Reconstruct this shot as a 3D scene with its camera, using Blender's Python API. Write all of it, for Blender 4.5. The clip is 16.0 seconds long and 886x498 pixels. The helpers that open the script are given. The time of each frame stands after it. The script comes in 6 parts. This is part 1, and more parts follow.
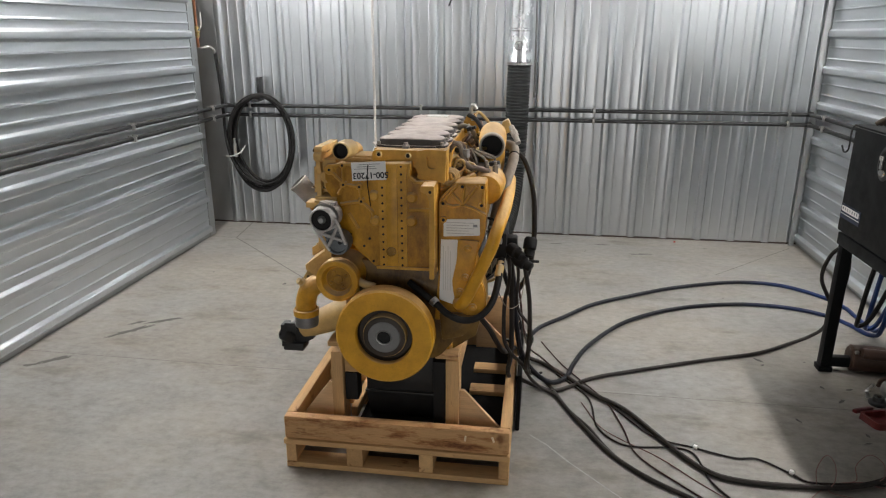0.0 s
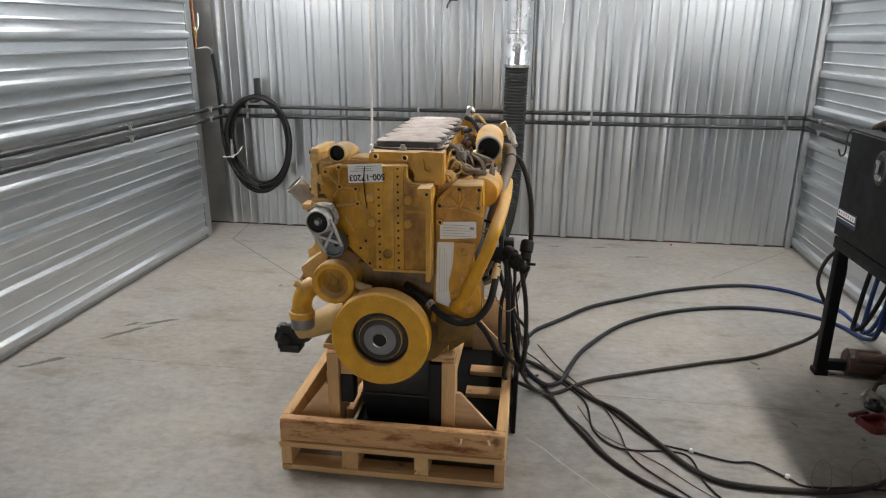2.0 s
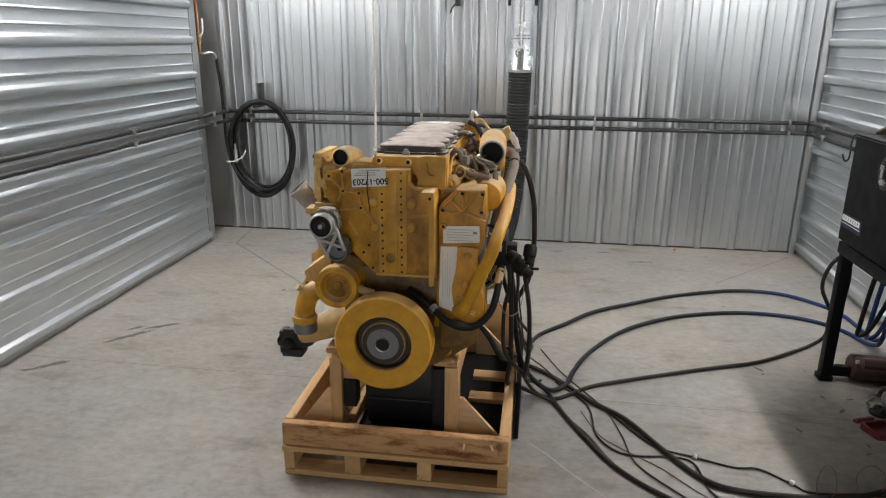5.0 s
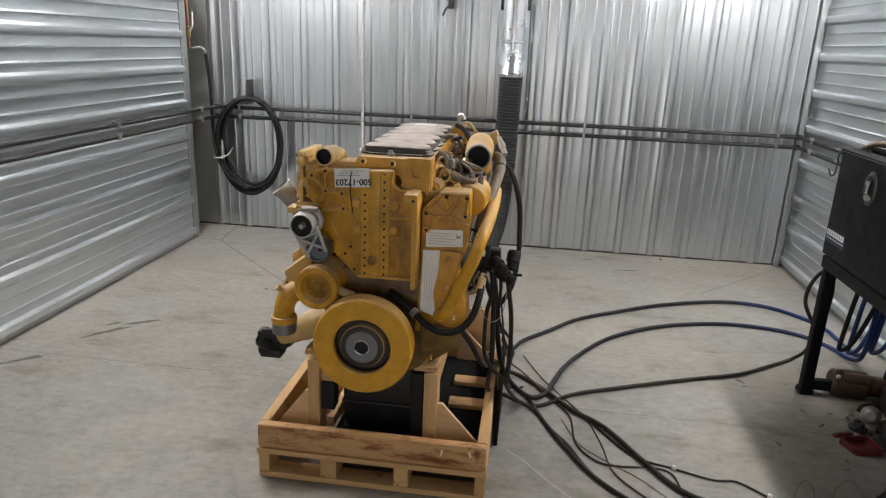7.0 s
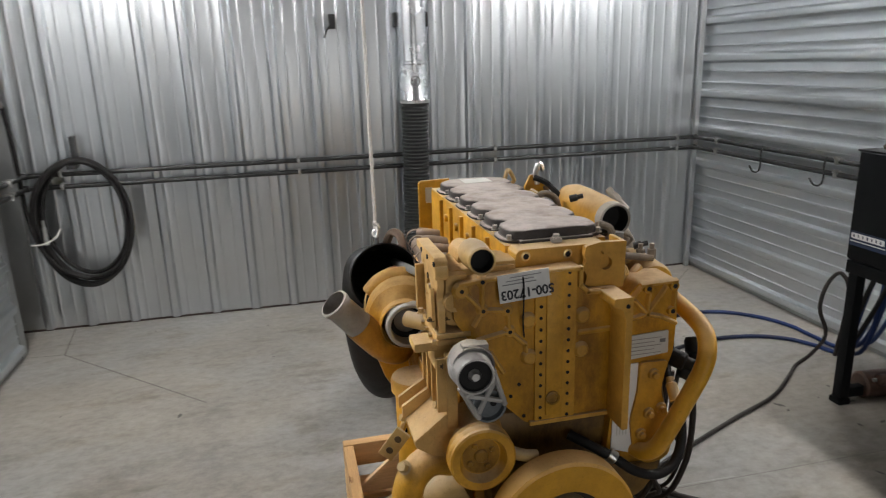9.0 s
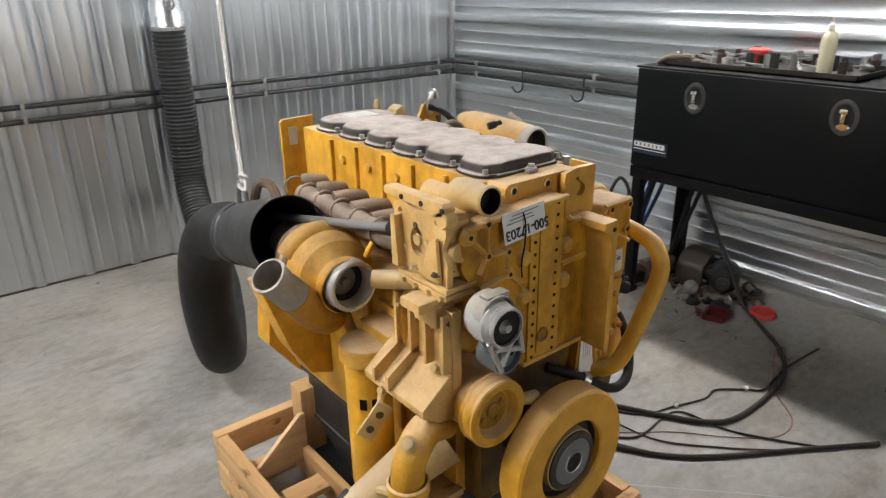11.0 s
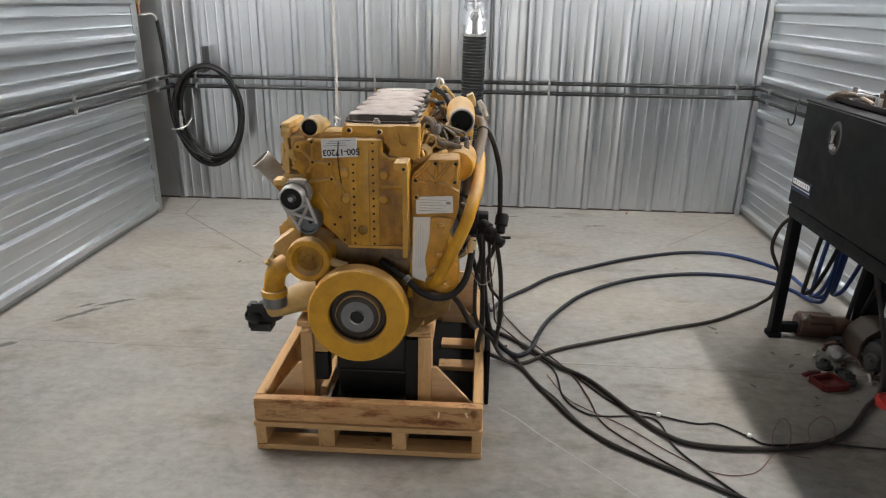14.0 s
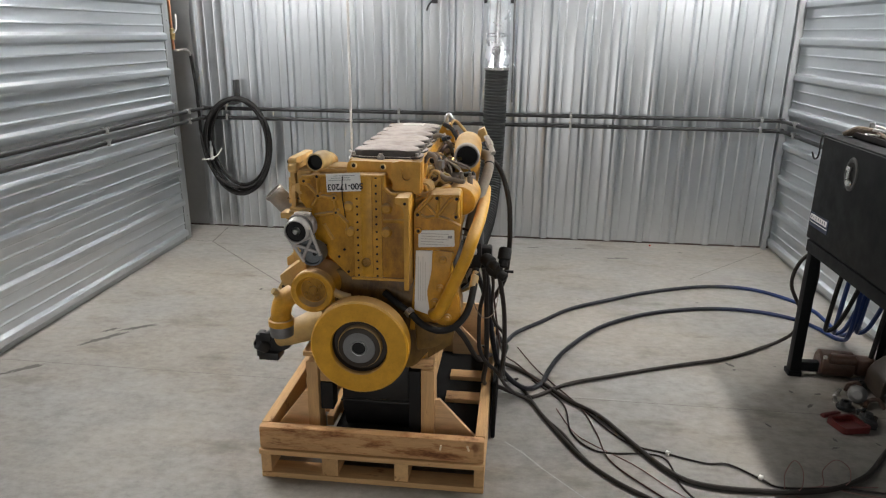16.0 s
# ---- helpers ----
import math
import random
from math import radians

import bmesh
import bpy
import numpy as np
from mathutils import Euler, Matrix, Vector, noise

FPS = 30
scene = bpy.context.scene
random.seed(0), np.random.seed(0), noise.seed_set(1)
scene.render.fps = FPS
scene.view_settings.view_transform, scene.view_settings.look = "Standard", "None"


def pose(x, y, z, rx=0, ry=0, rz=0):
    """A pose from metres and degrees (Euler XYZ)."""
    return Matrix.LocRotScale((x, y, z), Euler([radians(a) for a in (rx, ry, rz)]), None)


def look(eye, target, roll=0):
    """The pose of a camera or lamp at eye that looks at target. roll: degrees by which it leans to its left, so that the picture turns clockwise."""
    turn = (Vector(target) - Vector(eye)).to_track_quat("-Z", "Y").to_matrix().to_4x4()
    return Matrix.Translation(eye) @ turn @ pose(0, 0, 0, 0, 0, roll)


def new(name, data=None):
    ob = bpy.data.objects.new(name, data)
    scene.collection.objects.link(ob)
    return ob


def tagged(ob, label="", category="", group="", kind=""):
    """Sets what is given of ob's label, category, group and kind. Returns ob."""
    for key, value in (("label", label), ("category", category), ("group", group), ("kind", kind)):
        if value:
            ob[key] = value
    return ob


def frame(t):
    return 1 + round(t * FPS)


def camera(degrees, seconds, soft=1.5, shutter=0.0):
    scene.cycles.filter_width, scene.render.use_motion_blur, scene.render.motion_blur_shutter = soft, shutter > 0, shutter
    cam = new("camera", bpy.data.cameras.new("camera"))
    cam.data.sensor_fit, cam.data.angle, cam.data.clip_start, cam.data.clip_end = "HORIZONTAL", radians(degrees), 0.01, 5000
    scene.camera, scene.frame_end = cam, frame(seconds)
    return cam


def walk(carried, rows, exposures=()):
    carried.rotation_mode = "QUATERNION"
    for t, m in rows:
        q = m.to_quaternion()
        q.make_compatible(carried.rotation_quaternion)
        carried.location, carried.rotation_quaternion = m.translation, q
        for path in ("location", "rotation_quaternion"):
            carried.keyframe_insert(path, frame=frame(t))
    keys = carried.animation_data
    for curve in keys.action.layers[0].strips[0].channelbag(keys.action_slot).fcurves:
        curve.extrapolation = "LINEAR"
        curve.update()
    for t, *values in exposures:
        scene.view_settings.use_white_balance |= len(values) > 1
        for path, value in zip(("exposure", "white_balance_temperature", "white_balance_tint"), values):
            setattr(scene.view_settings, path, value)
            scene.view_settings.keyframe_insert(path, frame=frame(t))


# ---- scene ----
cam = camera(66.5, 16.0, 1.15, 0.3)
PATH = [
    (0, (0.344, 0.133, 1.78), (0.08, 2.02, 1.172), 0.1),
    (0.5, (0.347, 0.137, 1.782), (0.099, 2.024, 1.167), 0.1),
    (1, (0.343, 0.137, 1.78), (0.09, 2.027, 1.178), 0.1),
    (1.5, (0.344, 0.137, 1.779), (0.084, 2.028, 1.181), 0.4),
    (2, (0.346, 0.139, 1.781), (0.09, 2.029, 1.178), 0.4),
    (2.5, (0.346, 0.144, 1.778), (0.093, 2.034, 1.176), 0.4),
    (3, (0.345, 0.139, 1.775), (0.091, 2.032, 1.183), 0.3),
    (3.5, (0.345, 0.136, 1.777), (0.088, 2.03, 1.189), 0.1),
    (4, (0.345, 0.138, 1.779), (0.082, 2.031, 1.191), 0.2),
    (6.5, (0.348, 0.146, 1.778), (0.105, 2.04, 1.186), 1.4),
    (7, (0.364, 0.173, 1.774), (0.131, 2.073, 1.193), 2.3),
    (7.5, (0.195, 0.25, 1.77), (0.012, 2.177, 1.266), 1.8),
    (8, (-0.227, 0.449, 1.818), (-0.243, 2.39, 1.335), -3.8),
    (8.5, (-0.535, 0.741, 1.795), (-0.371, 2.686, 1.358), -2.0),
    (9, (-0.801, 1.086, 1.818), (-0.368, 2.964, 1.282), -1.7),
    (9.5, (-1.089, 1.337, 1.801), (-0.222, 3.026, 1.171), -0.9),
    (9.7, (-1.205, 1.434, 1.809), (-0.136, 2.976, 1.117), -0.3),
    (10.65, (-1.360, 1.600, 1.803), (-0.111, 2.987, 1.083), -0.8),
    (11.8, (-0.837, 1.146, 1.787), (-0.185, 2.877, 1.025), -1.7),
    (12, (-0.71, 1.005, 1.803), (-0.148, 2.79, 1.096), -1.6),
    (12.5, (-0.446, 0.609, 1.816), (-0.049, 2.468, 1.194), -1.2),
    (13, (-0.157, 0.309, 1.811), (-0.061, 2.222, 1.234), -1.6),
    (13.5, (0.132, 0.138, 1.796), (0.005, 2.015, 1.116), 0.3),
    (14, (0.236, 0.152, 1.794), (0.137, 2.028, 1.107), 0.9),
    (14.5, (0.356, 0.141, 1.799), (0.144, 1.995, 1.082), 0.5),
    (15, (0.393, 0.153, 1.812), (0.142, 2.013, 1.122), -0.1),
    (15.5, (0.385, 0.159, 1.817), (0.151, 2.033, 1.16), 0.2),
    (16, (0.364, 0.138, 1.827), (0.158, 2.032, 1.216), 0.6),
]
EXPOSURES = [(0.0, 0.43), (7.0, 0.42), (7.5, 0.20), (8.0, -0.02), (8.5, -0.09), (9.0, 0.07), (9.5, 0.36), (12.0, 0.55), (12.5, 0.36), (13.0, 0.42), (14.0, 0.54), (15.0, 0.54), (16.0, 0.47)]
walk(cam, [(t, look(eye, target, roll)) for t, eye, target, roll in PATH], EXPOSURES)

# ---- world and light ----
world = bpy.data.worlds.new("world")
scene.world = world
world.use_nodes = True
world.node_tree.nodes["Background"].inputs[0].default_value = (0.6, 0.65, 0.7, 1)
world.node_tree.nodes["Background"].inputs[1].default_value = 0.005
scene.view_settings.exposure = 0.0
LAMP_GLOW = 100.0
FILL_WATTS = 29.0
FILL_COLOUR = (1.0, 0.975, 0.945)
LAMP_COLOUR = (1.0, 0.965, 0.935)

# ---- room numbers ----
X0, X1, Y0, Y1, ZC = -2.60, 2.65, -2.0, 6.25, 3.05


# ---- mesh tools ----
def pose_to(axis):
    """Rotation that turns +z to axis."""
    return Vector(axis).normalized().to_track_quat("Z", "Y").to_matrix().to_4x4()


def box(bm, x0, x1, y0, y1, z0, z1, bev=0.0, m=None):
    r = bmesh.ops.create_cube(bm, size=1.0)
    vs = r["verts"]
    t = Matrix.Translation(((x0 + x1) / 2, (y0 + y1) / 2, (z0 + z1) / 2)) @ Matrix.Diagonal((x1 - x0, y1 - y0, z1 - z0, 1))
    if m is not None:
        t = m @ t
    bmesh.ops.transform(bm, matrix=t, verts=vs)
    if bev > 0:
        es = list({e for v in vs for e in v.link_edges})
        bmesh.ops.bevel(bm, geom=es, offset=bev, segments=2, profile=0.6, affect="EDGES")
    return bm


def cyl(bm, a, b, r, r2=None, seg=24, caps=True):
    a, b = Vector(a), Vector(b)
    d = b - a
    m = Matrix.Translation((a + b) / 2) @ pose_to(d)
    bmesh.ops.create_cone(bm, cap_ends=caps, segments=seg, radius1=r, radius2=r if r2 is None else r2, depth=d.length, matrix=m)
    return bm


def lathe(bm, profile, origin, axis, seg=32):
    """profile: (radius, height) pairs, turned about axis through origin; ends stay open."""
    m = Matrix.Translation(origin) @ pose_to(axis)
    rings = []
    for r, h in profile:
        rings.append([bm.verts.new(m @ Vector((r * math.cos(k * 2 * math.pi / seg), r * math.sin(k * 2 * math.pi / seg), h))) for k in range(seg)])
    for p, q in zip(rings, rings[1:]):
        for k in range(seg):
            bm.faces.new((p[k], p[(k + 1) % seg], q[(k + 1) % seg], q[k]))
    return bm


def prism(bm, poly, axis, a, b, bev=0.0):
    """Extrude a polygon along axis from a to b. poly gives the two other coordinates in x, y, z order."""
    def at(u, v, w):
        return {"x": (w, u, v), "y": (u, w, v), "z": (u, v, w)}[axis]
    lo = [bm.verts.new(at(u, v, a)) for u, v in poly]
    hi = [bm.verts.new(at(u, v, b)) for u, v in poly]
    bm.faces.new(lo)
    bm.faces.new(hi)
    n = len(poly)
    for k in range(n):
        bm.faces.new((lo[k], lo[(k + 1) % n], hi[(k + 1) % n], hi[k]))
    if bev > 0:
        es = list({e for v in lo + hi for e in v.link_edges})
        bmesh.ops.bevel(bm, geom=es, offset=bev, segments=2, profile=0.6, affect="EDGES")
    return bm


def plate(bm, outer, holes, axis, a, b):
    """A flat plate with holes through it, from a to b along axis."""
    def at(u, v, w):
        return {"x": (w, u, v), "y": (u, w, v), "z": (u, v, w)}[axis]
    edges = []
    for loop in (outer, *holes):
        vs = [bm.verts.new(at(u, v, a)) for u, v in loop]
        edges += [bm.edges.new((vs[k - 1], vs[k])) for k in range(len(vs))]
    r = bmesh.ops.triangle_fill(bm, edges=edges, use_beauty=True)
    faces = [g for g in r["geom"] if isinstance(g, bmesh.types.BMFace)]
    ex = bmesh.ops.extrude_face_region(bm, geom=faces)
    shift = Vector(at(0, 0, b)) - Vector(at(0, 0, a))
    bmesh.ops.translate(bm, vec=shift, verts=[g for g in ex["geom"] if isinstance(g, bmesh.types.BMVert)])
    return bm


def ring2(cx, cz, r, n=16, rz=None):
    """A round outline for a hole."""
    return [(cx + r * math.cos(2 * math.pi * k / n), cz + (r if rz is None else rz) * math.sin(2 * math.pi * k / n)) for k in range(n)]


def soften(poly, r=0.008, n=3):
    """Rounds the corners of an outline."""
    out = []
    for k in range(len(poly)):
        p, a, b = Vector(poly[k]), Vector(poly[k - 1]), Vector(poly[(k + 1) % len(poly)])
        d = min(r, (a - p).length * 0.45, (b - p).length * 0.45)
        p0, p1 = p + (a - p).normalized() * d, p + (b - p).normalized() * d
        for j in range(n + 1):
            t = j / n
            out.append(tuple(p0 * (1 - t) ** 2 + p * 2 * t * (1 - t) + p1 * t * t))
    return out


def cast_rib(bm, a, b, y, base=0.016, top=0.007, high=0.010):
    """A cast stiffening rib with sloping flanks on a face that looks to -y, from a to b in x and z."""
    a, b = Vector((a[0], 0, a[1])), Vector((b[0], 0, b[1]))
    d = (b - a).normalized()
    n = Vector((-d.z, 0, d.x))
    a, b = a - d * top * 0.5, b + d * top * 0.5
    lo = [bm.verts.new(p + Vector((0, y + 0.002, 0))) for p in (a + n * base / 2, b + n * base / 2, b - n * base / 2, a - n * base / 2)]
    mid = [bm.verts.new(p + Vector((0, y - high * 0.75, 0))) for p in (a + n * top * 0.62, b + n * top * 0.62, b - n * top * 0.62, a - n * top * 0.62)]
    hi = [bm.verts.new(p + Vector((0, y - high, 0))) for p in (a + n * top * 0.32, b + n * top * 0.32, b - n * top * 0.32, a - n * top * 0.32)]
    for p, q in ((lo, mid), (mid, hi)):
        for k in range(4):
            bm.faces.new((p[k], p[(k + 1) % 4], q[(k + 1) % 4], q[k]))
    bm.faces.new(hi)
    return bm


def glide(points, sub=6, closed=False):
    """Catmull-Rom through the points."""
    P = [Vector(p) for p in points]
    n = len(P)
    out = []
    for i in range(n if closed else n - 1):
        if closed:
            p0, p1, p2, p3 = P[i - 1], P[i], P[(i + 1) % n], P[(i + 2) % n]
        else:
            p0, p1, p2, p3 = P[max(i - 1, 0)], P[i], P[i + 1], P[min(i + 2, n - 1)]
        for k in range(sub):
            t = k / sub
            out.append(0.5 * ((2 * p1) + (p2 - p0) * t + (2 * p0 - 5 * p1 + 4 * p2 - p3) * t * t + (3 * p1 - p0 - 3 * p2 + p3) * t ** 3))
    if not closed:
        out.append(P[-1])
    return out


def tube(bm, points, r, seg=10, sub=6, closed=False, ribs=0.0, pitch=0.03, hollow=False):
    """A tube along a smooth line. ribs: how far its rings stand out, pitch: their spacing."""
    pts = glide(points, sub, closed)
    if ribs > 0:
        line, acc = [], 0.0
        step = pitch / 4
        for a, b in zip(pts, pts[1:]):
            d = (b - a).length
            while acc < d:
                line.append(a.lerp(b, acc / d))
                acc += step
            acc -= d
        pts = line
    n = len(pts)
    tang = [(pts[min(i + 1, n - 1)] - pts[max(i - 1, 0)]).normalized() if not closed else (pts[(i + 1) % n] - pts[i - 1]).normalized() for i in range(n)]
    u = tang[0].orthogonal().normalized()
    rings = []
    for i, (p, t) in enumerate(zip(pts, tang)):
        u = (u - t * u.dot(t)).normalized()
        w = t.cross(u)
        rr = r + (ribs if ribs > 0 and i % 4 in (1, 2) else 0.0)
        rings.append([bm.verts.new(p + rr * (u * math.cos(2 * math.pi * k / seg) + w * math.sin(2 * math.pi * k / seg))) for k in range(seg)])
    for i in range(n if closed else n - 1):
        p, q = rings[i], rings[(i + 1) % n]
        for k in range(seg):
            bm.faces.new((p[k], p[(k + 1) % seg], q[(k + 1) % seg], q[k]))
    if not closed and not hollow:
        bm.faces.new(rings[0][::-1])
        bm.faces.new(rings[-1])
    return bm


def mesh_of(bm, name, mat, smooth=True, sharp=32):
    bmesh.ops.remove_doubles(bm, verts=bm.verts, dist=1e-6)
    bmesh.ops.recalc_face_normals(bm, faces=bm.faces)
    me = bpy.data.meshes.new(name)
    bm.to_mesh(me)
    bm.free()
    for m in (mat if isinstance(mat, (list, tuple)) else [mat]):
        me.materials.append(m)
    if smooth:
        me.polygons.foreach_set("use_smooth", [True] * len(me.polygons))
        me.set_sharp_from_angle(angle=radians(sharp))
    me.update()
    return me


def part(name, bm, mat, parent, label="", smooth=True, sharp=32):
    ob = new(name, mesh_of(bm, name, mat, smooth, sharp))
    ob.parent = parent
    base = parent.get("base")
    if base is not None:
        ob.matrix_parent_inverse = Matrix.Translation(base).inverted()
    if label:
        tagged(ob, label)
    return ob


def thing(name, base, label, category, group="", kind=""):
    ob = new(name)
    ob.location = base
    ob.empty_display_size = 0.05
    ob["base"] = tuple(base)
    return tagged(ob, label, category, group, kind)


def single(name, bm, mat, label, category, group="", kind="", smooth=True):
    return tagged(new(name, mesh_of(bm, name, mat, smooth)), label, category, group, kind)


def B():
    return bmesh.new()


# ---- materials ----
def nodes_of(name):
    m = bpy.data.materials.new(name)
    m.use_nodes = True
    nt = m.node_tree
    return m, nt, nt.nodes["Principled BSDF"]


def noise_node(nt, scale, detail=4.0, rough=0.6, stretch=None, seed=0.0):
    tc = nt.nodes.new("ShaderNodeTexCoord")
    mp = nt.nodes.new("ShaderNodeMapping")
    mp.inputs["Location"].default_value = (seed, seed * 1.7, -seed)
    if stretch:
        mp.inputs["Scale"].default_value = stretch
    n = nt.nodes.new("ShaderNodeTexNoise")
    n.inputs["Scale"].default_value, n.inputs["Detail"].default_value, n.inputs["Roughness"].default_value = scale, detail, rough
    nt.links.new(tc.outputs["Object"], mp.inputs["Vector"])
    nt.links.new(mp.outputs["Vector"], n.inputs["Vector"])
    return n


def ramp(nt, fac, stops):
    r = nt.nodes.new("ShaderNodeValToRGB")
    el = r.color_ramp.elements
    while len(el) < len(stops):
        el.new(0.5)
    for e, (p, c) in zip(el, stops):
        e.position = p
        e.color = (*c, 1) if len(c) == 3 else c
    nt.links.new(fac, r.inputs["Fac"])
    return r


def mix(nt, fac, a, b):
    m = nt.nodes.new("ShaderNodeMix")
    m.data_type = "RGBA"
    for sock, v in ((m.inputs["Factor"], fac), (m.inputs["A"], a), (m.inputs["B"], b)):
        if isinstance(v, (int, float)):
            sock.default_value = v
        elif isinstance(v, tuple):
            sock.default_value = (*v, 1)
        else:
            nt.links.new(v, sock)
    return m.outputs["Result"]


def bump(nt, bsdf, height, strength, distance=0.01):
    b = nt.nodes.new("ShaderNodeBump")
    b.inputs["Strength"].default_value, b.inputs["Distance"].default_value = strength, distance
    nt.links.new(height, b.inputs["Height"])
    nt.links.new(b.outputs["Normal"], bsdf.inputs["Normal"])
    return b


def plain(name, colour, rough=0.5, metal=0.0, vary=0.18, scale=18.0, bumps=0.1, grain=140.0, spec=0.5, stretch=None):
    """A surface with colour variation at two scales and a fine relief."""
    m, nt, b = nodes_of(name)
    n1 = noise_node(nt, scale, 5.0, 0.65, stretch)
    n2 = noise_node(nt, grain, 3.0, 0.6, stretch, 3.1)
    dark = tuple(c * (1 - vary) for c in colour)
    light = tuple(min(1, c * (1 + vary)) for c in colour)
    r1 = ramp(nt, n1.outputs["Fac"], [(0.3, dark), (0.7, light)])
    r2 = ramp(nt, n2.outputs["Fac"], [(0.3, tuple(c * (1 - vary * 0.6) for c in colour)), (0.7, tuple(min(1, c * (1 + vary * 0.6)) for c in colour))])
    nt.links.new(mix(nt, 0.4, r1.outputs["Color"], r2.outputs["Color"]), b.inputs["Base Color"])
    rr = ramp(nt, n1.outputs["Fac"], [(0.25, (max(0, rough - 0.1),) * 3), (0.75, (min(1, rough + 0.1),) * 3)])
    nt.links.new(rr.outputs["Color"], b.inputs["Roughness"])
    b.inputs["Metallic"].default_value = metal
    b.inputs["Specular IOR Level"].default_value = spec
    if bumps:
        bump(nt, b, n2.outputs["Fac"], bumps, 0.004)
    return m


def dusty(name, colour, rough, dust, amount=0.7, vary=0.15, metal=0.0, side=0.0, oily=0.0, lo=0.25, hi=0.95):
    """Painted casting with dust that has settled on what faces up."""
    m, nt, b = nodes_of(name)
    n1 = noise_node(nt, 14.0, 6.0, 0.65)
    n2 = noise_node(nt, 120.0, 3.0, 0.6, None, 2.0)
    r1 = ramp(nt, n1.outputs["Fac"], [(0.3, tuple(c * (1 - vary) for c in colour)), (0.7, tuple(min(1, c * (1 + vary)) for c in colour))])
    geo = nt.nodes.new("ShaderNodeNewGeometry")
    sep = nt.nodes.new("ShaderNodeSeparateXYZ")
    nt.links.new(geo.outputs["Normal"], sep.inputs["Vector"])
    up = nt.nodes.new("ShaderNodeMapRange")
    up.inputs["From Min"].default_value, up.inputs["From Max"].default_value = lo, hi
    up.inputs["To Min"].default_value, up.inputs["To Max"].default_value = side, amount
    nt.links.new(sep.outputs["Z"], up.inputs["Value"])
    patch = nt.nodes.new("ShaderNodeMath")
    patch.operation = "MULTIPLY"
    pr = ramp(nt, n1.outputs["Fac"], [(0.25, (0.6,) * 3), (0.55, (1.0,) * 3)])
    nt.links.new(up.outputs["Result"], patch.inputs[0])
    nt.links.new(pr.outputs["Color"], patch.inputs[1])
    # grime in thin blotches
    gr = ramp(nt, n2.outputs["Fac"], [(0.28, (0.55,) * 3), (0.42, (1.0,) * 3)])
    col = mix(nt, patch.outputs[0], r1.outputs["Color"], dust)
    mul = nt.nodes.new("ShaderNodeMix")
    mul.data_type, mul.blend_type = "RGBA", "MULTIPLY"
    mul.inputs["Factor"].default_value = 0.35
    nt.links.new(col, mul.inputs["A"])
    nt.links.new(gr.outputs["Color"], mul.inputs["B"])
    done = mul.outputs["Result"]
    if oily > 0:
        # brown oily film in patches and thin runs
        n3 = noise_node(nt, 7.0, 6.0, 0.7, (1.0, 1.0, 0.45), 17.0)
        film = ramp(nt, n3.outputs["Fac"], [(0.36, (0.42, 0.36, 0.30)), (0.47, (0.80, 0.77, 0.72)), (0.56, (1.0, 1.0, 1.0))])
        wet = nt.nodes.new("ShaderNodeMix")
        wet.data_type, wet.blend_type = "RGBA", "MULTIPLY"
        wet.inputs["Factor"].default_value = oily
        nt.links.new(done, wet.inputs["A"])
        nt.links.new(film.outputs["Color"], wet.inputs["B"])
        done = wet.outputs["Result"]
    nt.links.new(done, b.inputs["Base Color"])
    rr = nt.nodes.new("ShaderNodeMapRange")
    rr.inputs["To Min"].default_value, rr.inputs["To Max"].default_value = rough, 0.9
    nt.links.new(patch.outputs[0], rr.inputs["Value"])
    nt.links.new(rr.outputs["Result"], b.inputs["Roughness"])
    b.inputs["Metallic"].default_value = metal
    b.inputs["Specular IOR Level"].default_value = 0.35
    bump(nt, b, n2.outputs["Fac"], 0.12, 0.003)
    return m


def galvanised(name, along, tone=1.0):
    """Zinc-coated sheet; along: the axis of its ribs."""
    m, nt, b = nodes_of(name)
    st = {"x": (0.25, 3.0, 3.0), "y": (3.0, 0.25, 3.0), "z": (3.0, 3.0, 0.25)}[along]
    n1 = noise_node(nt, 1.6, 5.0, 0.6, st)
    n2 = noise_node(nt, 9.0, 5.0, 0.65, None, 4.0)
    base = ramp(nt, n1.outputs["Fac"], [(0.3, (0.537 * tone, 0.567 * tone, 0.591 * tone)), (0.7, (0.665 * tone, 0.698 * tone, 0.724 * tone))])
    sp = ramp(nt, n2.outputs["Fac"], [(0.2, (0.562 * tone, 0.59 * tone, 0.612 * tone)), (0.8, (0.652 * tone, 0.68 * tone, 0.705 * tone))])
    nt.links.new(mix(nt, 0.4, base.outputs["Color"], sp.outputs["Color"]), b.inputs["Base Color"])
    rg = ramp(nt, n2.outputs["Fac"], [(0.3, (0.285,) * 3), (0.7, (0.345,) * 3)])
    nt.links.new(rg.outputs["Color"], b.inputs["Roughness"])
    b.inputs["Metallic"].default_value = 1.0
    w = noise_node(nt, 2.4, 2.0, 0.5, tuple(0.06 if q < 1 else q for q in st), 7.0)
    bump(nt, b, w.outputs["Fac"], 0.10, 0.02)
    return m


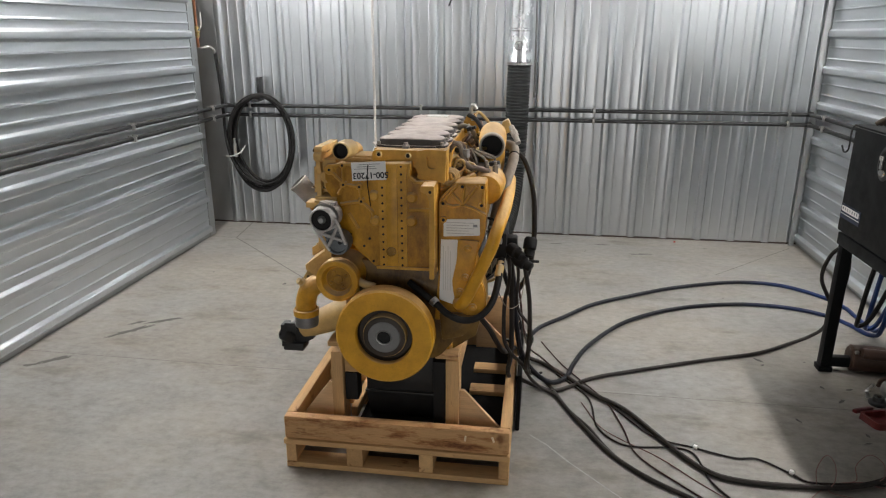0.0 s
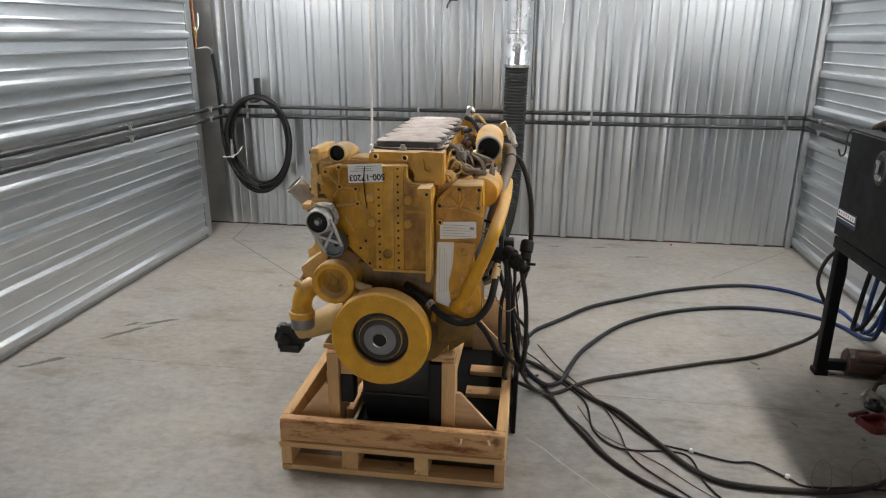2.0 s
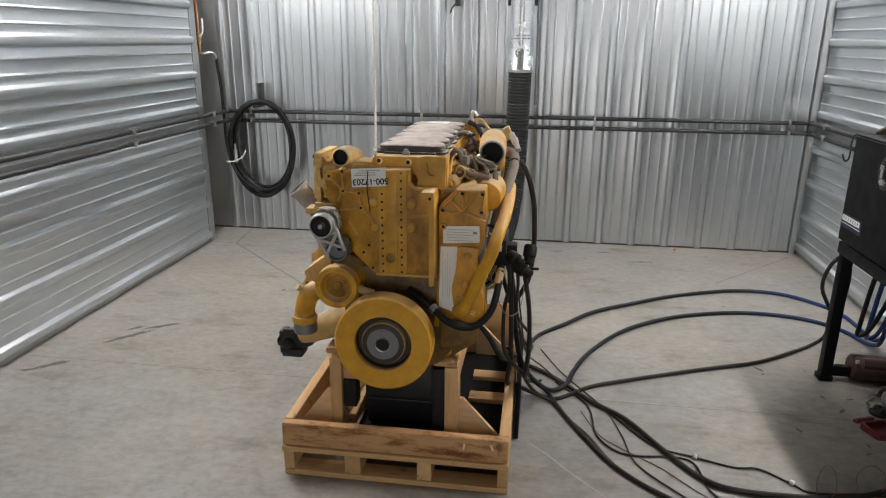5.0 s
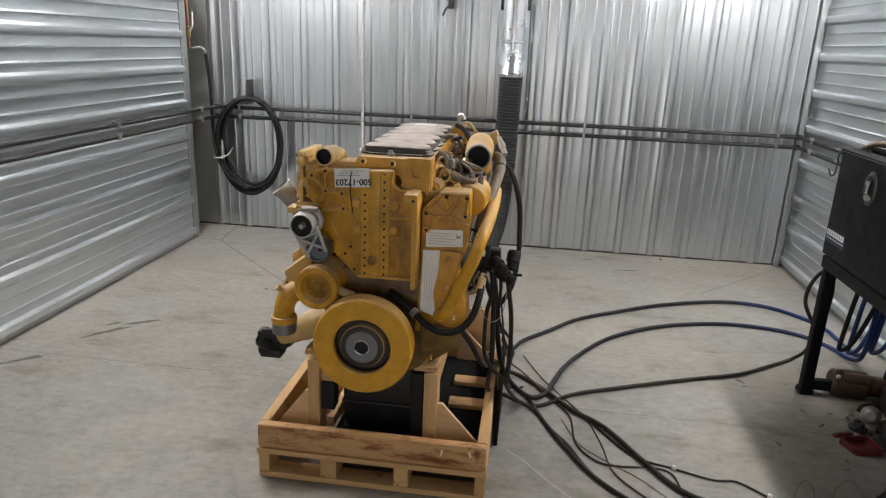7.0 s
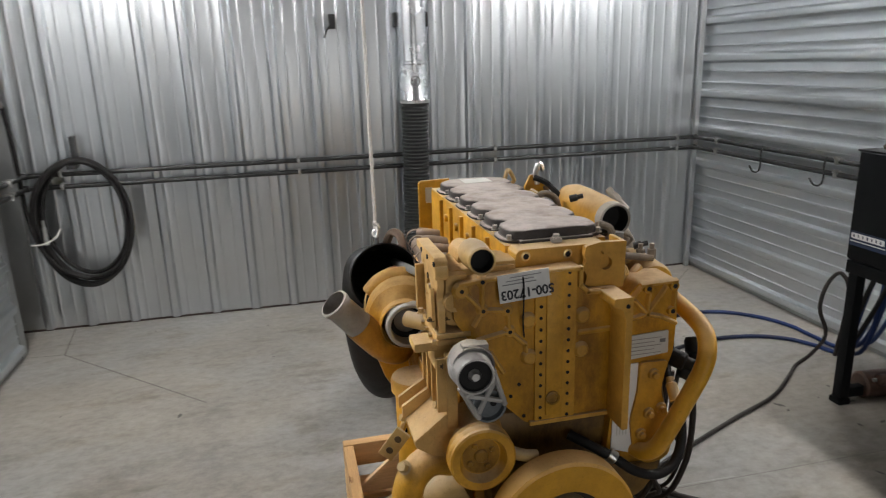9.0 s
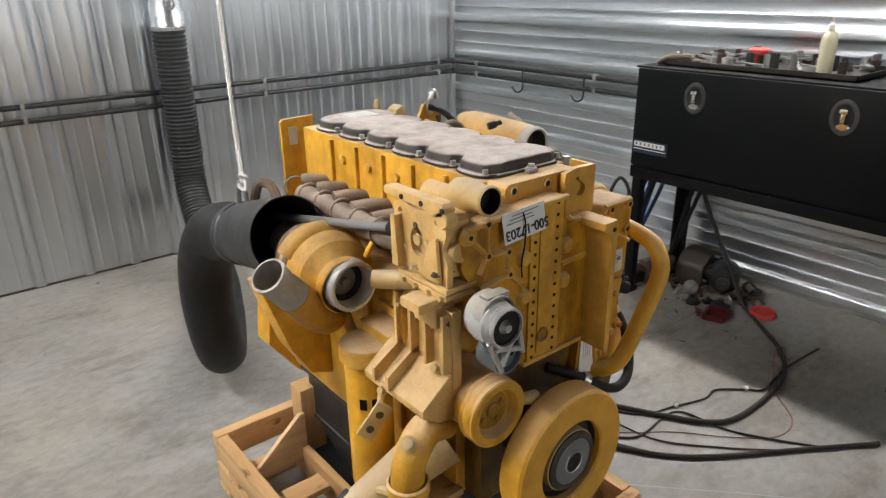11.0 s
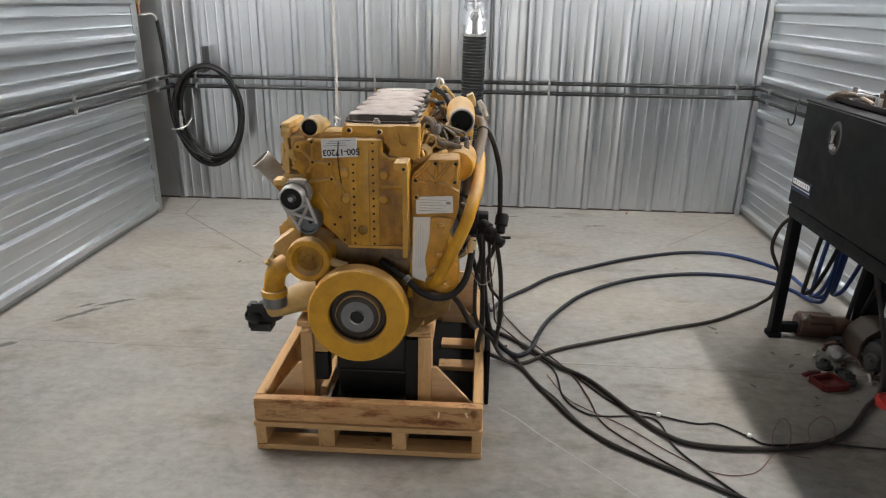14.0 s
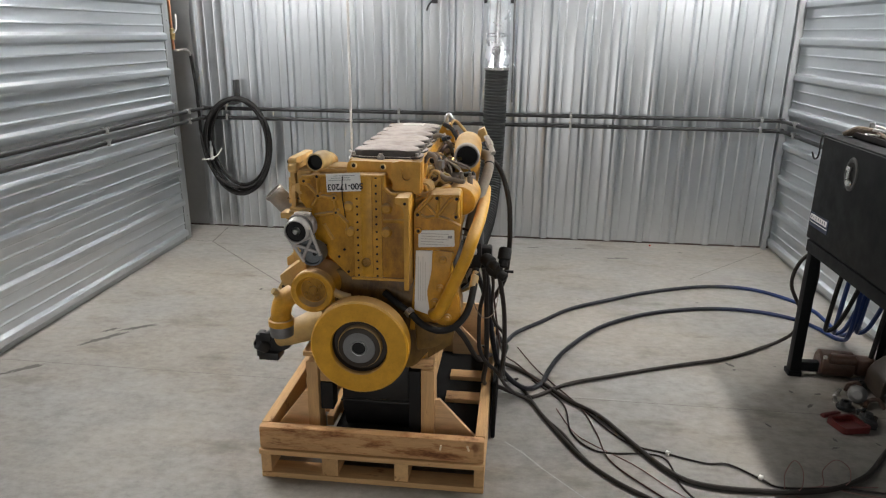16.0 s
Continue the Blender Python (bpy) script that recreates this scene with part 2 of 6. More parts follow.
def concrete(name):
    m, nt, b = nodes_of(name)
    n1 = noise_node(nt, 1.3, 6.0, 0.6)
    n2 = noise_node(nt, 5.0, 7.0, 0.68, None, 5.0)
    n3 = noise_node(nt, 170.0, 3.0, 0.6, None, 9.0)
    n5 = noise_node(nt, 0.8, 5.0, 0.6, (1.0, 1.6, 1.0), 21.0)
    c1 = ramp(nt, n1.outputs["Fac"], [(0.38, (0.127, 0.121, 0.113)), (0.5, (0.208, 0.202, 0.192)), (0.62, (0.305, 0.297, 0.281))])
    c2 = ramp(nt, n2.outputs["Fac"], [(0.38, (0.105, 0.100, 0.094)), (0.48, (0.206, 0.199, 0.190)), (0.62, (0.321, 0.312, 0.296))])
    c3 = ramp(nt, n3.outputs["Fac"], [(0.3, (0.168, 0.161, 0.155)), (0.7, (0.254, 0.247, 0.237))])
    col = mix(nt, 0.5, c1.outputs["Color"], c2.outputs["Color"])
    col = mix(nt, 0.25, col, c3.outputs["Color"])
    n6 = noise_node(nt, 16.0, 8.0, 0.72, (1.0, 1.5, 1.0), 33.0)
    c6 = ramp(nt, n6.outputs["Fac"], [(0.34, (0.109, 0.103, 0.098)), (0.47, (0.213, 0.207, 0.197)), (0.66, (0.345, 0.336, 0.320))])
    col = mix(nt, 0.34, col, c6.outputs["Color"])
    # brownish old damp patches and dark stains
    n4 = noise_node(nt, 2.0, 6.0, 0.65, (1.0, 2.2, 1.0), 12.0)
    s = ramp(nt, n4.outputs["Fac"], [(0.30, (0.62, 0.59, 0.55)), (0.40, (0.90, 0.885, 0.86)), (0.46, (1.0, 1.0, 1.0))])
    w = ramp(nt, n5.outputs["Fac"], [(0.44, (1.0, 0.945, 0.875)), (0.64, (0.985, 0.985, 0.985))])
    for other in (s, w):
        mul = nt.nodes.new("ShaderNodeMix")
        mul.data_type, mul.blend_type = "RGBA", "MULTIPLY"
        mul.inputs["Factor"].default_value = 1.0
        nt.links.new(col, mul.inputs["A"])
        nt.links.new(other.outputs["Color"], mul.inputs["B"])
        col = mul.outputs["Result"]
    nt.links.new(col, b.inputs["Base Color"])
    rr = ramp(nt, n2.outputs["Fac"], [(0.35, (0.40,) * 3), (0.65, (0.62,) * 3)])
    nt.links.new(rr.outputs["Color"], b.inputs["Roughness"])
    bump(nt, b, n3.outputs["Fac"], 0.10, 0.003)
    return m


def timber(name, along, tone=(0.66, 0.412, 0.185), bark=False):
    m, nt, b = nodes_of(name)
    st = {"x": (0.7, 9.0, 9.0), "y": (9.0, 0.7, 9.0), "z": (9.0, 9.0, 0.7)}[along]
    n1 = noise_node(nt, 4.0, 6.0, 0.65, st)
    n2 = noise_node(nt, 22.0, 4.0, 0.7, st, 3.0)
    n3 = noise_node(nt, 7.0, 3.0, 0.6, None, 6.0)
    info = nt.nodes.new("ShaderNodeObjectInfo")
    a = ramp(nt, n1.outputs["Fac"], [(0.28, tuple(c * 0.72 for c in tone)), (0.55, tone), (0.75, tuple(min(1, c * 1.18) for c in tone))])
    g = ramp(nt, n2.outputs["Fac"], [(0.3, tuple(c * 0.6 for c in tone)), (0.55, tuple(c * 1.05 for c in tone))])
    col = mix(nt, 0.35, a.outputs["Color"], g.outputs["Color"])
    rv = ramp(nt, info.outputs["Random"], [(0.0, (0.70, 0.66, 0.62)), (1.0, (1.0, 1.0, 1.0))])
    kn = ramp(nt, n3.outputs["Fac"], [(0.24, (0.42, 0.32, 0.24)), (0.32, (1.0, 1.0, 1.0))])
    # small brown nicks and stains, and on the waney beam long remains of bark
    n6 = noise_node(nt, 16.0, 4.0, 0.65, tuple(0.35 if q < 1 else q / 9 for q in st), 15.0)
    ni = ramp(nt, n6.outputs["Fac"], [(0.30, (0.40, 0.28, 0.18)), (0.38, (1.0, 1.0, 1.0))])
    others = [rv, kn, ni]
    if bark:
        n7 = noise_node(nt, 9.0, 7.0, 0.72, (0.5, 1.0, 2.2), 31.0)
        others.append(ramp(nt, n7.outputs["Fac"], [(0.33, (0.25, 0.135, 0.075)), (0.41, (0.62, 0.47, 0.34)), (0.50, (1.0, 1.0, 1.0))]))
    for other in others:
        mul = nt.nodes.new("ShaderNodeMix")
        mul.data_type, mul.blend_type = "RGBA", "MULTIPLY"
        mul.inputs["Factor"].default_value = 1.0
        nt.links.new(col, mul.inputs["A"])
        nt.links.new(other.outputs["Color"], mul.inputs["B"])
        col = mul.outputs["Result"]
    nt.links.new(col, b.inputs["Base Color"])
    b.inputs["Roughness"].default_value = 0.72
    bump(nt, b, n2.outputs["Fac"], 0.2, 0.004)
    return m


YELLOW = (0.60, 0.308, 0.022)
# settled dust, made paler to lift tops that the lamps leave dim
DUST = (0.63, 0.50, 0.34)
M_floor = concrete("concrete_floor")
M_galv_z = galvanised("galvanised_upright", "z", 1.0)
M_galv_y = galvanised("galvanised_lengthwise", "y", 1.12)
M_trim = plain("zinc_trim", (0.50, 0.52, 0.53), 0.42, 1.0, 0.12, 6.0, 0.05)
M_dark = plain("dark_grey_paint", (0.12, 0.12, 0.125), 0.7, 0.0, 0.15, 3.0, 0.05)
M_duct = plain("bright_duct", (0.72, 0.74, 0.76), 0.25, 1.0, 0.08, 5.0, 0.04)
M_ceil = plain("grey_ceiling", (0.24, 0.245, 0.25), 0.5, 0.0, 0.05, 3.0, 0.03)
M_wood_x = timber("pine_x", "x")
M_wood_y = timber("pine_y", "y")
M_wood_z = timber("pine_z", "z")
M_ply = timber("plywood", "x", (0.72, 0.49, 0.27))
M_yel = dusty("engine_yellow", YELLOW, 0.40, DUST, 0.72, 0.22, side=0.02, oily=0.55)
M_yel_pale = dusty("dust_filmed_yellow", YELLOW, 0.5, DUST, 0.75, 0.2, side=0.10, oily=0.35)
M_yel_tan = dusty("dust_tanned_yellow", (0.60, 0.33, 0.045), 0.55, (0.60, 0.46, 0.28), 0.8, 0.2, side=0.42, oily=0.35)
M_yel_face = dusty("oil_filmed_yellow", (0.53, 0.262, 0.013), 0.38, DUST, 0.6, 0.25, side=0.0, oily=0.85)
M_yel_clean = dusty("damper_yellow", (0.62, 0.318, 0.022), 0.42, DUST, 0.45, 0.16)
M_yel_dust = dusty("dusty_casting", (0.50, 0.34, 0.13), 0.6, (0.48, 0.40, 0.30), 0.8)
M_cover = dusty("black_cover", (0.026, 0.022, 0.021), 0.45, (0.52, 0.465, 0.435), 0.95, side=0.06, oily=0.6, lo=0.50, hi=0.97)
M_black = plain("black_rubber", (0.012, 0.0115, 0.0115), 0.62, 0.0, 0.3, 20.0, 0.08, spec=0.25)
M_blackpaint = plain("black_paint", (0.0055, 0.0062, 0.0068), 0.5, 0.0, 0.2, 8.0, 0.05, spec=0.11)
M_hub = plain("dull_steel", (0.20, 0.20, 0.20), 0.55, 0.5, 0.2, 25.0, 0.1)
M_splinter = plain("torn_pine", (0.80, 0.66, 0.46), 0.8, 0.0, 0.1, 30.0, 0.1)
M_bark = timber("bark_edged_pine", "x", (0.72, 0.435, 0.20), bark=True)
M_blackmetal = plain("black_iron", (0.025, 0.026, 0.027), 0.45, 0.3, 0.3, 12.0, 0.1)
M_hosegreen = plain("flex_hose", (0.012, 0.014, 0.014), 0.5, 0.0, 0.25, 9.0, 0.05)
M_chrome = plain("worn_chrome", (0.78, 0.78, 0.77), 0.17, 1.0, 0.08, 30.0, 0.03)
M_steel = plain("bare_steel", (0.55, 0.55, 0.54), 0.32, 1.0, 0.15, 25.0, 0.06)
M_alu = plain("cast_aluminium", (0.46, 0.45, 0.435), 0.55, 0.5, 0.2, 30.0, 0.2)
M_bluegrey = plain("dark_bluish_aluminium", (0.15, 0.165, 0.175), 0.5, 0.5, 0.35, 26.0, 0.2)
M_rust = plain("rusty_manifold", (0.19, 0.135, 0.10), 0.8, 0.1, 0.4, 14.0, 0.3)
M_grey = plain("grey_metal", (0.22, 0.22, 0.22), 0.5, 0.6, 0.2, 15.0, 0.1)
M_white = plain("paper_white", (0.80, 0.79, 0.76), 0.6, 0.0, 0.04, 8.0, 0.02)
M_silverlabel = plain("silver_label", (0.62, 0.61, 0.57), 0.4, 0.3, 0.08, 9.0, 0.02)
M_ink = plain("ink", (0.03, 0.03, 0.035), 0.6, 0.0, 0.1, 8.0, 0.0)
M_bluehose = plain("bright_blue_hose", (0.012, 0.035, 0.13), 0.45, 0.0, 0.25, 15.0, 0.05)
def two_tone_hose(name):
    """Blue hose that turns near-black along x towards the engine."""
    m = plain(name, (0.012, 0.030, 0.110), 0.55, 0.0, 0.25, 15.0, 0.05, spec=0.25)
    nt = m.node_tree
    b = nt.nodes["Principled BSDF"]
    tc = nt.nodes.new("ShaderNodeTexCoord")
    sep = nt.nodes.new("ShaderNodeSeparateXYZ")
    nt.links.new(tc.outputs["Object"], sep.inputs["Vector"])
    wander = noise_node(nt, 3.0, 4.0, 0.6, None, 8.0)
    add = nt.nodes.new("ShaderNodeMath")
    nt.links.new(sep.outputs["X"], add.inputs[0])
    nt.links.new(wander.outputs["Fac"], add.inputs[1])
    mr = nt.nodes.new("ShaderNodeMapRange")
    mr.inputs["From Min"].default_value, mr.inputs["From Max"].default_value = 2.25, 2.95
    nt.links.new(add.outputs[0], mr.inputs["Value"])
    blue_end = b.inputs["Base Color"].links[0].from_socket
    nt.links.new(mix(nt, mr.outputs["Result"], (0.013, 0.014, 0.019), blue_end), b.inputs["Base Color"])
    return m


M_floorhose = two_tone_hose("two_tone_blue_hose")
M_bluesticker = plain("blue_sticker", (0.008, 0.018, 0.050), 0.4, 0.0, 0.1, 9.0, 0.0)
M_copper = plain("copper", (0.60, 0.27, 0.15), 0.35, 1.0, 0.2, 12.0, 0.05)
M_brass = plain("brass", (0.62, 0.45, 0.20), 0.35, 1.0, 0.2, 12.0, 0.05)
M_rope = plain("white_rope", (0.74, 0.73, 0.71), 0.85, 0.0, 0.15, 40.0, 0.3)
M_duststeel = plain("dusty_hose", (0.20, 0.165, 0.13), 0.8, 0.0, 0.35, 30.0, 0.15)
M_grime = plain("oily_yellow_casting", (0.085, 0.052, 0.018), 0.5, 0.0, 0.5, 14.0, 0.15)
M_turbo = dusty("oily_turbo_yellow", (0.44, 0.22, 0.025), 0.42, (0.42, 0.29, 0.13), 0.6, 0.3, oily=0.7)
M_yel_dark = dusty("darkened_yellow", (0.36, 0.19, 0.022), 0.36, DUST, 0.35, 0.3, oily=1.0)
# far darker yellow for the parts below the front cover
M_yel_sump = dusty("deep_brown_yellow", (0.17, 0.095, 0.018), 0.4, DUST, 0.3, 0.35, oily=1.0)
M_web = plain("brown_black", (0.030, 0.021, 0.014), 0.55, 0.0, 0.5, 20.0, 0.15)
M_matte = plain("matte_black", (0.008, 0.008, 0.008), 0.9, 0.0, 0.2, 9.0, 0.0, spec=0.1)
M_recess = plain("dull_zinc", (0.40, 0.375, 0.35), 0.36, 1.0, 0.2, 3.0, 0.05)
M_softgrey = plain("soft_dark_grey", (0.045, 0.045, 0.045), 0.5, 0.2, 0.4, 30.0, 0.1)
M_seam = plain("seam_shade", (0.05, 0.035, 0.03), 0.8, 0.0, 0.4, 20.0, 0.0)
M_castgrey = dusty("dusty_aluminium", (0.30, 0.285, 0.27), 0.6, (0.50, 0.44, 0.36), 0.6, 0.22, metal=0.2)
M_rusttray = plain("rusty_tray", (0.022, 0.017, 0.015), 0.6, 0.2, 0.4, 18.0, 0.15)
M_redknob = plain("bright_red_plastic", (0.50, 0.026, 0.018), 0.45, 0.0, 0.1, 12.0, 0.02)
M_manifold = dusty("dusty_manifold", (0.15, 0.105, 0.08), 0.8, (0.40, 0.33, 0.27), 0.75, 0.35)
M_red = plain("red_plastic", (0.42, 0.022, 0.016), 0.42, 0.0, 0.15, 12.0, 0.03)
# oily tones, painted darker still for the shade under the bench
M_redgrease = plain("oily_red_paint", (0.085, 0.010, 0.009), 0.35, 0.0, 0.5, 30.0, 0.2)
M_oilybrown = plain("oily_rusty_iron", (0.055, 0.028, 0.018), 0.45, 0.1, 0.5, 22.0, 0.3)
M_bottle = plain("cloudy_plastic", (0.72, 0.68, 0.46), 0.45, 0.0, 0.06, 9.0, 0.02)
M_hole = plain("dark_inside", (0.010, 0.010, 0.010), 0.8, 0.0, 0.2, 9.0, 0.0)
M_cable = plain("dusty_black_cable", (0.024, 0.020, 0.0175), 0.6, 0.0, 0.35, 25.0, 0.08, spec=0.3)
M_pinkwire = plain("faded_red_wire", (0.20, 0.095, 0.085), 0.55, 0.0, 0.25, 30.0, 0.0)
M_greenplug = plain("dull_green_plastic", (0.045, 0.075, 0.045), 0.5, 0.0, 0.2, 30.0, 0.03)
M_bar = plain("oak_brown_wire", (0.05, 0.022, 0.016), 0.5, 0.0, 0.2, 20.0, 0.0)


def glowing(name, colour, strength):
    m, nt, b = nodes_of(name)
    b.inputs["Base Color"].default_value = (0.9, 0.9, 0.9, 1)
    b.inputs["Emission Color"].default_value = (*colour, 1)
    b.inputs["Emission Strength"].default_value = strength
    return m


M_tube = glowing("lit_tube", LAMP_COLOUR, LAMP_GLOW * 1.05)
M_tube_dim = glowing("older_lit_tube", LAMP_COLOUR, LAMP_GLOW * 0.97)

# ---- structure ----
def structure(name, bm, mat, label, category, smooth=False):
    return single(name, bm, mat, label, category, kind="structure", smooth=smooth)


floor = structure("floor", box(B(), X0 - 0.4, X1 + 0.2, Y0 - 0.2, Y1 + 0.2, -0.15, 0.0), M_floor, "worn grey concrete floor with stains and saw-cut joints", "floor")
ceiling = structure("ceiling", box(B(), X0 - 0.4, X1 + 0.2, Y0 - 0.2, Y1 + 0.2, ZC, ZC + 0.12), M_ceil, "plain grey ceiling of the test room", "ceiling")
wall_back = structure("wall_back", box(B(), X0 - 0.32, X1 + 0.2, Y1 + 0.004, Y1 + 0.16, 0.0, ZC), M_trim, "back wall lined with upright ribbed galvanised sheet", "wall")
wall_left = structure("wall_left", box(B(), X0 - 0.16, X0 - 0.004, Y0, 5.834, 0.0, ZC), M_trim, "side wall lined with level ribbed galvanised sheet", "wall")
wall_right = structure("wall_right", box(B(), X1 + 0.004, X1 + 0.16, Y0, Y1, 0.0, ZC), M_trim, "side wall lined with level ribbed galvanised sheet beside the bench", "wall")
FILL_OPENING = (-1.1, 1.5, 2.35)   # opening added behind the camera for the fill lamp: two sides and height
bm = box(B(), X0 - 0.2, FILL_OPENING[0], Y0 - 0.16, Y0, 0.0, ZC)
box(bm, FILL_OPENING[1], X1 + 0.2, Y0 - 0.16, Y0, 0.0, ZC)
box(bm, FILL_OPENING[0] + 0.0005, FILL_OPENING[1] - 0.0005, Y0 - 0.16, Y0, FILL_OPENING[2], ZC)
wall_front = structure("wall_front", bm, M_dark, "plain grey wall out of view with an opening added for the fill lamp", "wall")
# added fill lamp for the engine's front; its source is assumed
data = bpy.data.lights.new("fill_light", "AREA")
data.shape, data.size, data.size_y = "RECTANGLE", FILL_OPENING[1] - FILL_OPENING[0] - 0.1, FILL_OPENING[2] - 0.1
data.energy, data.color = FILL_WATTS, FILL_COLOUR
lamp = new("fill_light", data)
lamp.matrix_world = pose((FILL_OPENING[0] + FILL_OPENING[1]) / 2, Y0 - 0.12, FILL_OPENING[2] / 2, 90, 0, 0)


def rib_profile(u0, u1, ribs, minors, low):
    """(u, height) line of a sheet from u0 to u1 with tall ribs and low stiffening ribs."""
    ev = []
    for r in ribs:
        for u, h in ((0.039, 0.0), (0.0375, 0.0005), (0.035, 0.003), (0.0258, 0.0230), (0.0235, 0.0272), (0.020, 0.0297), (0.015, 0.0305), (0.002, 0.0306)):
            ev += [(r - u, h), (r + u, h)]
    for r in minors:
        for u, h in ((0.0100, 0.0), (0.0088, 0.0003), (0.0060, 0.0036), (0.0042, 0.0056), (0.0022, 0.0066), (0.0007, 0.0068)):
            ev += [(r - u, h * low), (r + u, h * low)]
    ev = sorted(e for e in ev if u0 < e[0] < u1)
    return [(u0, 0.0)] + ev + [(u1, 0.0)]


def sheet(line, lo, hi, place, thick=0.0012):
    """Ribbed sheet: its profile line is swept from lo to hi. place(u, height, w) gives the point."""
    bm = B()
    front = [[bm.verts.new(place(u, h, w)) for u, h in line] for w in (lo, hi)]
    back = [[bm.verts.new(place(u, h - thick, w)) for u, h in line] for w in (lo, hi)]
    n = len(line)
    for k in range(n - 1):
        bm.faces.new((front[0][k], front[0][k + 1], front[1][k + 1], front[1][k]))
        bm.faces.new((back[0][k], back[1][k], back[1][k + 1], back[0][k + 1]))
    for row_f, row_b in ((front[0], back[0]), (front[1], back[1])):
        for k in range(n - 1):
            bm.faces.new((row_f[k], row_b[k], row_b[k + 1], row_f[k + 1]))
    for k in (0, n - 1):
        bm.faces.new((front[0][k], front[1][k], back[1][k], back[0][k]))
    return bm


def panels(wall, mat, start, pitch, end, lo, hi, place, low=1.0, count=3):
    """Sheets of count ribs each, side by side along u."""
    r = start
    while r < end - 0.02:
        ribs = [r + k * pitch for k in range(count) if r + k * pitch < end]
        u0 = r - 0.04
        u1 = min(end, r + count * pitch - 0.042)
        minors = [q + pitch * f for q in ribs for f in (0.32, 0.635)]
        part("panel", sheet(rib_profile(u0, u1, ribs, minors, low), lo, hi, place), mat, wall, sharp=60)
        r += count * pitch


back_at = lambda u, h, w: (u, Y1 - h, w)
left_at = lambda u, h, w: (X0 + h, w, u)
right_at = lambda u, h, w: (X1 - h, w, u)
panels(wall_back, M_galv_z, -2.572, 0.2915, X1, 0.014, ZC, back_at, 0.42)
panels(wall_left, M_galv_y, 0.070, 0.2828, ZC, Y0, 5.735, left_at)
panels(wall_right, M_galv_y, 0.066, 0.2860, ZC, Y0, Y1 - 0.01, right_at)
# dark strip, the shade of the gap under the sheets put in as colour
structure("base_seam", box(B(), X0 - 0.2, X1, Y1 - 0.006, Y1 + 0.003, 0.0, 0.0135), M_seam, "dark strip for the shadow gap along the foot of the metal wall", "trim")

# screws beside the tall ribs
for k in range(18):
    x = -2.572 + 0.036 + k * 0.2915
    if x < X1 - 0.05:
        part("screw", lathe(B(), [(0.0, 0.005), (0.006, 0.004), (0.009, 0.0)], (x, Y1 - 0.0005, 2.102), (0, -1, 0), 8), M_steel, wall_back)

for z in (0.22, 0.55, 0.88, 1.22, 1.56, 1.90, 2.24, 2.58):
    part("screw", lathe(B(), [(0.0, 0.005), (0.006, 0.004), (0.009, 0.0)], (X0 + 0.0065, 5.80, z), (1, 0, 0), 8), M_steel, wall_left)

# corner and foot trims
for nm, b4 in (("corner_trim", (X1 - 0.075, X1 - 0.036, Y1 - 0.06, Y1 - 0.031, 0.0, ZC)), ("door_jamb", (X0 - 0.003, X0 + 0.006, 5.738, 5.835, 0.0, ZC))):
    structure(nm, box(B(), *b4, bev=0.004), M_trim, "folded zinc trim standing in the corner of the metal walls", "trim")
structure("corner_column", box(B(), X0 - 0.30, X0 - 0.21, 5.80, Y1 + 0.15, 0.0, ZC), M_recess, "dull zinc-lined recess beside the metal wall", "wall")

# ---- lamps ----
def ceiling_light(x, y0, y1, glow):
    t = thing("ceiling_light", (x, (y0 + y1) / 2, ZC), "long white strip light under the ceiling", "ceiling light", "strip lights")
    part("housing", box(B(), x - 0.05, x + 0.05, y0, y1, ZC - 0.04, ZC - 0.002, 0.006), M_white, t)
    part("diffuser", box(B(), x - 0.05, x + 0.05, y0 + 0.03, y1 - 0.03, ZC - 0.075, ZC - 0.042, 0.012), glow, t, "glowing white diffuser")
    for y in (y0 + 0.015, y1 - 0.015):
        part("end_cap", box(B(), x - 0.052, x + 0.052, y - 0.012, y + 0.012, ZC - 0.078, ZC - 0.042, 0.004), M_white, t)
    return t


ceiling_light(-2.2, 2.6, 5.1, M_tube_dim)
ceiling_light(2.43, 2.45, 4.9, M_tube)
ceiling_light(0.3, 5.25, 5.6, M_tube_dim)

# ---- pipes along the walls ----
PZ, PR = (1.143, 1.058), 0.0165


def wall_pipe(z):
    t = thing("wall_pipe", (0, Y1 - 0.07, z), "black iron pipe clamped level along the metal walls", "pipe", "wall pipes")
    yb, xl, xr = Y1 - 0.075, X0 + 0.075, X1 - 0.075
    part("pipe", cyl(B(), (xl, yb, z), (xr, yb, z), PR, seg=14), M_blackmetal, t)
    part("pipe", cyl(B(), (xl, Y0 + 0.3, z), (xl, yb, z), PR, seg=14), M_blackmetal, t)
    part("pipe", cyl(B(), (xr, Y0 + 0.3, z), (xr, yb, z), PR, seg=14), M_blackmetal, t)
    for cx in (xl, xr):
        part("elbow", lathe(B(), [(0.0, -0.024), (0.018, -0.02), (0.024, 0.0), (0.018, 0.02), (0.0, 0.024)], (cx, yb, z), (0, 0, 1), 14), M_blackmetal, t)
    for x in (-2.30, -0.70, 0.814, 2.404):
        bm = box(B(), x - 0.010, x + 0.010, Y1 - 0.10, Y1 - 0.02, z - 0.021, z + 0.021, 0.003)
        box(bm, x - 0.006, x + 0.006, Y1 - 0.106, Y1 - 0.06, z + 0.018, z + 0.034, 0.002)
        part("clamp", bm, M_steel, t, "bright steel pipe clamp")
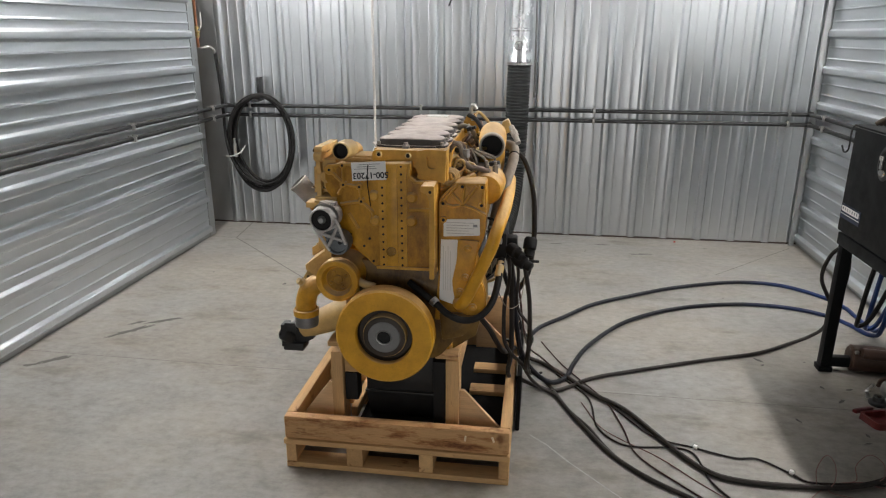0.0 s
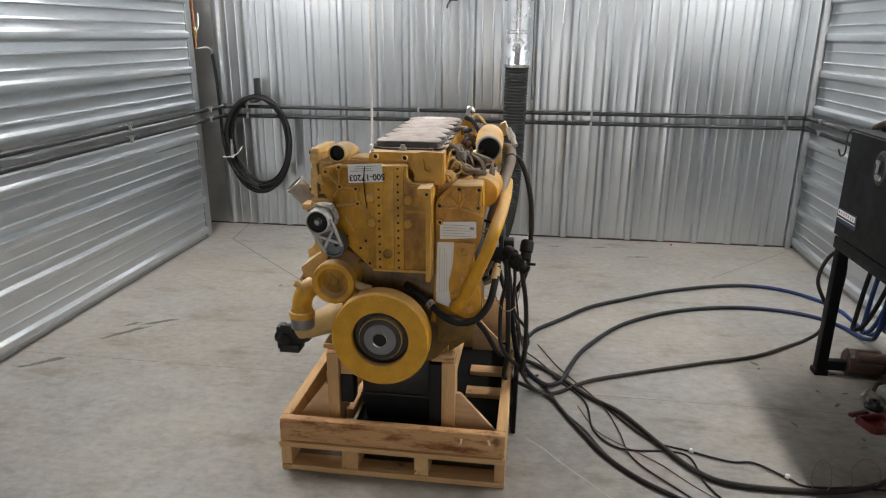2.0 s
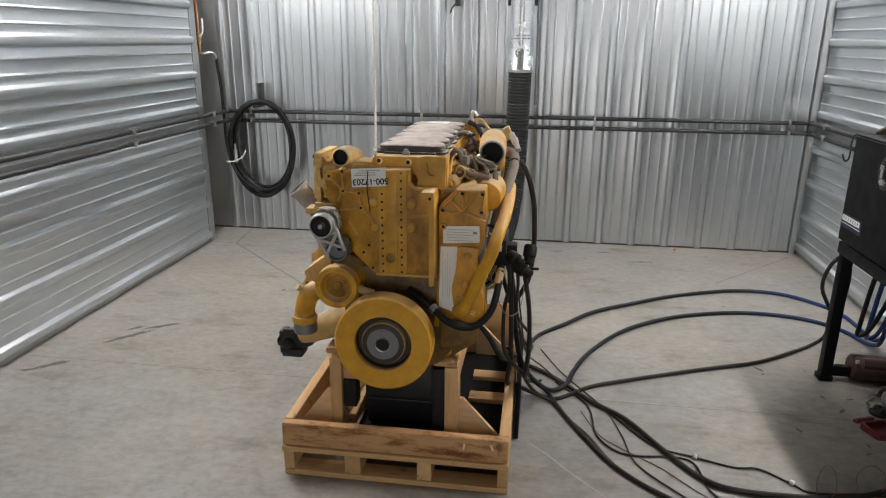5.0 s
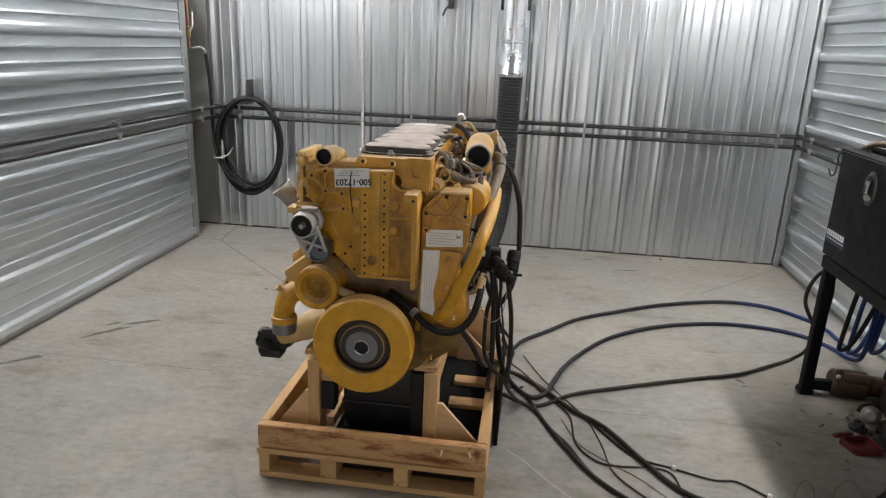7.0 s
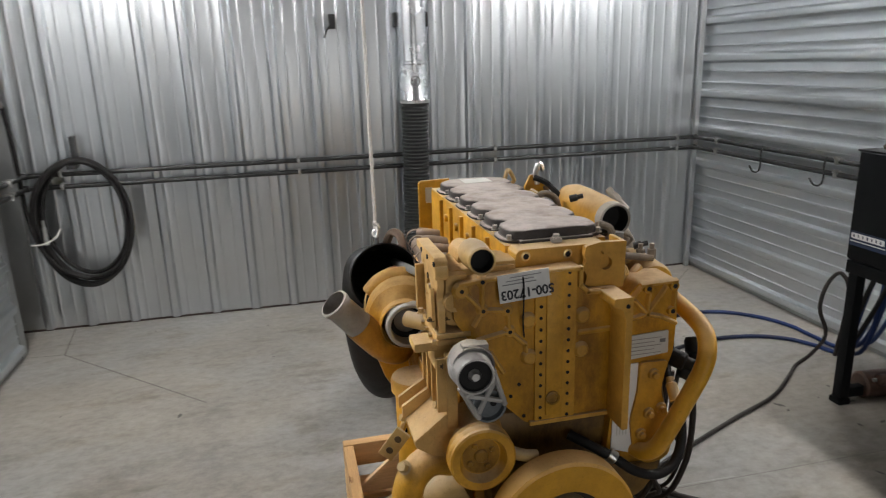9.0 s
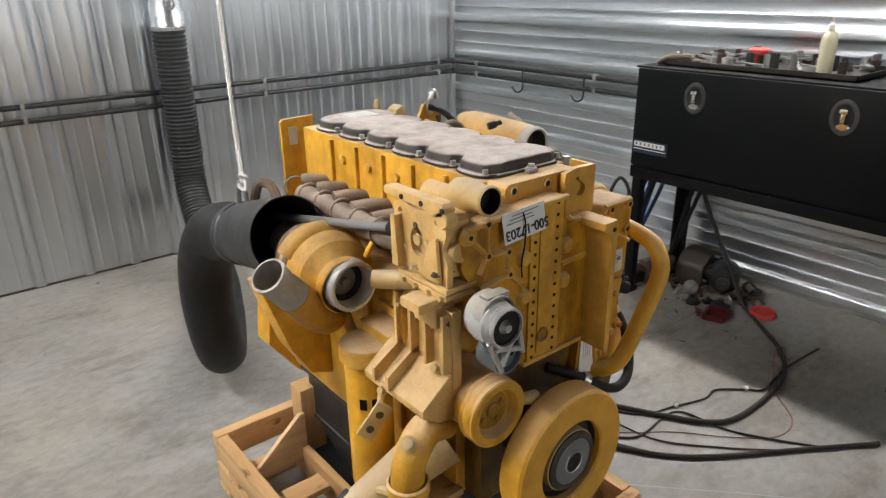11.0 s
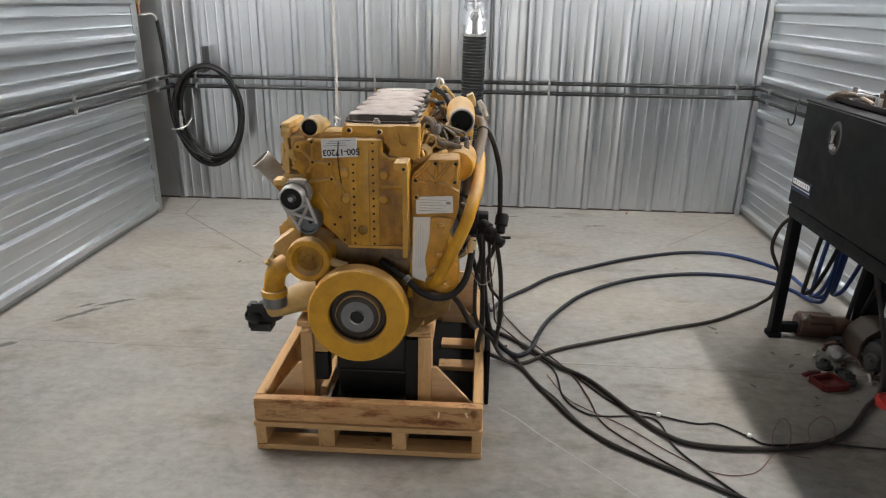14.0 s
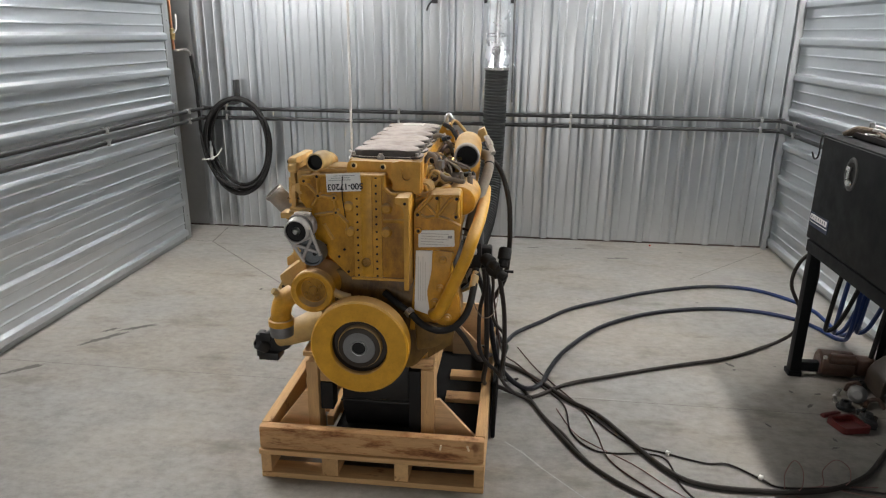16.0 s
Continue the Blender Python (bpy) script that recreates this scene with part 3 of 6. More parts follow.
    for y in (4.62, 2.9, 5.85):
        for cx, s in ((xl, 1), (xr, -1)):
            bm = box(B(), cx - 0.03, cx + 0.03, y - 0.010, y + 0.010, z - 0.021, z + 0.021, 0.003)
            box(bm, cx + s * 0.02 - 0.02, cx + s * 0.02 + 0.02, y - 0.006, y + 0.006, z + 0.014, z + 0.032, 0.002)
            part("clamp", bm, M_steel, t, "bright steel pipe clamp")
    return t


for z in PZ:
    wall_pipe(z)

# hooks on the right wall pipe
for y in (5.30, 4.70):
    x = X1 - 0.095
    single("wire_hook", tube(B(), [(x, y, 1.165), (x - 0.012, y, 1.12), (x - 0.012, y, 1.01), (x - 0.012, y + 0.03, 0.974), (x - 0.012, y + 0.075, 0.972), (x - 0.012, y + 0.115, 1.008)], 0.0065, 8), M_blackmetal,
           "black steel hook hanging from the wall pipe", "hook", "pipe hooks")

# ---- hose coil ----
coil = thing("hose_coil", (-2.19, 6.13, 0.38), "coil of black rubber air hose hung on the back wall", "hose")
for rx, rz, dx, dz, dy in ((0.312, 0.435, 0.0, 0.0, 0.0), (0.286, 0.425, 0.006, 0.012, 0.03), (0.262, 0.395, 0.02, 0.035, 0.006), (0.300, 0.405, 0.018, 0.022, -0.028), (0.295, 0.44, -0.012, -0.008, -0.012)):
    pts = [(-2.19 + dx + rx * math.cos(a) * (1 + 0.02 * math.sin(3 * a + rx * 40)), 6.10 + dy + 0.012 * math.sin(2 * a), 0.81 + dz + rz * math.sin(a)) for a in [k * math.pi / 9 for k in range(18)]]
    part("loop", tube(B(), pts, 0.0155, 8, 4, closed=True), M_black, coil)
part("drop", tube(B(), [(-2.53, 6.035, 1.62), (-2.525, 6.07, 1.35), (-2.53, 6.09, 1.1), (-2.52, 6.08, 0.85), (-2.47, 6.06, 0.66), (-2.36, 6.05, 0.50), (-2.2, 6.05, 0.42)], 0.0145, 8), M_black, coil)
bm = box(B(), -2.203, -2.177, 6.12, 6.215, 1.19, 1.40, 0.004)
box(bm, -2.22, -2.16, 6.03, 6.13, 1.19, 1.215, 0.004)
part("bracket", bm, M_blackmetal, coil, "flat black wall bracket")
bm = cyl(B(), (-2.42, 6.03, 0.69), (-2.42, 6.03, 0.81), 0.016, seg=12)
cyl(bm, (-2.42, 6.03, 0.81), (-2.42, 6.03, 0.86), 0.010, seg=12)
part("coupler", bm, M_steel, coil, "steel air coupler")
part("tie", tube(B(), [(-2.51, 6.02, 0.695), (-2.44, 6.015, 0.70), (-2.36, 6.01, 0.735), (-2.31, 6.01, 0.80)], 0.006, 6), M_white, coil, "white tie round the hose")

# copper air line in the corner
line = thing("air_line", (-2.71, 6.05, 1.6), "copper air line with brass valve beside the corner", "pipe")
part("copper_pipe", cyl(B(), (-2.648, 5.975, 1.66), (-2.650, 5.975, ZC), 0.012, seg=12), M_copper, line)
part("valve", lathe(B(), [(0.012, -0.05), (0.021, -0.04), (0.021, -0.015), (0.026, 0.0), (0.021, 0.015), (0.021, 0.04), (0.012, 0.05)], (-2.648, 5.975, 1.79), (0, 0, 1), 12), M_brass, line, "brass ball valve")
part("lever", tube(B(), [(-2.63, 5.965, 1.80), (-2.605, 5.965, 1.83), (-2.597, 5.966, 1.87), (-2.597, 5.966, 1.95)], 0.007, 8), M_white, line, "pale valve lever")
part("elbow", tube(B(), [(-2.648, 5.975, 1.70), (-2.646, 5.978, 1.662), (-2.62, 5.985, 1.655), (-2.565, 6.00, 1.665), (-2.535, 6.016, 1.645), (-2.53, 6.03, 1.61)], 0.011, 8), M_steel, line, "steel swivel elbow")
for z in (2.35, 2.9):
    part("pipe_clip", lathe(B(), [(0.013, -0.012), (0.018, -0.010), (0.018, 0.010), (0.013, 0.012)], (-2.649, 5.975, z), (0, 0, 1), 12), M_steel, line)

# ---- exhaust duct on the back wall ----
DX, DY = 0.163, 6.045
duct = thing("exhaust_duct", (DX, DY, 1.53), "round galvanised exhaust duct on the back wall", "duct")
part("pipe", lathe(B(), [(0.098, 0.0), (0.098, ZC - 1.82)], (DX, DY, 1.815), (0, 0, 1), 36), M_duct, duct)
part("collar", lathe(B(), [(0.101, 0.0), (0.104, 0.006), (0.101, 0.014), (0.101, 0.25), (0.105, 0.256), (0.105, 0.27), (0.100, 0.276)], (DX, DY, 1.548), (0, 0, 1), 36), M_duct, duct, "bright duct collar with a stamped mark")
bm = lathe(B(), [(0.030, 0.0), (0.036, 0.0), (0.036, 0.003), (0.030, 0.003)], (DX - 0.008, DY - 0.1015, 1.685), (0, -1, 0), 24)
for k in (-1, 1):
    box(bm, -0.003, 0.003, -0.002, 0.002, -0.022, 0.022, 0, Matrix.Translation((DX - 0.008, DY - 0.1035, 1.683)) @ pose(0, 0, 0, 0, 35 * k, 0))
box(bm, DX - 0.010, DX - 0.006, DY - 0.1045, DY - 0.1005, 1.735, 1.775)
part("stamp", bm, M_grey, duct, "round stamped mark")
part("clamp_band", lathe(B(), [(0.104, 0.0), (0.109, 0.002), (0.109, 0.018), (0.104, 0.020)], (DX, DY, 1.53), (0, 0, 1), 36), M_steel, duct, "steel band clamp")
for s in (-1, 1):
    part("strap_lug", box(B(), DX + s * 0.098 - (0.025 if s < 0 else 0), DX + s * 0.098 + (0.025 if s > 0 else 0), DY + 0.02, DY + 0.10, 2.06, 2.16, 0.003), M_blackmetal, duct)
single("control_conduit", cyl(B(), (0.298, 6.19, 1.25), (0.280, 6.19, ZC), 0.009, seg=10), M_grey, "thin grey conduit beside the exhaust duct", "conduit")
bm = box(B(), -0.41, -0.365, 6.16, 6.218, 2.06, 2.16, 0.004)
tube(bm, [(-0.39, 6.17, 2.09), (-0.43, 6.15, 2.05), (-0.45, 6.15, 2.00)], 0.008, 6)
single("wall_hook", bm, M_blackmetal, "small dark hook bracket on the back wall", "hook")

# ---- flexible exhaust hose with its nozzle ----
hose = thing("exhaust_hose", (-0.42, 4.2, 0.05), "black ribbed exhaust hose with a steel nozzle hung on a rope", "hose")
part("hose", tube(B(), [(DX, DY, 1.56), (DX - 0.005, DY, 1.25), (DX - 0.012, DY - 0.01, 0.90), (DX - 0.03, DY - 0.06, 0.55), (0.09, 5.72, 0.26), (0.0, 5.30, 0.13), (-0.18, 4.80, 0.12)], 0.094, 24, 10, ribs=0.007, pitch=0.026), M_hosegreen, hose, "ribbed black hose")
part("sleeve", tube(B(), [(-0.12, 4.96, 0.118), (-0.18, 4.80, 0.12), (-0.36, 4.36, 0.20), (-0.45, 4.15, 0.38), (-0.495, 4.05, 0.62), (-0.50, 3.98, 0.82), (-0.496, 3.86, 0.95), (-0.49, 3.73, 0.998), (-0.488, 3.63, 1.015)], 0.103, 28, 8), M_black, hose, "smooth black rubber sleeve")
nz0, nz1 = Vector((-0.488, 3.63, 1.018)), Vector((-0.508, 3.215, 1.128))
ax = (nz1 - nz0).normalized()
L = (nz1 - nz0).length
part("nozzle", lathe(B(), [(0.102, 0.0), (0.106, 0.01), (0.106, 0.05), (0.101, 0.055), (0.106, 0.12), (0.118, L), (0.115, L), (0.098, 0.06), (0.0, 0.05)], nz0, ax, 40), M_blackmetal, hose, "dark steel nozzle, black inside")
part("lining", lathe(B(), [(0.1142, L - 0.006), (0.097, 0.14), (0.092, 0.065), (0.0, 0.055)], nz0, ax, 40), M_hole, hose, "black inside of the nozzle")
part("eye", tube(B(), [(-0.50, 3.585, 1.125), (-0.497, 3.58, 1.19), (-0.49, 3.56, 1.205), (-0.49, 3.54, 1.145)], 0.009, 8), M_grey, hose, "steel hanging eye")
part("handle", tube(B(), [(-0.46, 3.56, 1.13), (-0.43, 3.57, 1.19), (-0.40, 3.54, 1.18), (-0.395, 3.50, 1.10)], 0.016, 8), M_rust, hose)
part("rod", cyl(B(), (-0.448, 3.405, 1.126), (-0.453, 2.705, 1.274), 0.013, 0.011, 12), M_grey, hose, "grey steel rod")
part("rod_end", cyl(B(), (-0.4525, 2.79, 1.256), (-0.454, 2.70, 1.275), 0.018, 0.016, 12), M_black, hose, "black end of the rod")

rope = thing("rope", (-0.49, 3.56, 1.20), "twisted white rope holding up the exhaust nozzle", "rope")
for ph in (0.0, 2.094, 4.189):
    q = []
    n = 160
    for k in range(n + 1):
        z = 1.21 + (ZC - 1.21) * k / n
        a = ph + z * 95
        q.append((-0.49 + 0.0035 * math.cos(a), 3.56 + 0.02 * k / n + 0.0035 * math.sin(a), z))
    part("strand", tube(B(), q, 0.0042, 5, 1), M_rope, rope)
part("knot", tube(B(), [(-0.50, 3.55, 1.24), (-0.48, 3.545, 1.225), (-0.485, 3.57, 1.21), (-0.50, 3.56, 1.20), (-0.487, 3.545, 1.19), (-0.48, 3.56, 1.235)], 0.007, 6), M_rope, rope)

# ---- timber skid ----
SX0, SX1, SY0, SY1 = -0.665, 0.285, 2.505, 3.72
skid = thing("timber_skid", ((SX0 + SX1) / 2, (SY0 + SY1) / 2, 0), "rough pine shipping skid with posts and gussets under the engine", "pallet")


def board(name, mat, *b6, bev=0.004, label=""):
    return part(name, box(B(), *b6, bev=bev), mat, skid, label)


board("beam", M_bark, SX0, SX1, SY0, SY0 + 0.045, 0.143, 0.250, bev=0.014, label="bark-edged front beam")
board("deck_board", M_wood_x, SX0 - 0.003, SX1 + 0.003, SY0 - 0.006, SY0 + 0.09, 0.118, 0.142)
board("deck_board", M_wood_x, SX0, SX1, SY0 + 0.004, SY0 + 0.094, 0.0, 0.026)
board("deck_board", M_wood_x, SX0, SX1, SY1 - 0.09, SY1, 0.0, 0.026)
for y in (2.86, 3.08, 3.30, 3.52):
    board("deck_board", M_wood_x, SX0, SX1, y, y + 0.085, 0.118, 0.142)
for x0, x1 in ((SX0, SX0 + 0.045), (-0.40, -0.33), (-0.09, -0.03), (SX1 - 0.042, SX1)):
    board("stringer", M_wood_y, x0, x1, SY0 + 0.006, SY1 - 0.003, 0.027, 0.117)
board("side_rail", M_wood_y, SX0, SX0 + 0.042, SY0 + 0.046, SY1 - 0.046, 0.143, 0.247, bev=0.005)
board("side_rail", M_wood_y, SX1 - 0.042, SX1, SY0 + 0.046, SY1 - 0.046, 0.143, 0.247, bev=0.005)
board("beam", M_wood_x, SX0, SX1, SY1 - 0.045, SY1, 0.143, 0.250, bev=0.006)
for y in (2.96, 3.18):
    board("cross_slat", M_wood_x, 0.075, SX1 - 0.043, y, y + 0.075, 0.152, 0.175)
board("cross_slat", M_wood_x, SX0 + 0.043, -0.42, 3.02, 3.09, 0.152, 0.20)
board("inner_rail", M_wood_y, -0.425, -0.395, 2.70, 3.48, 0.152, 0.20)
board("rear_panel", M_ply, 0.07, SX1 - 0.043, 3.60, 3.62, 0.152, 0.40)
# right half is added: black in place of the shade between the slats
single("drip_tray", box(B(), -0.385, SX1 - 0.046, 2.56, 3.595, 0.1435, 0.151, 0.002), M_matte, "flat black drip sheet on the skid, widened to darken the slat gaps", "tray")
part("rubber_block", box(B(), -0.423, -0.368, 2.615, 2.685, 0.285, 0.413, 0.006), M_black, skid, "black rubber mounting block")
part("rubber_block", box(B(), -0.044, 0.006, 2.615, 2.685, 0.20, 0.490, 0.006), M_black, skid, "black rubber mounting block")
board("packing_block", M_wood_x, -0.423, -0.366, 2.62, 2.69, 0.415, 0.512)
board("bearer", M_wood_y, 0.010, 0.064, 2.692, 2.96, 0.425, 0.505, bev=0.005)
board("packing_block", M_wood_x, -0.035, 0.06, 2.61, 2.68, 0.507, 0.530)
for sx, lx in ((-1, -0.476), (1, 0.010)):
    h = 0.515 if sx < 0 else 0.505
    board("post", M_wood_z, lx, lx + (0.050 if sx < 0 else 0.056), 2.60, 2.69, 0.143, h, bev=0.005)
    board("post", M_wood_z, (-0.40 if sx < 0 else -0.03), (-0.31 if sx < 0 else 0.06), 3.50, 3.58, 0.143, 0.42, bev=0.005)
    edge = lx if sx < 0 else lx + 0.056
    out = SX0 + 0.044 if sx < 0 else SX1 - 0.044
    part("gusset", prism(B(), [(edge, 0.143), (edge, 0.36), (edge + sx * 0.02, 0.36), (out, 0.19), (out, 0.143)], "y", 2.625, 2.643, 0.002), M_ply, skid, "triangular plywood gusset")
    e2 = -0.40 if sx < 0 else 0.06
    part("gusset", prism(B(), [(e2, 0.143), (e2, 0.34), (e2 + sx * 0.02, 0.34), (out, 0.17), (out, 0.143)], "y", 3.48, 3.498, 0.002), M_ply, skid, "triangular plywood gusset")
board("cross_block", M_wood_x, -0.60, -0.467, 2.70, 2.76, 0.143, 0.21)
board("shim", M_wood_x, -0.50, -0.36, 2.64, 2.74, 0.518, 0.54)
# torn chips of the front beam
for x, z, turn in ((0.105, 0.212, 8), (0.218, 0.216, -20)):
    part("splinter", box(B(), -0.004, 0.004, -0.005, 0.010, -0.012, 0.012, 0.002, Matrix.Translation((x, SY0, z)) @ pose(0, 0, 0, 0, turn, 0)), M_splinter, skid, "pale torn chip of wood")

single("black_plate", box(B(), 0.297, 0.316, 2.92, 3.45, 0.0, 0.29, 0.006), M_matte, "black painted steel plate on edge beside the skid", "plate")

# ---- bench frame and tool box ----
BX, BY1, BY0 = 1.93, 3.83, 2.25
bench = thing("bench_frame", ((BX + 2.5) / 2, 3.0, 0), "black welded steel bench frame beside the metal wall", "bench")
for x0 in (BX + 0.015, 2.47):
    for y0 in (BY1 - 0.075, BY0 + 0.02):
        part("leg", box(B(), x0, x0 + 0.055, y0, y0 + 0.055, 0.03, 0.72, 0.004), M_blackpaint, bench)
        part("foot_plate", box(B(), x0 - 0.008, x0 + 0.063, y0 - 0.008, y0 + 0.063, 0.0, 0.03, 0.003), M_blackpaint, bench)
for y0 in (BY1 - 0.07, BY0 + 0.025):
    part("cross_bar", box(B(), BX + 0.07, 2.47, y0, y0 + 0.045, 0.03, 0.085, 0.003), M_blackpaint, bench)
part("top_rail", box(B(), BX + 0.012, BX + 0.062, BY0, BY1, 0.72, 0.785, 0.004), M_blackpaint, bench)
part("top_rail", box(B(), 2.475, 2.525, BY0, BY1, 0.72, 0.785, 0.004), M_blackpaint, bench)
part("top_rail", box(B(), BX + 0.063, 2.474, BY1 - 0.05, BY1, 0.72, 0.785, 0.004), M_blackpaint, bench)
part("brace_plate", box(B(), 2.40, 2.565, 3.785, 3.797, 0.03, 0.72, 0.004), M_blackpaint, bench)

tbox = thing("tool_box", (2.22, 3.0, 0.786), "black steel underbody tool box with chrome latches on the bench", "tool box")
part("body", box(B(), BX + 0.018, 2.52, BY0, BY1, 0.788, 1.335, 0.006), M_blackpaint, tbox)
lid = part("door", box(B(), BX, BX + 0.017, BY0 + 0.02, BY1 - 0.008, 0.80, 1.335, 0.005), M_blackpaint, tbox, "black drop-down door")
part("worn_edge", box(B(), BX - 0.0012, BX + 0.004, BY0 + 0.02, BY1 - 0.008, 1.3335, 1.3362), M_grey, lid, "bare worn top edge")
part("top_plate", box(B(), BX - 0.004, 2.53, BY0, BY1 + 0.004, 1.337, 1.347, 0.003), M_blackpaint, tbox)
for ly in (3.465, 2.74):
    stretch = Matrix.Translation((BX - 0.001, ly, 1.21)) @ Matrix.Diagonal((1, 0.95, 1.25, 1))
    bm = lathe(B(), [(0.001, 0.0005), (0.040, 0.0005), (0.050, 0.003)], (0, 0, 0), (-1, 0, 0), 28)
    bmesh.ops.transform(bm, matrix=stretch, verts=bm.verts)
    part("latch_dish", bm, M_hole, lid, "dished dark latch plate")
    bm = lathe(B(), [(0.046, 0.002), (0.050, 0.0055), (0.060, 0.0045), (0.064, 0.001), (0.064, -0.002)], (0, 0, 0), (-1, 0, 0), 28)
    bmesh.ops.transform(bm, matrix=stretch, verts=bm.verts)
    part("latch_rim", bm, M_softgrey, lid, "dark grey rim of the latch plate")
    bm = box(B(), BX - 0.020, BX - 0.006, ly - 0.010, ly + 0.010, 1.185, 1.242, 0.004)
    box(bm, BX - 0.022, BX - 0.004, ly - 0.017, ly + 0.017, 1.225, 1.248, 0.005)
    pull = lathe(B(), [(0.0, 0.010), (0.024, 0.009), (0.030, 0.003)], (0, 0, 0), (-1, 0, 0), 20)
    bmesh.ops.transform(pull, matrix=Matrix.Translation((BX - 0.004, ly, 1.168)) @ Matrix.Diagonal((1, 1.0, 0.55, 1)), verts=pull.verts)
    part("pull_plate", pull, M_chrome, lid, "chrome oval pull plate")
    part("latch", bm, M_chrome, lid, "chrome T-handle latch")
bm = box(B(), BX - 0.0025, BX - 0.0005, 3.595, 3.815, 0.872, 0.945)
st = part("sticker", bm, M_bluesticker, lid, "dark blue sticker with a white mark")
part("mark", plate(B(), soften([(3.806, 0.908), (3.806, 0.936), (3.610, 0.936), (3.610, 0.908)], 0.006), [ring2(3.790, 0.922, 0.006, 8, 0.009)] + [soften([(y, 0.914), (y, 0.930), (y - 0.009, 0.930), (y - 0.009, 0.914)], 0.002, 2) for y in (3.768, 3.741, 3.714, 3.688, 3.662, 3.637)], "x", BX - 0.0038, BX - 0.0026), M_white, lid, "white mark")
part("mark", box(B(), BX - 0.0038, BX - 0.0026, 3.60, 3.81, 0.893, 0.897), M_white, lid)

# ---- engine ----
EX = -0.20   # crank line
FP = 2.550   # face of the front plate
eng = thing("diesel_engine", (EX, 3.05, 0.25), "large yellow six-cylinder diesel engine on a timber skid, dusty", "engine")


def E(name, bm, mat=None, label="", parent=None, smooth=True):
    return part(name, bm, mat or M_yel, parent or eng, label, smooth)


def bolt(bm, p, axis, r=0.009, h=0.008):
    p, a = Vector(p), Vector(axis).normalized()
    cyl(bm, p, p + a * h, r, seg=6)
    cyl(bm, p, p + a * 0.002, r * 1.45, seg=12)


# block and head
bm = box(B(), -0.37, 0.02, 2.66, 3.58, 0.50, 1.06, 0.012)
block = E("block", bm)
for k in range(6):
    y = 2.74 + k * 0.142
    E("core_plate", box(B(), -0.385, -0.371, y, y + 0.10, 0.60, 0.98, 0.006), parent=block)
    E("core_plate", box(B(), 0.021, 0.035, y, y + 0.10, 0.60, 0.98, 0.006), parent=block)
bm = box(B(), -0.278, 0.004, 2.66, 3.53, 1.06, 1.363, 0.010)
for k in range(5):
    box(bm, -0.290, -0.27, 2.790 + k * 0.1365, 2.802 + k * 0.1365, 1.10, 1.352, 0.004)
    lathe(bm, [(0.014, 0.0), (0.013, 0.010), (0.0, 0.012)], (-0.278, 2.735 + k * 0.1365, 1.300), (-1, 0, 0), 12)
E("cylinder_head", bm)
M_pan = dusty("sooty_black_pan", (0.012, 0.012, 0.013), 0.38, (0.10, 0.09, 0.08), 0.5, 0.3, side=0.10)
bm = prism(B(), [(2.715, 0.158), (2.690, 0.30), (2.675, 0.31), (2.675, 0.50), (3.54, 0.50), (3.54, 0.32), (3.30, 0.158)], "x", -0.345, -0.050, 0.012)
box(bm, -0.37, -0.03, 2.66, 3.54, 0.49, 0.508, 0.004)
box(bm, -0.352, -0.043, 2.672, 3.52, 0.296, 0.306, 0.003)
E("oil_pan", bm, M_pan, "black oil pan with a step, filmed with dust")

# valve cover with a scalloped rim
def scallop(grow):
    left, right = [], []
    y0, step = 2.655, 0.1365
    lobe = ((0.00, -0.014), (0.05, -0.012), (0.11, -0.002), (0.18, 0.010), (0.32, 0.0165), (0.50, 0.0175), (0.68, 0.0165), (0.82, 0.010), (0.89, -0.002), (0.95, -0.012))
    for k in range(6):
        for n, (f, w) in enumerate(lobe):
            if k == 0 and n < 2:
                w -= 0.010
            g = grow - 0.012
            yy = y0 + (k + f) * step
            yy += -g * 0.6 if k == 0 and n == 0 else 0.0
            left.append((-0.258 - w - g, yy))
            right.append((-0.018 + w + g, yy))
    return left + right[::-1]


bm = B()
rings = [[bm.verts.new((x, y, z)) for x, y in scallop(g)] for g, z in ((0.013, 1.3645), (0.015, 1.366), (0.015, 1.371), (0.013, 1.3725), (0.004, 1.3735), (0.002, 1.376), (0.001, 1.390), (-0.001, 1.3935), (-0.005, 1.3960), (-0.012, 1.3975), (-0.030, 1.3990), (-0.060, 1.4000))]
for p, q in zip(rings, rings[1:]):
    for k in range(len(p)):
        bm.faces.new((p[k], p[(k + 1) % len(p)], q[(k + 1) % len(p)], q[k]))
bm.faces.new(rings[-1])
bm.faces.new(rings[0][::-1])
cov = E("valve_cover", bm, M_cover, "black valve cover under a thick coat of dust")
for k in range(6):
    for x in (-0.255, -0.021):
        b2 = B()
        bolt(b2, (x - 0.006 if x < -0.1 else x + 0.006, 2.655 + (k + 0.0) * 0.1365 + (0.02 if k == 0 else 0), 1.3725), (0, 0, 1), 0.0075, 0.013)
        E("bolt", b2, M_castgrey, parent=cov)
b2 = B()
box(b2, -0.162, -0.134, 2.626, 2.646, 1.366, 1.378, 0.005)
bolt(b2, (-0.148, 2.636, 1.378), (0, 0, 1), 0.009, 0.010)
E("bolt", b2, M_castgrey, parent=cov)
E("nameplate", box(B(), -0.19, -0.09, 3.36, 3.44, 1.4002, 1.4016), M_silverlabel, "pale sticker on the cover", parent=cov)

# front gear cover
def F(x, z):
    """Places on the face of the front cover."""
    return 0.344 + (x - 0.344) * 0.985, 1.78 + (z - 1.78) * 0.985


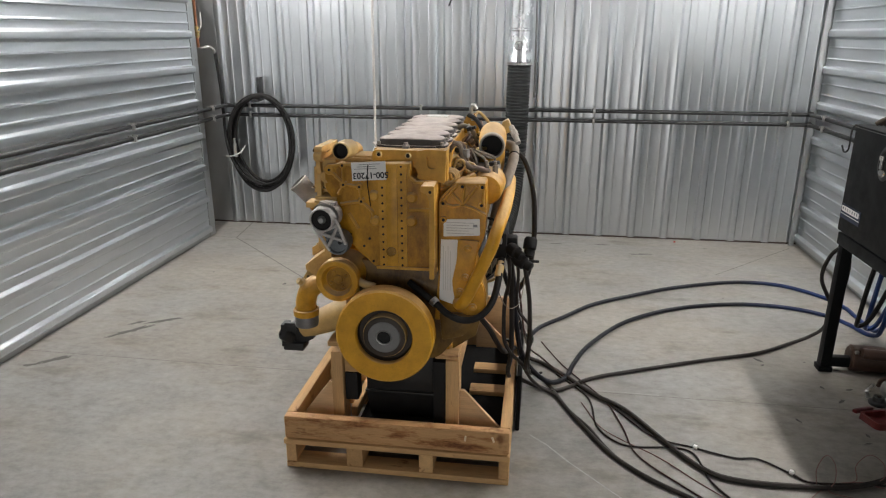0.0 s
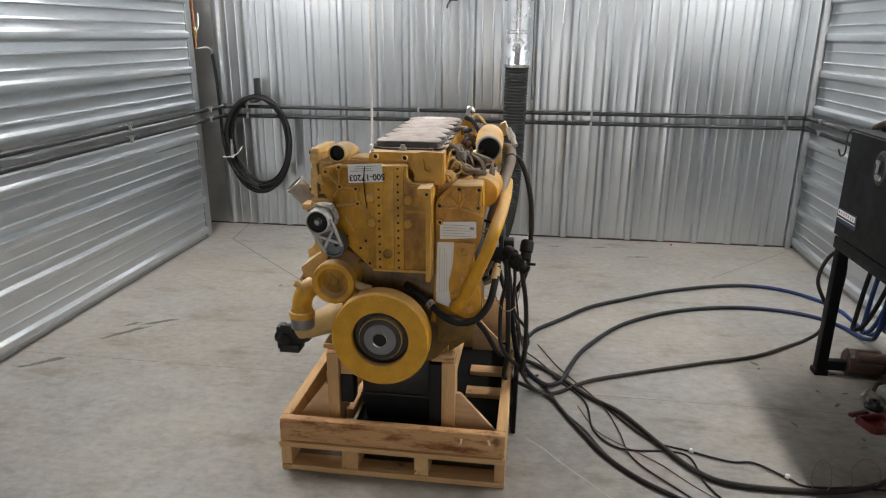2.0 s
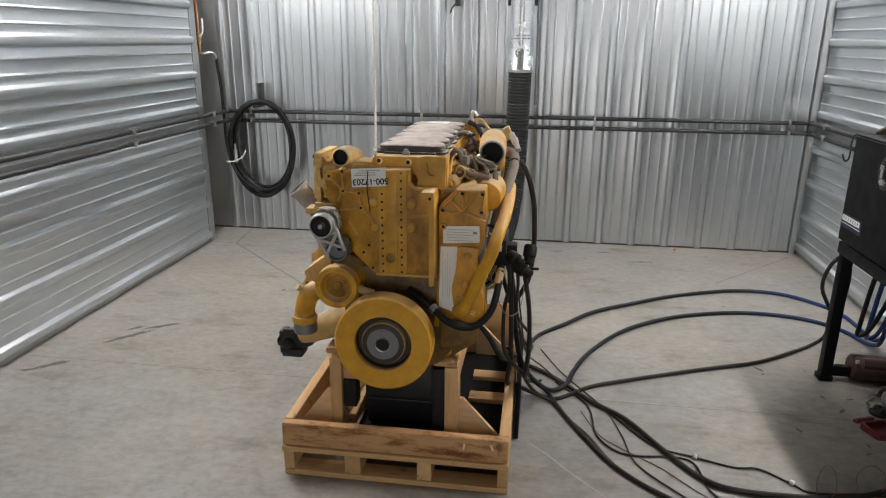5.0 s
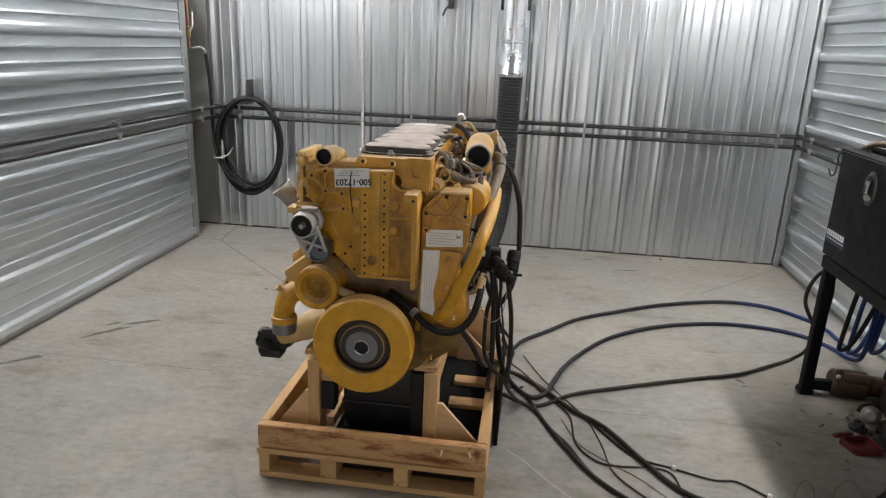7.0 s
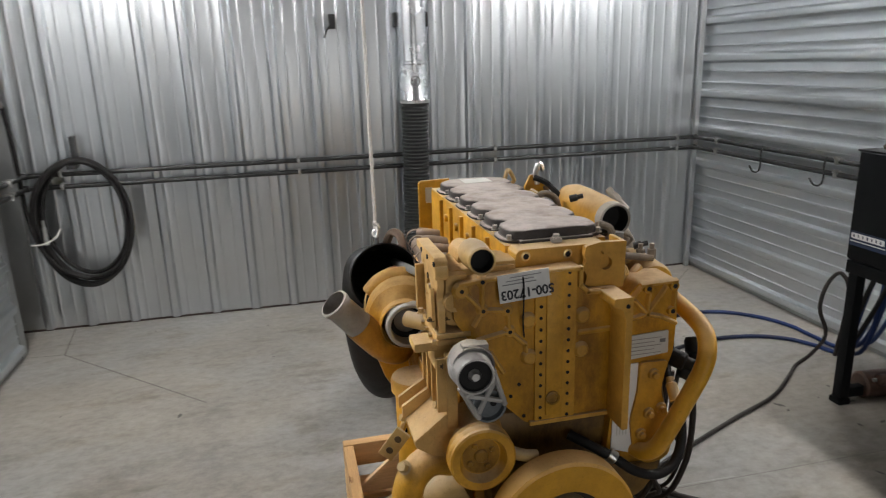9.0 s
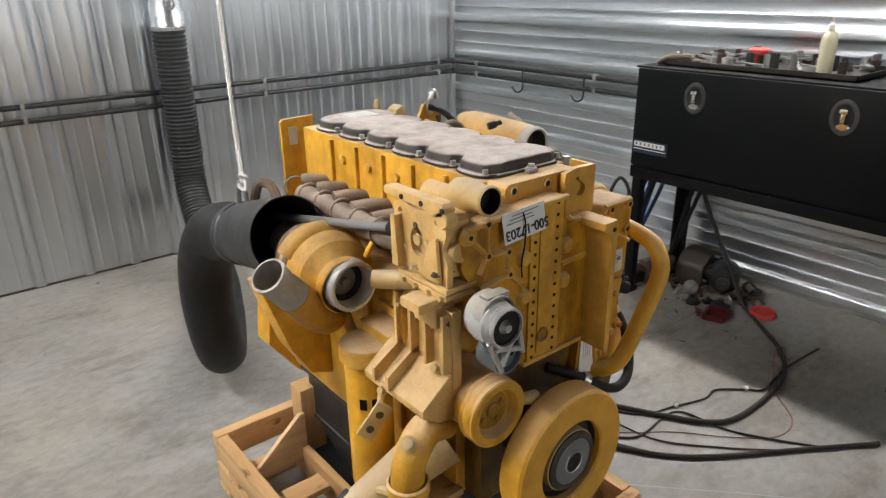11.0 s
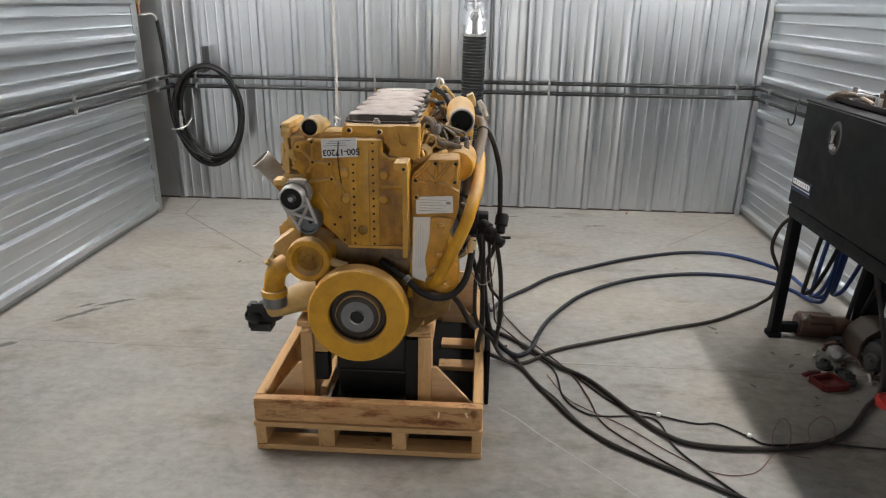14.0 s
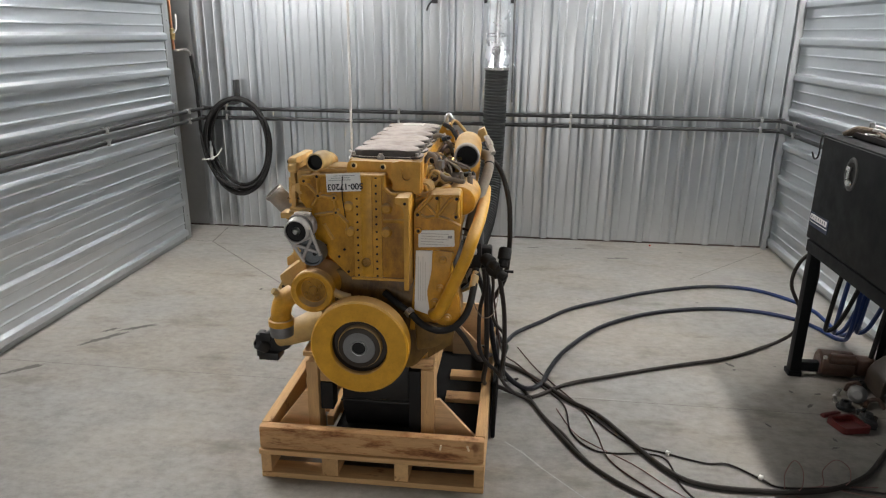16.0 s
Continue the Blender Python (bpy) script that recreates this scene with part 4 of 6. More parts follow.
cover_poly = soften([(-0.442, 1.296), (-0.428, 1.314), (-0.372, 1.319), (-0.240, 1.322), (-0.115, 1.326), (-0.115, 1.272), (-0.098, 1.262), (-0.018, 1.259), (-0.018, 0.912), (-0.258, 0.918), (-0.325, 0.985), (-0.402, 1.062), (-0.402, 1.16), (-0.442, 1.22)], 0.012)
gear = E("gear_cover", prism(B(), cover_poly, "y", FP, FP + 0.10), M_yel_face)
# lip along the upper edge
bm = B()
for a, b in (((-0.425, 1.310), (-0.372, 1.315)), ((-0.372, 1.315), (-0.121, 1.321)), ((-0.120, 1.321), (-0.120, 1.278)), ((-0.118, 1.276), (-0.100, 1.258)), ((-0.100, 1.257), (-0.070, 1.255))):
    cast_rib(bm, a, b, FP, 0.014, 0.009, 0.009)
E("edge_lip", bm, M_yel_pale, parent=gear)
# raised bolt strip with a smooth band down its middle and a bolt row on each side
E("bolt_strip", prism(B(), soften([(-0.238, 1.318), (-0.130, 1.320), (-0.130, 0.922), (-0.238, 0.920)], 0.006), "y", FP - 0.006, FP + 0.002), parent=gear)
E("centre_band", prism(B(), soften([(-0.209, 1.320), (-0.165, 1.321), (-0.166, 0.935), (-0.210, 0.935)], 0.006), "y", FP - 0.0105, FP - 0.003, 0.002), parent=gear)
for x, top, n in ((-0.223, 1.233, 11), (-0.150, 1.314, 14)):
    for k in range(n):
        z = top + (0.930 - top) * k / (n - 1)
        E("bolt_hole", cyl(B(), (x, FP - 0.0075, z), (x, FP - 0.004, z), 0.0044, seg=10), M_hole, parent=gear)
E("plug", lathe(B(), [(0.019, 0.0), (0.019, 0.004), (0.014, 0.005), (0.013, 0.0015), (0.0, 0.0015)], (-0.192, FP - 0.0105, 0.985), (0, -1, 0), 24), M_yel_dark, parent=gear)
# casting ribs between the bolts at the ear
bm = B()
NET = {"ear": (-0.423, 1.294), "top": (-0.372, 1.312), "a": (-0.371, 1.239), "b": (-0.310, 1.233), "c": (-0.304, 1.177), "d": (-0.264, 1.139), "e": (-0.257, 1.104), "low": (-0.392, 1.203), "arc": (-0.384, 1.163), "f": (-0.352, 1.125), "g": (-0.322, 1.072)}
for p, q in (("ear", "a"), ("top", "a"), ("a", "b"), ("b", "c"), ("c", "d"), ("d", "e"), ("a", "low"), ("arc", "c"), ("f", "g")):
    cast_rib(bm, NET[p], NET[q], FP)
E("casting_ribs", bm, M_yel_pale, parent=gear)
for key, r in (("ear", 0.018), ("a", 0.013), ("b", 0.013), ("c", 0.013), ("top", 0.011)):
    x, z = NET[key]
    E("boss", lathe(B(), [(r + 0.005, -0.002), (r, 0.006), (r - 0.003, 0.009), (0.0, 0.009)], (x, FP, z), (0, -1, 0), 18), M_yel_pale, parent=gear)
    E("bolt_hole", cyl(B(), (x, FP - 0.0103, z), (x, FP - 0.007, z), 0.0052, seg=10), M_hole, parent=gear)
for x, z in ((-0.256, 1.200), (-0.253, 1.102), (-0.112, 1.197), (-0.114, 1.105)):
    E("boss", lathe(B(), [(0.023, -0.003), (0.019, 0.008), (0.014, 0.012), (0.0, 0.0135)], (x, FP, z), (0, -1, 0), 18), M_yel_pale, parent=gear)
for x, z in ((-0.338, 1.100), (-0.278, 1.030), (-0.300, 1.000), (-0.352, 1.045), (-0.265, 0.940)):
    E("bolt_hole", cyl(B(), (x, FP - 0.002, z), (x, FP + 0.002, z), 0.0050, seg=10), M_hole, parent=gear)
cast = B()
cast_rib(cast, (-0.120, 1.150), (-0.030, 1.152), FP, 0.020, 0.008, 0.004)
E("casting_line", cast, parent=gear)
E("lower_lip", box(B(), -0.252, -0.036, FP - 0.010, FP + 0.004, 0.912, 0.924, 0.003), M_yel_pale, parent=gear)
# flange that stands out at the right edge, wide at its head
bm = prism(B(), soften([(-0.066, 1.259), (-0.016, 1.260), (-0.016, 0.905), (-0.034, 0.905), (-0.034, 1.205), (-0.044, 1.230), (-0.066, 1.238)], 0.005), "y", 2.470, FP + 0.02)
fl = E("side_flange", bm, M_yel_pale)
E("bolt_hole", cyl(B(), (-0.030, 2.4675, 1.238), (-0.030, 2.472, 1.238), 0.0055, seg=10), M_hole, parent=fl)

# right-hand gear housing: a ribbed upper panel, a waist and a bulging foot
HY = FP + 0.018
hp = soften([(-0.012, 1.19), (0.052, 1.258), (0.163, 1.260), (0.166, 1.150), (0.162, 1.055), (0.146, 1.010), (0.130, 0.975), (0.130, 0.940), (0.150, 0.890), (0.170, 0.830), (0.172, 0.745), (0.120, 0.712), (-0.03, 0.700), (-0.012, 0.90)], 0.014)
house = E("gear_housing", prism(B(), hp, "y", HY, FP + 0.12), M_yel_face)
bm = B()
for a, b in (((0.058, 1.252), (0.156, 1.254)), ((0.0, 1.182), (0.058, 1.248)), ((0.156, 1.252), (0.152, 1.172)), ((0.0, 1.176), (0.040, 1.164)), ((0.040, 1.164), (0.077, 1.171)), ((0.077, 1.171), (0.118, 1.160)), ((0.118, 1.160), (0.160, 1.138)), ((0.077, 1.171), (0.040, 1.212)), ((0.077, 1.171), (0.082, 1.246)), ((0.077, 1.171), (0.128, 1.240))):
    cast_rib(bm, a, b, HY, 0.015, 0.007, 0.010)
E("casting_ribs", bm, M_yel_pale, parent=house)
for x, z in ((0.004, 1.176), (0.076, 1.242), (0.150, 1.242), (0.148, 1.173), (0.006, 1.113)):
    E("boss", lathe(B(), [(0.014, -0.002), (0.012, 0.010), (0.0, 0.010)], (x, HY, z), (0, -1, 0), 14), parent=house)
    E("bolt_hole", cyl(B(), (x, HY - 0.0115, z), (x, HY - 0.008, z), 0.0062, seg=10), M_hole, parent=house)
E("data_plate", prism(B(), soften([(0.006, 1.114), (0.142, 1.120), (0.144, 1.056), (0.006, 1.047)], 0.004), "y", HY - 0.005, HY - 0.001), M_silverlabel, "silver data plate with fine print", parent=house)
for k in range(5):
    z = 1.104 - k * 0.0105
    E("print_line", box(B(), 0.016, 0.122 - 0.02 * (k % 2), HY - 0.0062, HY - 0.0052, z - 0.0016, z), M_castgrey, parent=house)
E("print_line", box(B(), 0.118, 0.134, HY - 0.0062, HY - 0.0052, 1.088, 1.098), M_grey, parent=house)
# bulge of the foot, in front of the flat that bears the paper label
E("foot_bulge", prism(B(), soften([(0.060, 1.040), (0.148, 1.036), (0.128, 0.972), (0.128, 0.940), (0.148, 0.890), (0.166, 0.830), (0.166, 0.752), (0.120, 0.728), (0.072, 0.742), (0.052, 0.785), (0.040, 0.870), (0.058, 0.955)], 0.018), "y", HY - 0.012, HY + 0.004, 0.006), parent=house)
E("paper_label", prism(B(), [(-0.004, 1.034), (0.060, 1.036), (0.060, 0.960), (0.044, 0.885), (0.052, 0.800), (0.050, 0.770), (-0.010, 0.790)], "y", HY - 0.004, HY - 0.001), M_white, "long white paper label", parent=house)
for k in range(4):
    E("print_line", box(B(), 0.004 + k * 0.009, 0.007 + k * 0.009, HY - 0.0052, HY - 0.0042, 0.830, 1.010 - 0.02 * (k % 2)), M_silverlabel, parent=house)
for x, z in ((0.100, 1.003), (0.128, 0.900), (0.092, 0.889), (0.072, 0.830), (0.122, 0.768)):
    E("cap_bolt", lathe(B(), [(0.017, -0.002), (0.014, 0.008), (0.009, 0.010), (0.009, 0.017), (0.007, 0.019), (0.0, 0.019)], (x, HY - 0.012, z), (0, -1, 0), 12), M_yel_pale, parent=house)

# front of the head
E("head_front", prism(B(), soften([(-0.270, 1.300), (-0.270, 1.354), (-0.260, 1.365), (-0.030, 1.366), (-0.022, 1.300)], 0.006), "y", 2.598, 2.668, 0.003), M_yel_pale)
for x, z in ((-0.244, 1.348), (-0.133, 1.345)):
    E("bolt_hole", lathe(B(), [(0.013, -0.001), (0.012, 0.002), (0.0075, 0.003)], (x, 2.598, z), (0, -1, 0), 16), M_brass)
    E("bolt_hole", cyl(B(), (x, 2.5955, z), (x, 2.599, z), 0.0076, seg=12), M_hole)
eye = [(-0.062, 1.348), (-0.050, 1.352), (-0.046, 1.342)] + [(-0.040 + 0.017 * math.cos(a), 1.318 + 0.017 * math.sin(a)) for a in [math.radians(60 - 30 * k) for k in range(10)]]
brk = E("lifting_bracket", plate(B(), soften([(-0.096, 1.366), (-0.100, 1.345), (-0.094, 1.330), (-0.102, 1.308), (-0.090, 1.290), (-0.096, 1.268), (-0.070, 1.252), (0.010, 1.252), (0.014, 1.372), (-0.060, 1.374)], 0.004), [eye], "y", 2.572, 2.586), M_yel_pale, label="cast lifting bracket with a keyhole eye")
E("side_web", box(B(), 0.004, 0.016, 2.586, 2.650, 1.254, 1.372, 0.004), M_yel_pale, parent=brk)
E("foot_web", box(B(), -0.090, 0.004, 2.586, 2.640, 1.252, 1.262, 0.003), M_yel_pale, parent=brk)
E("rear_web", prism(B(), soften([(-0.090, 1.264), (-0.090, 1.362), (0.002, 1.364), (0.002, 1.264)], 0.006), "y", 2.5865, 2.598), M_yel_pale, parent=brk)

# paper tag
t0, tz0 = F(-0.344, 1.313)
t1, tz1 = F(-0.214, 1.262)
mtag = Matrix.Translation(((t0 + t1) / 2, FP - 0.014, (tz0 + tz1) / 2)) @ pose(0, 0, 0, -7, -4.0, 0)
tag = E("paper_tag", box(B(), -0.065, 0.065, -0.001, 0.001, -0.034, 0.034, 0, mtag), M_white, "white paper tag tied on upside down")
def lettering(body, size, m, mat, parent, name="lettering"):
    cu = bpy.data.curves.new(name, "FONT")
    cu.body, cu.size, cu.extrude, cu.align_x, cu.align_y = body, size, 0.0004, "CENTER", "CENTER"
    cu.offset = 0.0007
    tmp = bpy.data.objects.new("tmp", cu)
    me = bpy.data.meshes.new_from_object(tmp)
    bpy.data.objects.remove(tmp)
    me.transform(m)
    me.materials.append(mat)
    ob = new(name, me)
    ob.parent = parent
    return ob
lettering("500-17203", 0.0315, mtag @ pose(0.006, -0.0022, -0.015, 90, 180, 0), M_ink, tag)
for k, w in enumerate((0.085, 0.070, 0.080)):
    E("print_line", box(B(), -0.055 + 0.01 * k, -0.055 + 0.01 * k + w, -0.0026, -0.0014, 0.008 + k * 0.008, 0.0098 + k * 0.008, 0, mtag), M_grey, parent=tag)
E("string", tube(B(), [(-0.272, FP - 0.004, 1.325), (-0.273, FP - 0.020, 1.30), (-0.274, FP - 0.022, 1.25), (-0.272, FP - 0.012, 1.20), (-0.268, FP - 0.010, 1.16)], 0.002, 6), M_black, parent=tag)

# crank damper
cz = 0.684
bm = lathe(B(), [(0.108, 0.012), (0.108, -0.004), (0.112, -0.010), (0.182, -0.010), (0.189, -0.003), (0.189, 0.056), (0.184, 0.062), (0.12, 0.062)], (EX, 2.42, cz), (0, 1, 0), 64)
damper = E("crank_damper", bm, M_yel_clean, "heavy yellow crankshaft damper ring")
E("web", lathe(B(), [(0.0, 0.030), (0.104, 0.030), (0.110, 0.010), (0.116, 0.010), (0.116, 0.048), (0.0, 0.048)], (EX, 2.42, cz), (0, 1, 0), 48), M_web, "dark brown recessed web", parent=damper)
E("hub_ring", lathe(B(), [(0.084, 0.031), (0.084, 0.002), (0.083, -0.001), (0.080, -0.002)], (EX, 2.42, cz), (0, 1, 0), 48), M_yel_dust, "dust-topped yellow hub sleeve", parent=damper)
E("hub", lathe(B(), [(0.026, -0.006), (0.030, -0.010), (0.060, -0.010), (0.0615, -0.0088), (0.063, -0.0085)], (EX, 2.42, cz), (0, 1, 0), 48), M_hub, "bare steel hub plate", parent=damper)
E("hub_rim", lathe(B(), [(0.0625, -0.0085), (0.064, -0.0100), (0.074, -0.0095), (0.0805, -0.0055), (0.0808, 0.013)], (EX, 2.42, cz), (0, 1, 0), 48), M_web, "dark rim of the hub", parent=damper)
E("bore_rim", lathe(B(), [(0.0262, -0.004), (0.0262, -0.0125), (0.0285, -0.0135), (0.031, -0.0095)], (EX, 2.42, cz), (0, 1, 0), 32), M_steel, parent=damper)
E("bore", lathe(B(), [(0.0, -0.0035), (0.0265, -0.0035), (0.0265, 0.0)], (EX, 2.42, cz), (0, 1, 0), 24), M_hole, parent=damper)
E("crank_nose", cyl(B(), (EX, 2.45, cz), (EX, 2.70, cz), 0.07, seg=28), M_blackmetal)
E("front_cover_lower", prism(B(), soften([(-0.34, 0.93), (-0.02, 0.915), (0.09, 0.80), (0.075, 0.64), (-0.02, 0.52), (-0.34, 0.50)], 0.02), "y", FP + 0.045, FP + 0.12, 0.008), M_yel_sump, "dark lower front cover with oily patches")
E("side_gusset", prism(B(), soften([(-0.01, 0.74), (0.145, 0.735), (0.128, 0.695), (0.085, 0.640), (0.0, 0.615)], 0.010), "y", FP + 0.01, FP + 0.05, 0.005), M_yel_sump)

# water pump pulley
pc = Vector((-0.394, 2.49, 0.876))
pul = E("water_pump_pulley", lathe(B(), [(0.0, 0.012), (0.050, 0.012), (0.056, 0.004), (0.058, -0.008), (0.061, -0.013), (0.078, -0.014), (0.083, -0.011), (0.084, -0.004), (0.079, 0.004), (0.084, 0.011), (0.0845, 0.016), (0.079, 0.024), (0.084, 0.031), (0.080, 0.036), (0.0, 0.036)], pc, (0, 1, 0), 56))
E("hub", lathe(B(), [(0.0, 0.004), (0.014, 0.004), (0.017, 0.006), (0.019, 0.014)], pc, (0, 1, 0), 24), M_yel_dark, parent=pul)
E("dish", lathe(B(), [(0.018, 0.0125), (0.020, 0.0112), (0.047, 0.0112), (0.049, 0.0125)], pc, (0, 1, 0), 40), M_yel_dark, "darker pulley dish", parent=pul)
for k in range(4):
    a = k * math.pi / 2 + 0.5
    E("bolt", lathe(B(), [(0.0, 0.005), (0.006, 0.005), (0.0075, 0.007), (0.0075, 0.012)], pc + Vector((0.033 * math.cos(a), 0, 0.033 * math.sin(a))), (0, 1, 0), 10), M_yel_dark, parent=pul)
E("pump_body", cyl(B(), pc + Vector((0, 0.03, 0)), pc + Vector((0.01, 0.14, 0)), 0.062, 0.085, 28))

# belt tensioner
tc = Vector((-0.425, 2.445, 1.130))
tl = Vector((-0.382, 2.470, 1.030))
bm = lathe(B(), [(0.038, -0.010), (0.0395, -0.022), (0.043, -0.022), (0.046, -0.017), (0.042, -0.011), (0.046, -0.005), (0.042, 0.001), (0.048, 0.008), (0.052, 0.040), (0.044, 0.065), (0.0, 0.065)], tc, (0.03, 1, 0), 40)
tens = E("belt_tensioner", bm, M_alu, "cast aluminium belt tensioner")
E("idler_face", lathe(B(), [(0.0, -0.016), (0.010, -0.016), (0.012, -0.010), (0.034, -0.012), (0.0385, -0.016)], tc, (0.03, 1, 0), 36), M_black, "black idler wheel", parent=tens)
E("idler_bolt", lathe(B(), [(0.0, -0.024), (0.009, -0.024), (0.012, -0.016), (0.016, -0.012)], tc, (0.03, 1, 0), 12), M_steel, parent=tens)
bm = lathe(B(), [(0.0, 0.002), (0.034, 0.004), (0.037, -0.008), (0.042, -0.008), (0.045, 0.0), (0.046, 0.05)], tl, (0, 1, 0), 32)
E("spring_case", bm, M_bluegrey, "dark blue-grey spring case", parent=tens)
def arm_at(u, v, out):
    """A place on the tensioner's arm: u across, v from the idler (0) to the spring case (1)."""
    d = (tl - tc).normalized()
    side = d.cross(Vector((0, 1, 0))).normalized()
    return tc.lerp(tl, v) + side * u + Vector((0, out, 0))


# dark plate added behind the bars, its colour standing for the shaded gaps
E("arm_gap_fill", plate(B(), [(p.x, p.z) for p in (arm_at(0.040, 0.25, 0), arm_at(0.030, 1.05, 0), arm_at(-0.030, 1.05, 0), arm_at(-0.040, 0.25, 0))], [], "y", tc.y + 0.026, tc.y + 0.040), M_bluegrey, parent=tens)
bm = B()
for p, q in (((0.044, 0.15), (0.034, 1.10)), ((-0.044, 0.15), (-0.034, 1.10)), ((0.040, 0.40), (-0.030, 0.95)), ((-0.040, 0.40), (0.030, 0.95)), ((0.042, 0.38), (-0.042, 0.38))):
    a, b = arm_at(*p, -0.004), arm_at(*q, -0.016)
    tube(bm, [a, a.lerp(b, 0.5), b], 0.0066, 8, 2)
E("arm", bm, M_alu, "cast lattice arm", parent=tens)
E("pivot_hole", cyl(B(), arm_at(0.012, 1.0, -0.004), arm_at(0.012, 1.0, 0.02), 0.008, seg=12), M_hole, parent=tens)
bm = lathe(B(), [(0.047, 0.018), (0.051, 0.013), (0.053, 0.03), (0.053, 0.06), (0.048, 0.068)], tc + Vector((0.004, 0, 0.006)), (0.03, 1, 0), 36)
box(bm, tc.x - 0.02, tc.x + 0.045, tc.y + 0.018, tc.y + 0.05, tc.z + 0.042, tc.z + 0.060, 0.008)
E("shroud", bm, M_castgrey, parent=tens)

# thermostat outlet
bm = lathe(B(), [(0.0278, 0.0), (0.030, -0.002), (0.0335, 0.002), (0.0335, 0.010), (0.0305, 0.014), (0.0305, 0.034), (0.032, 0.042), (0.036, 0.052), (0.037, 0.075), (0.034, 0.11)], (-0.374, 2.535, 1.366), (0.04, 1, -0.05), 32)
th = E("coolant_outlet", bm, M_yel_dust)
E("bore", lathe(B(), [(0.0, 0.04), (0.028, 0.035), (0.0282, 0.001)], (-0.374, 2.535, 1.366), (0.04, 1, -0.05), 28), M_hole, parent=th)
bm = box(B(), -0.44, -0.27, 2.59, 2.74, 1.12, 1.335, 0.014)
box(bm, -0.458, -0.40, 2.566, 2.70, 1.20, 1.33, 0.012)
box(bm, -0.345, -0.262, 2.60, 2.70, 1.315, 1.342, 0.008)
prism(bm, soften([(-0.408, 1.332), (-0.404, 1.360), (-0.376, 1.376), (-0.346, 1.360), (-0.338, 1.332)], 0.010), "y", 2.64, 2.74, 0.006)
ths = E("thermostat_housing", bm, M_yel_tan, label="dusty yellow thermostat housing")
E("side_flange", plate(B(), soften([(2.560, 1.345), (2.600, 1.352), (2.660, 1.340), (2.705, 1.352), (2.742, 1.340), (2.738, 1.312), (2.712, 1.296), (2.704, 1.262), (2.728, 1.232), (2.744, 1.205), (2.706, 1.188), (2.650, 1.196), (2.606, 1.176), (2.556, 1.182), (2.552, 1.245), (2.572, 1.272), (2.556, 1.306)], 0.008), [ring2(2.655, 1.268, 0.026, 16, 0.034), ring2(2.585, 1.330, 0.008, 10), ring2(2.715, 1.326, 0.008, 10), ring2(2.585, 1.205, 0.010, 12), ring2(2.716, 1.212, 0.008, 10)], "x", -0.478, -0.462), M_yel_tan, "scalloped machined flange, dusty", parent=ths)
E("clamp_bar", prism(B(), soften([(2.556, 1.346), (2.556, 1.366), (2.566, 1.376), (2.770, 1.374), (2.770, 1.354), (2.600, 1.350), (2.590, 1.342)], 0.006), "x", -0.484, -0.452, 0.004), M_yel_tan, "thick clamping bar with a rounded end", parent=ths)
E("bar_lug", lathe(B(), [(0.0, -0.016), (0.017, -0.016), (0.020, -0.012), (0.020, 0.012), (0.017, 0.016), (0.0, 0.016)], (-0.468, 2.566, 1.340), (1, 0, 0), 20), M_yel_tan, parent=ths)
E("housing_knob", lathe(B(), [(0.026, 0.0), (0.022, 0.014), (0.0, 0.016)], (-0.440, 2.566, 1.262), (0, -1, 0.1), 18), M_yel_tan, parent=ths)
for y in (2.56, 2.63, 2.70):
    E("bolt_hole", cyl(B(), (-0.4865, y, 1.362), (-0.483, y, 1.362), 0.006, seg=10), M_hole)
E("housing_plug", lathe(B(), [(0.014, 0.0), (0.012, 0.006), (0.0, 0.006)], (-0.475, 2.655, 1.272), (-1, 0, 0), 14), M_yel_dust)
bm = box(B(), -0.486, -0.40, 2.548, 2.725, 1.176, 1.190, 0.004)
box(bm, -0.484, -0.40, 2.552, 2.72, 1.158, 1.173, 0.004)
E("joint_flange", bm, M_yel_tan, "bolted joint flange under a coat of dust")
for k in range(4):
    E("bolt", cyl(B(), (-0.493, 2.565 + k * 0.045, 1.166), (-0.483, 2.565 + k * 0.045, 1.166), 0.006, seg=6), M_yel_dust)
bm = box(B(), -0.536, -0.44, 2.580, 2.650, 1.134, 1.158, 0.006)
box(bm, -0.486, -0.43, 2.585, 2.67, 1.08, 1.140, 0.008)
E("mount_pad", bm, M_yel_tan)
E("stub_pipe", cyl(B(), (-0.44, 2.70, 1.148), (-0.515, 2.785, 1.146), 0.022, seg=16), M_yel_dust)
E("water_line", tube(B(), [(-0.455, 2.72, 1.12), (-0.465, 2.735, 1.08), (-0.462, 2.74, 1.0), (-0.45, 2.75, 0.95)], 0.012, 10), M_yel)

# accessory bracket below, ribbed casting
bm = prism(B(), [(2.558, 1.125), (2.750, 1.125), (2.750, 0.985), (2.71, 0.90), (2.62, 0.87), (2.558, 0.93)], "x", -0.462, -0.435, 0.004)
for y0, down in ((2.562, 0), (2.625, 0), (2.682, 1), (2.738, 1)):
    box(bm, -0.486, -0.460, y0, y0 + 0.011, 0.975, 1.12, 0.003)
    if down:
        prism(bm, [(-0.462, 0.995), (-0.486, 0.985), (-0.556, 0.940), (-0.556, 0.905), (-0.470, 0.94)], "y", y0, y0 + 0.011)
prism(bm, [(-0.440, 0.975), (-0.470, 0.965), (-0.548, 0.905), (-0.545, 0.885), (-0.50, 0.855), (-0.44, 0.845)], "y", 2.562, 2.80, 0.005)
E("accessory_bracket", bm, M_yel_tan, "ribbed yellow accessory bracket")
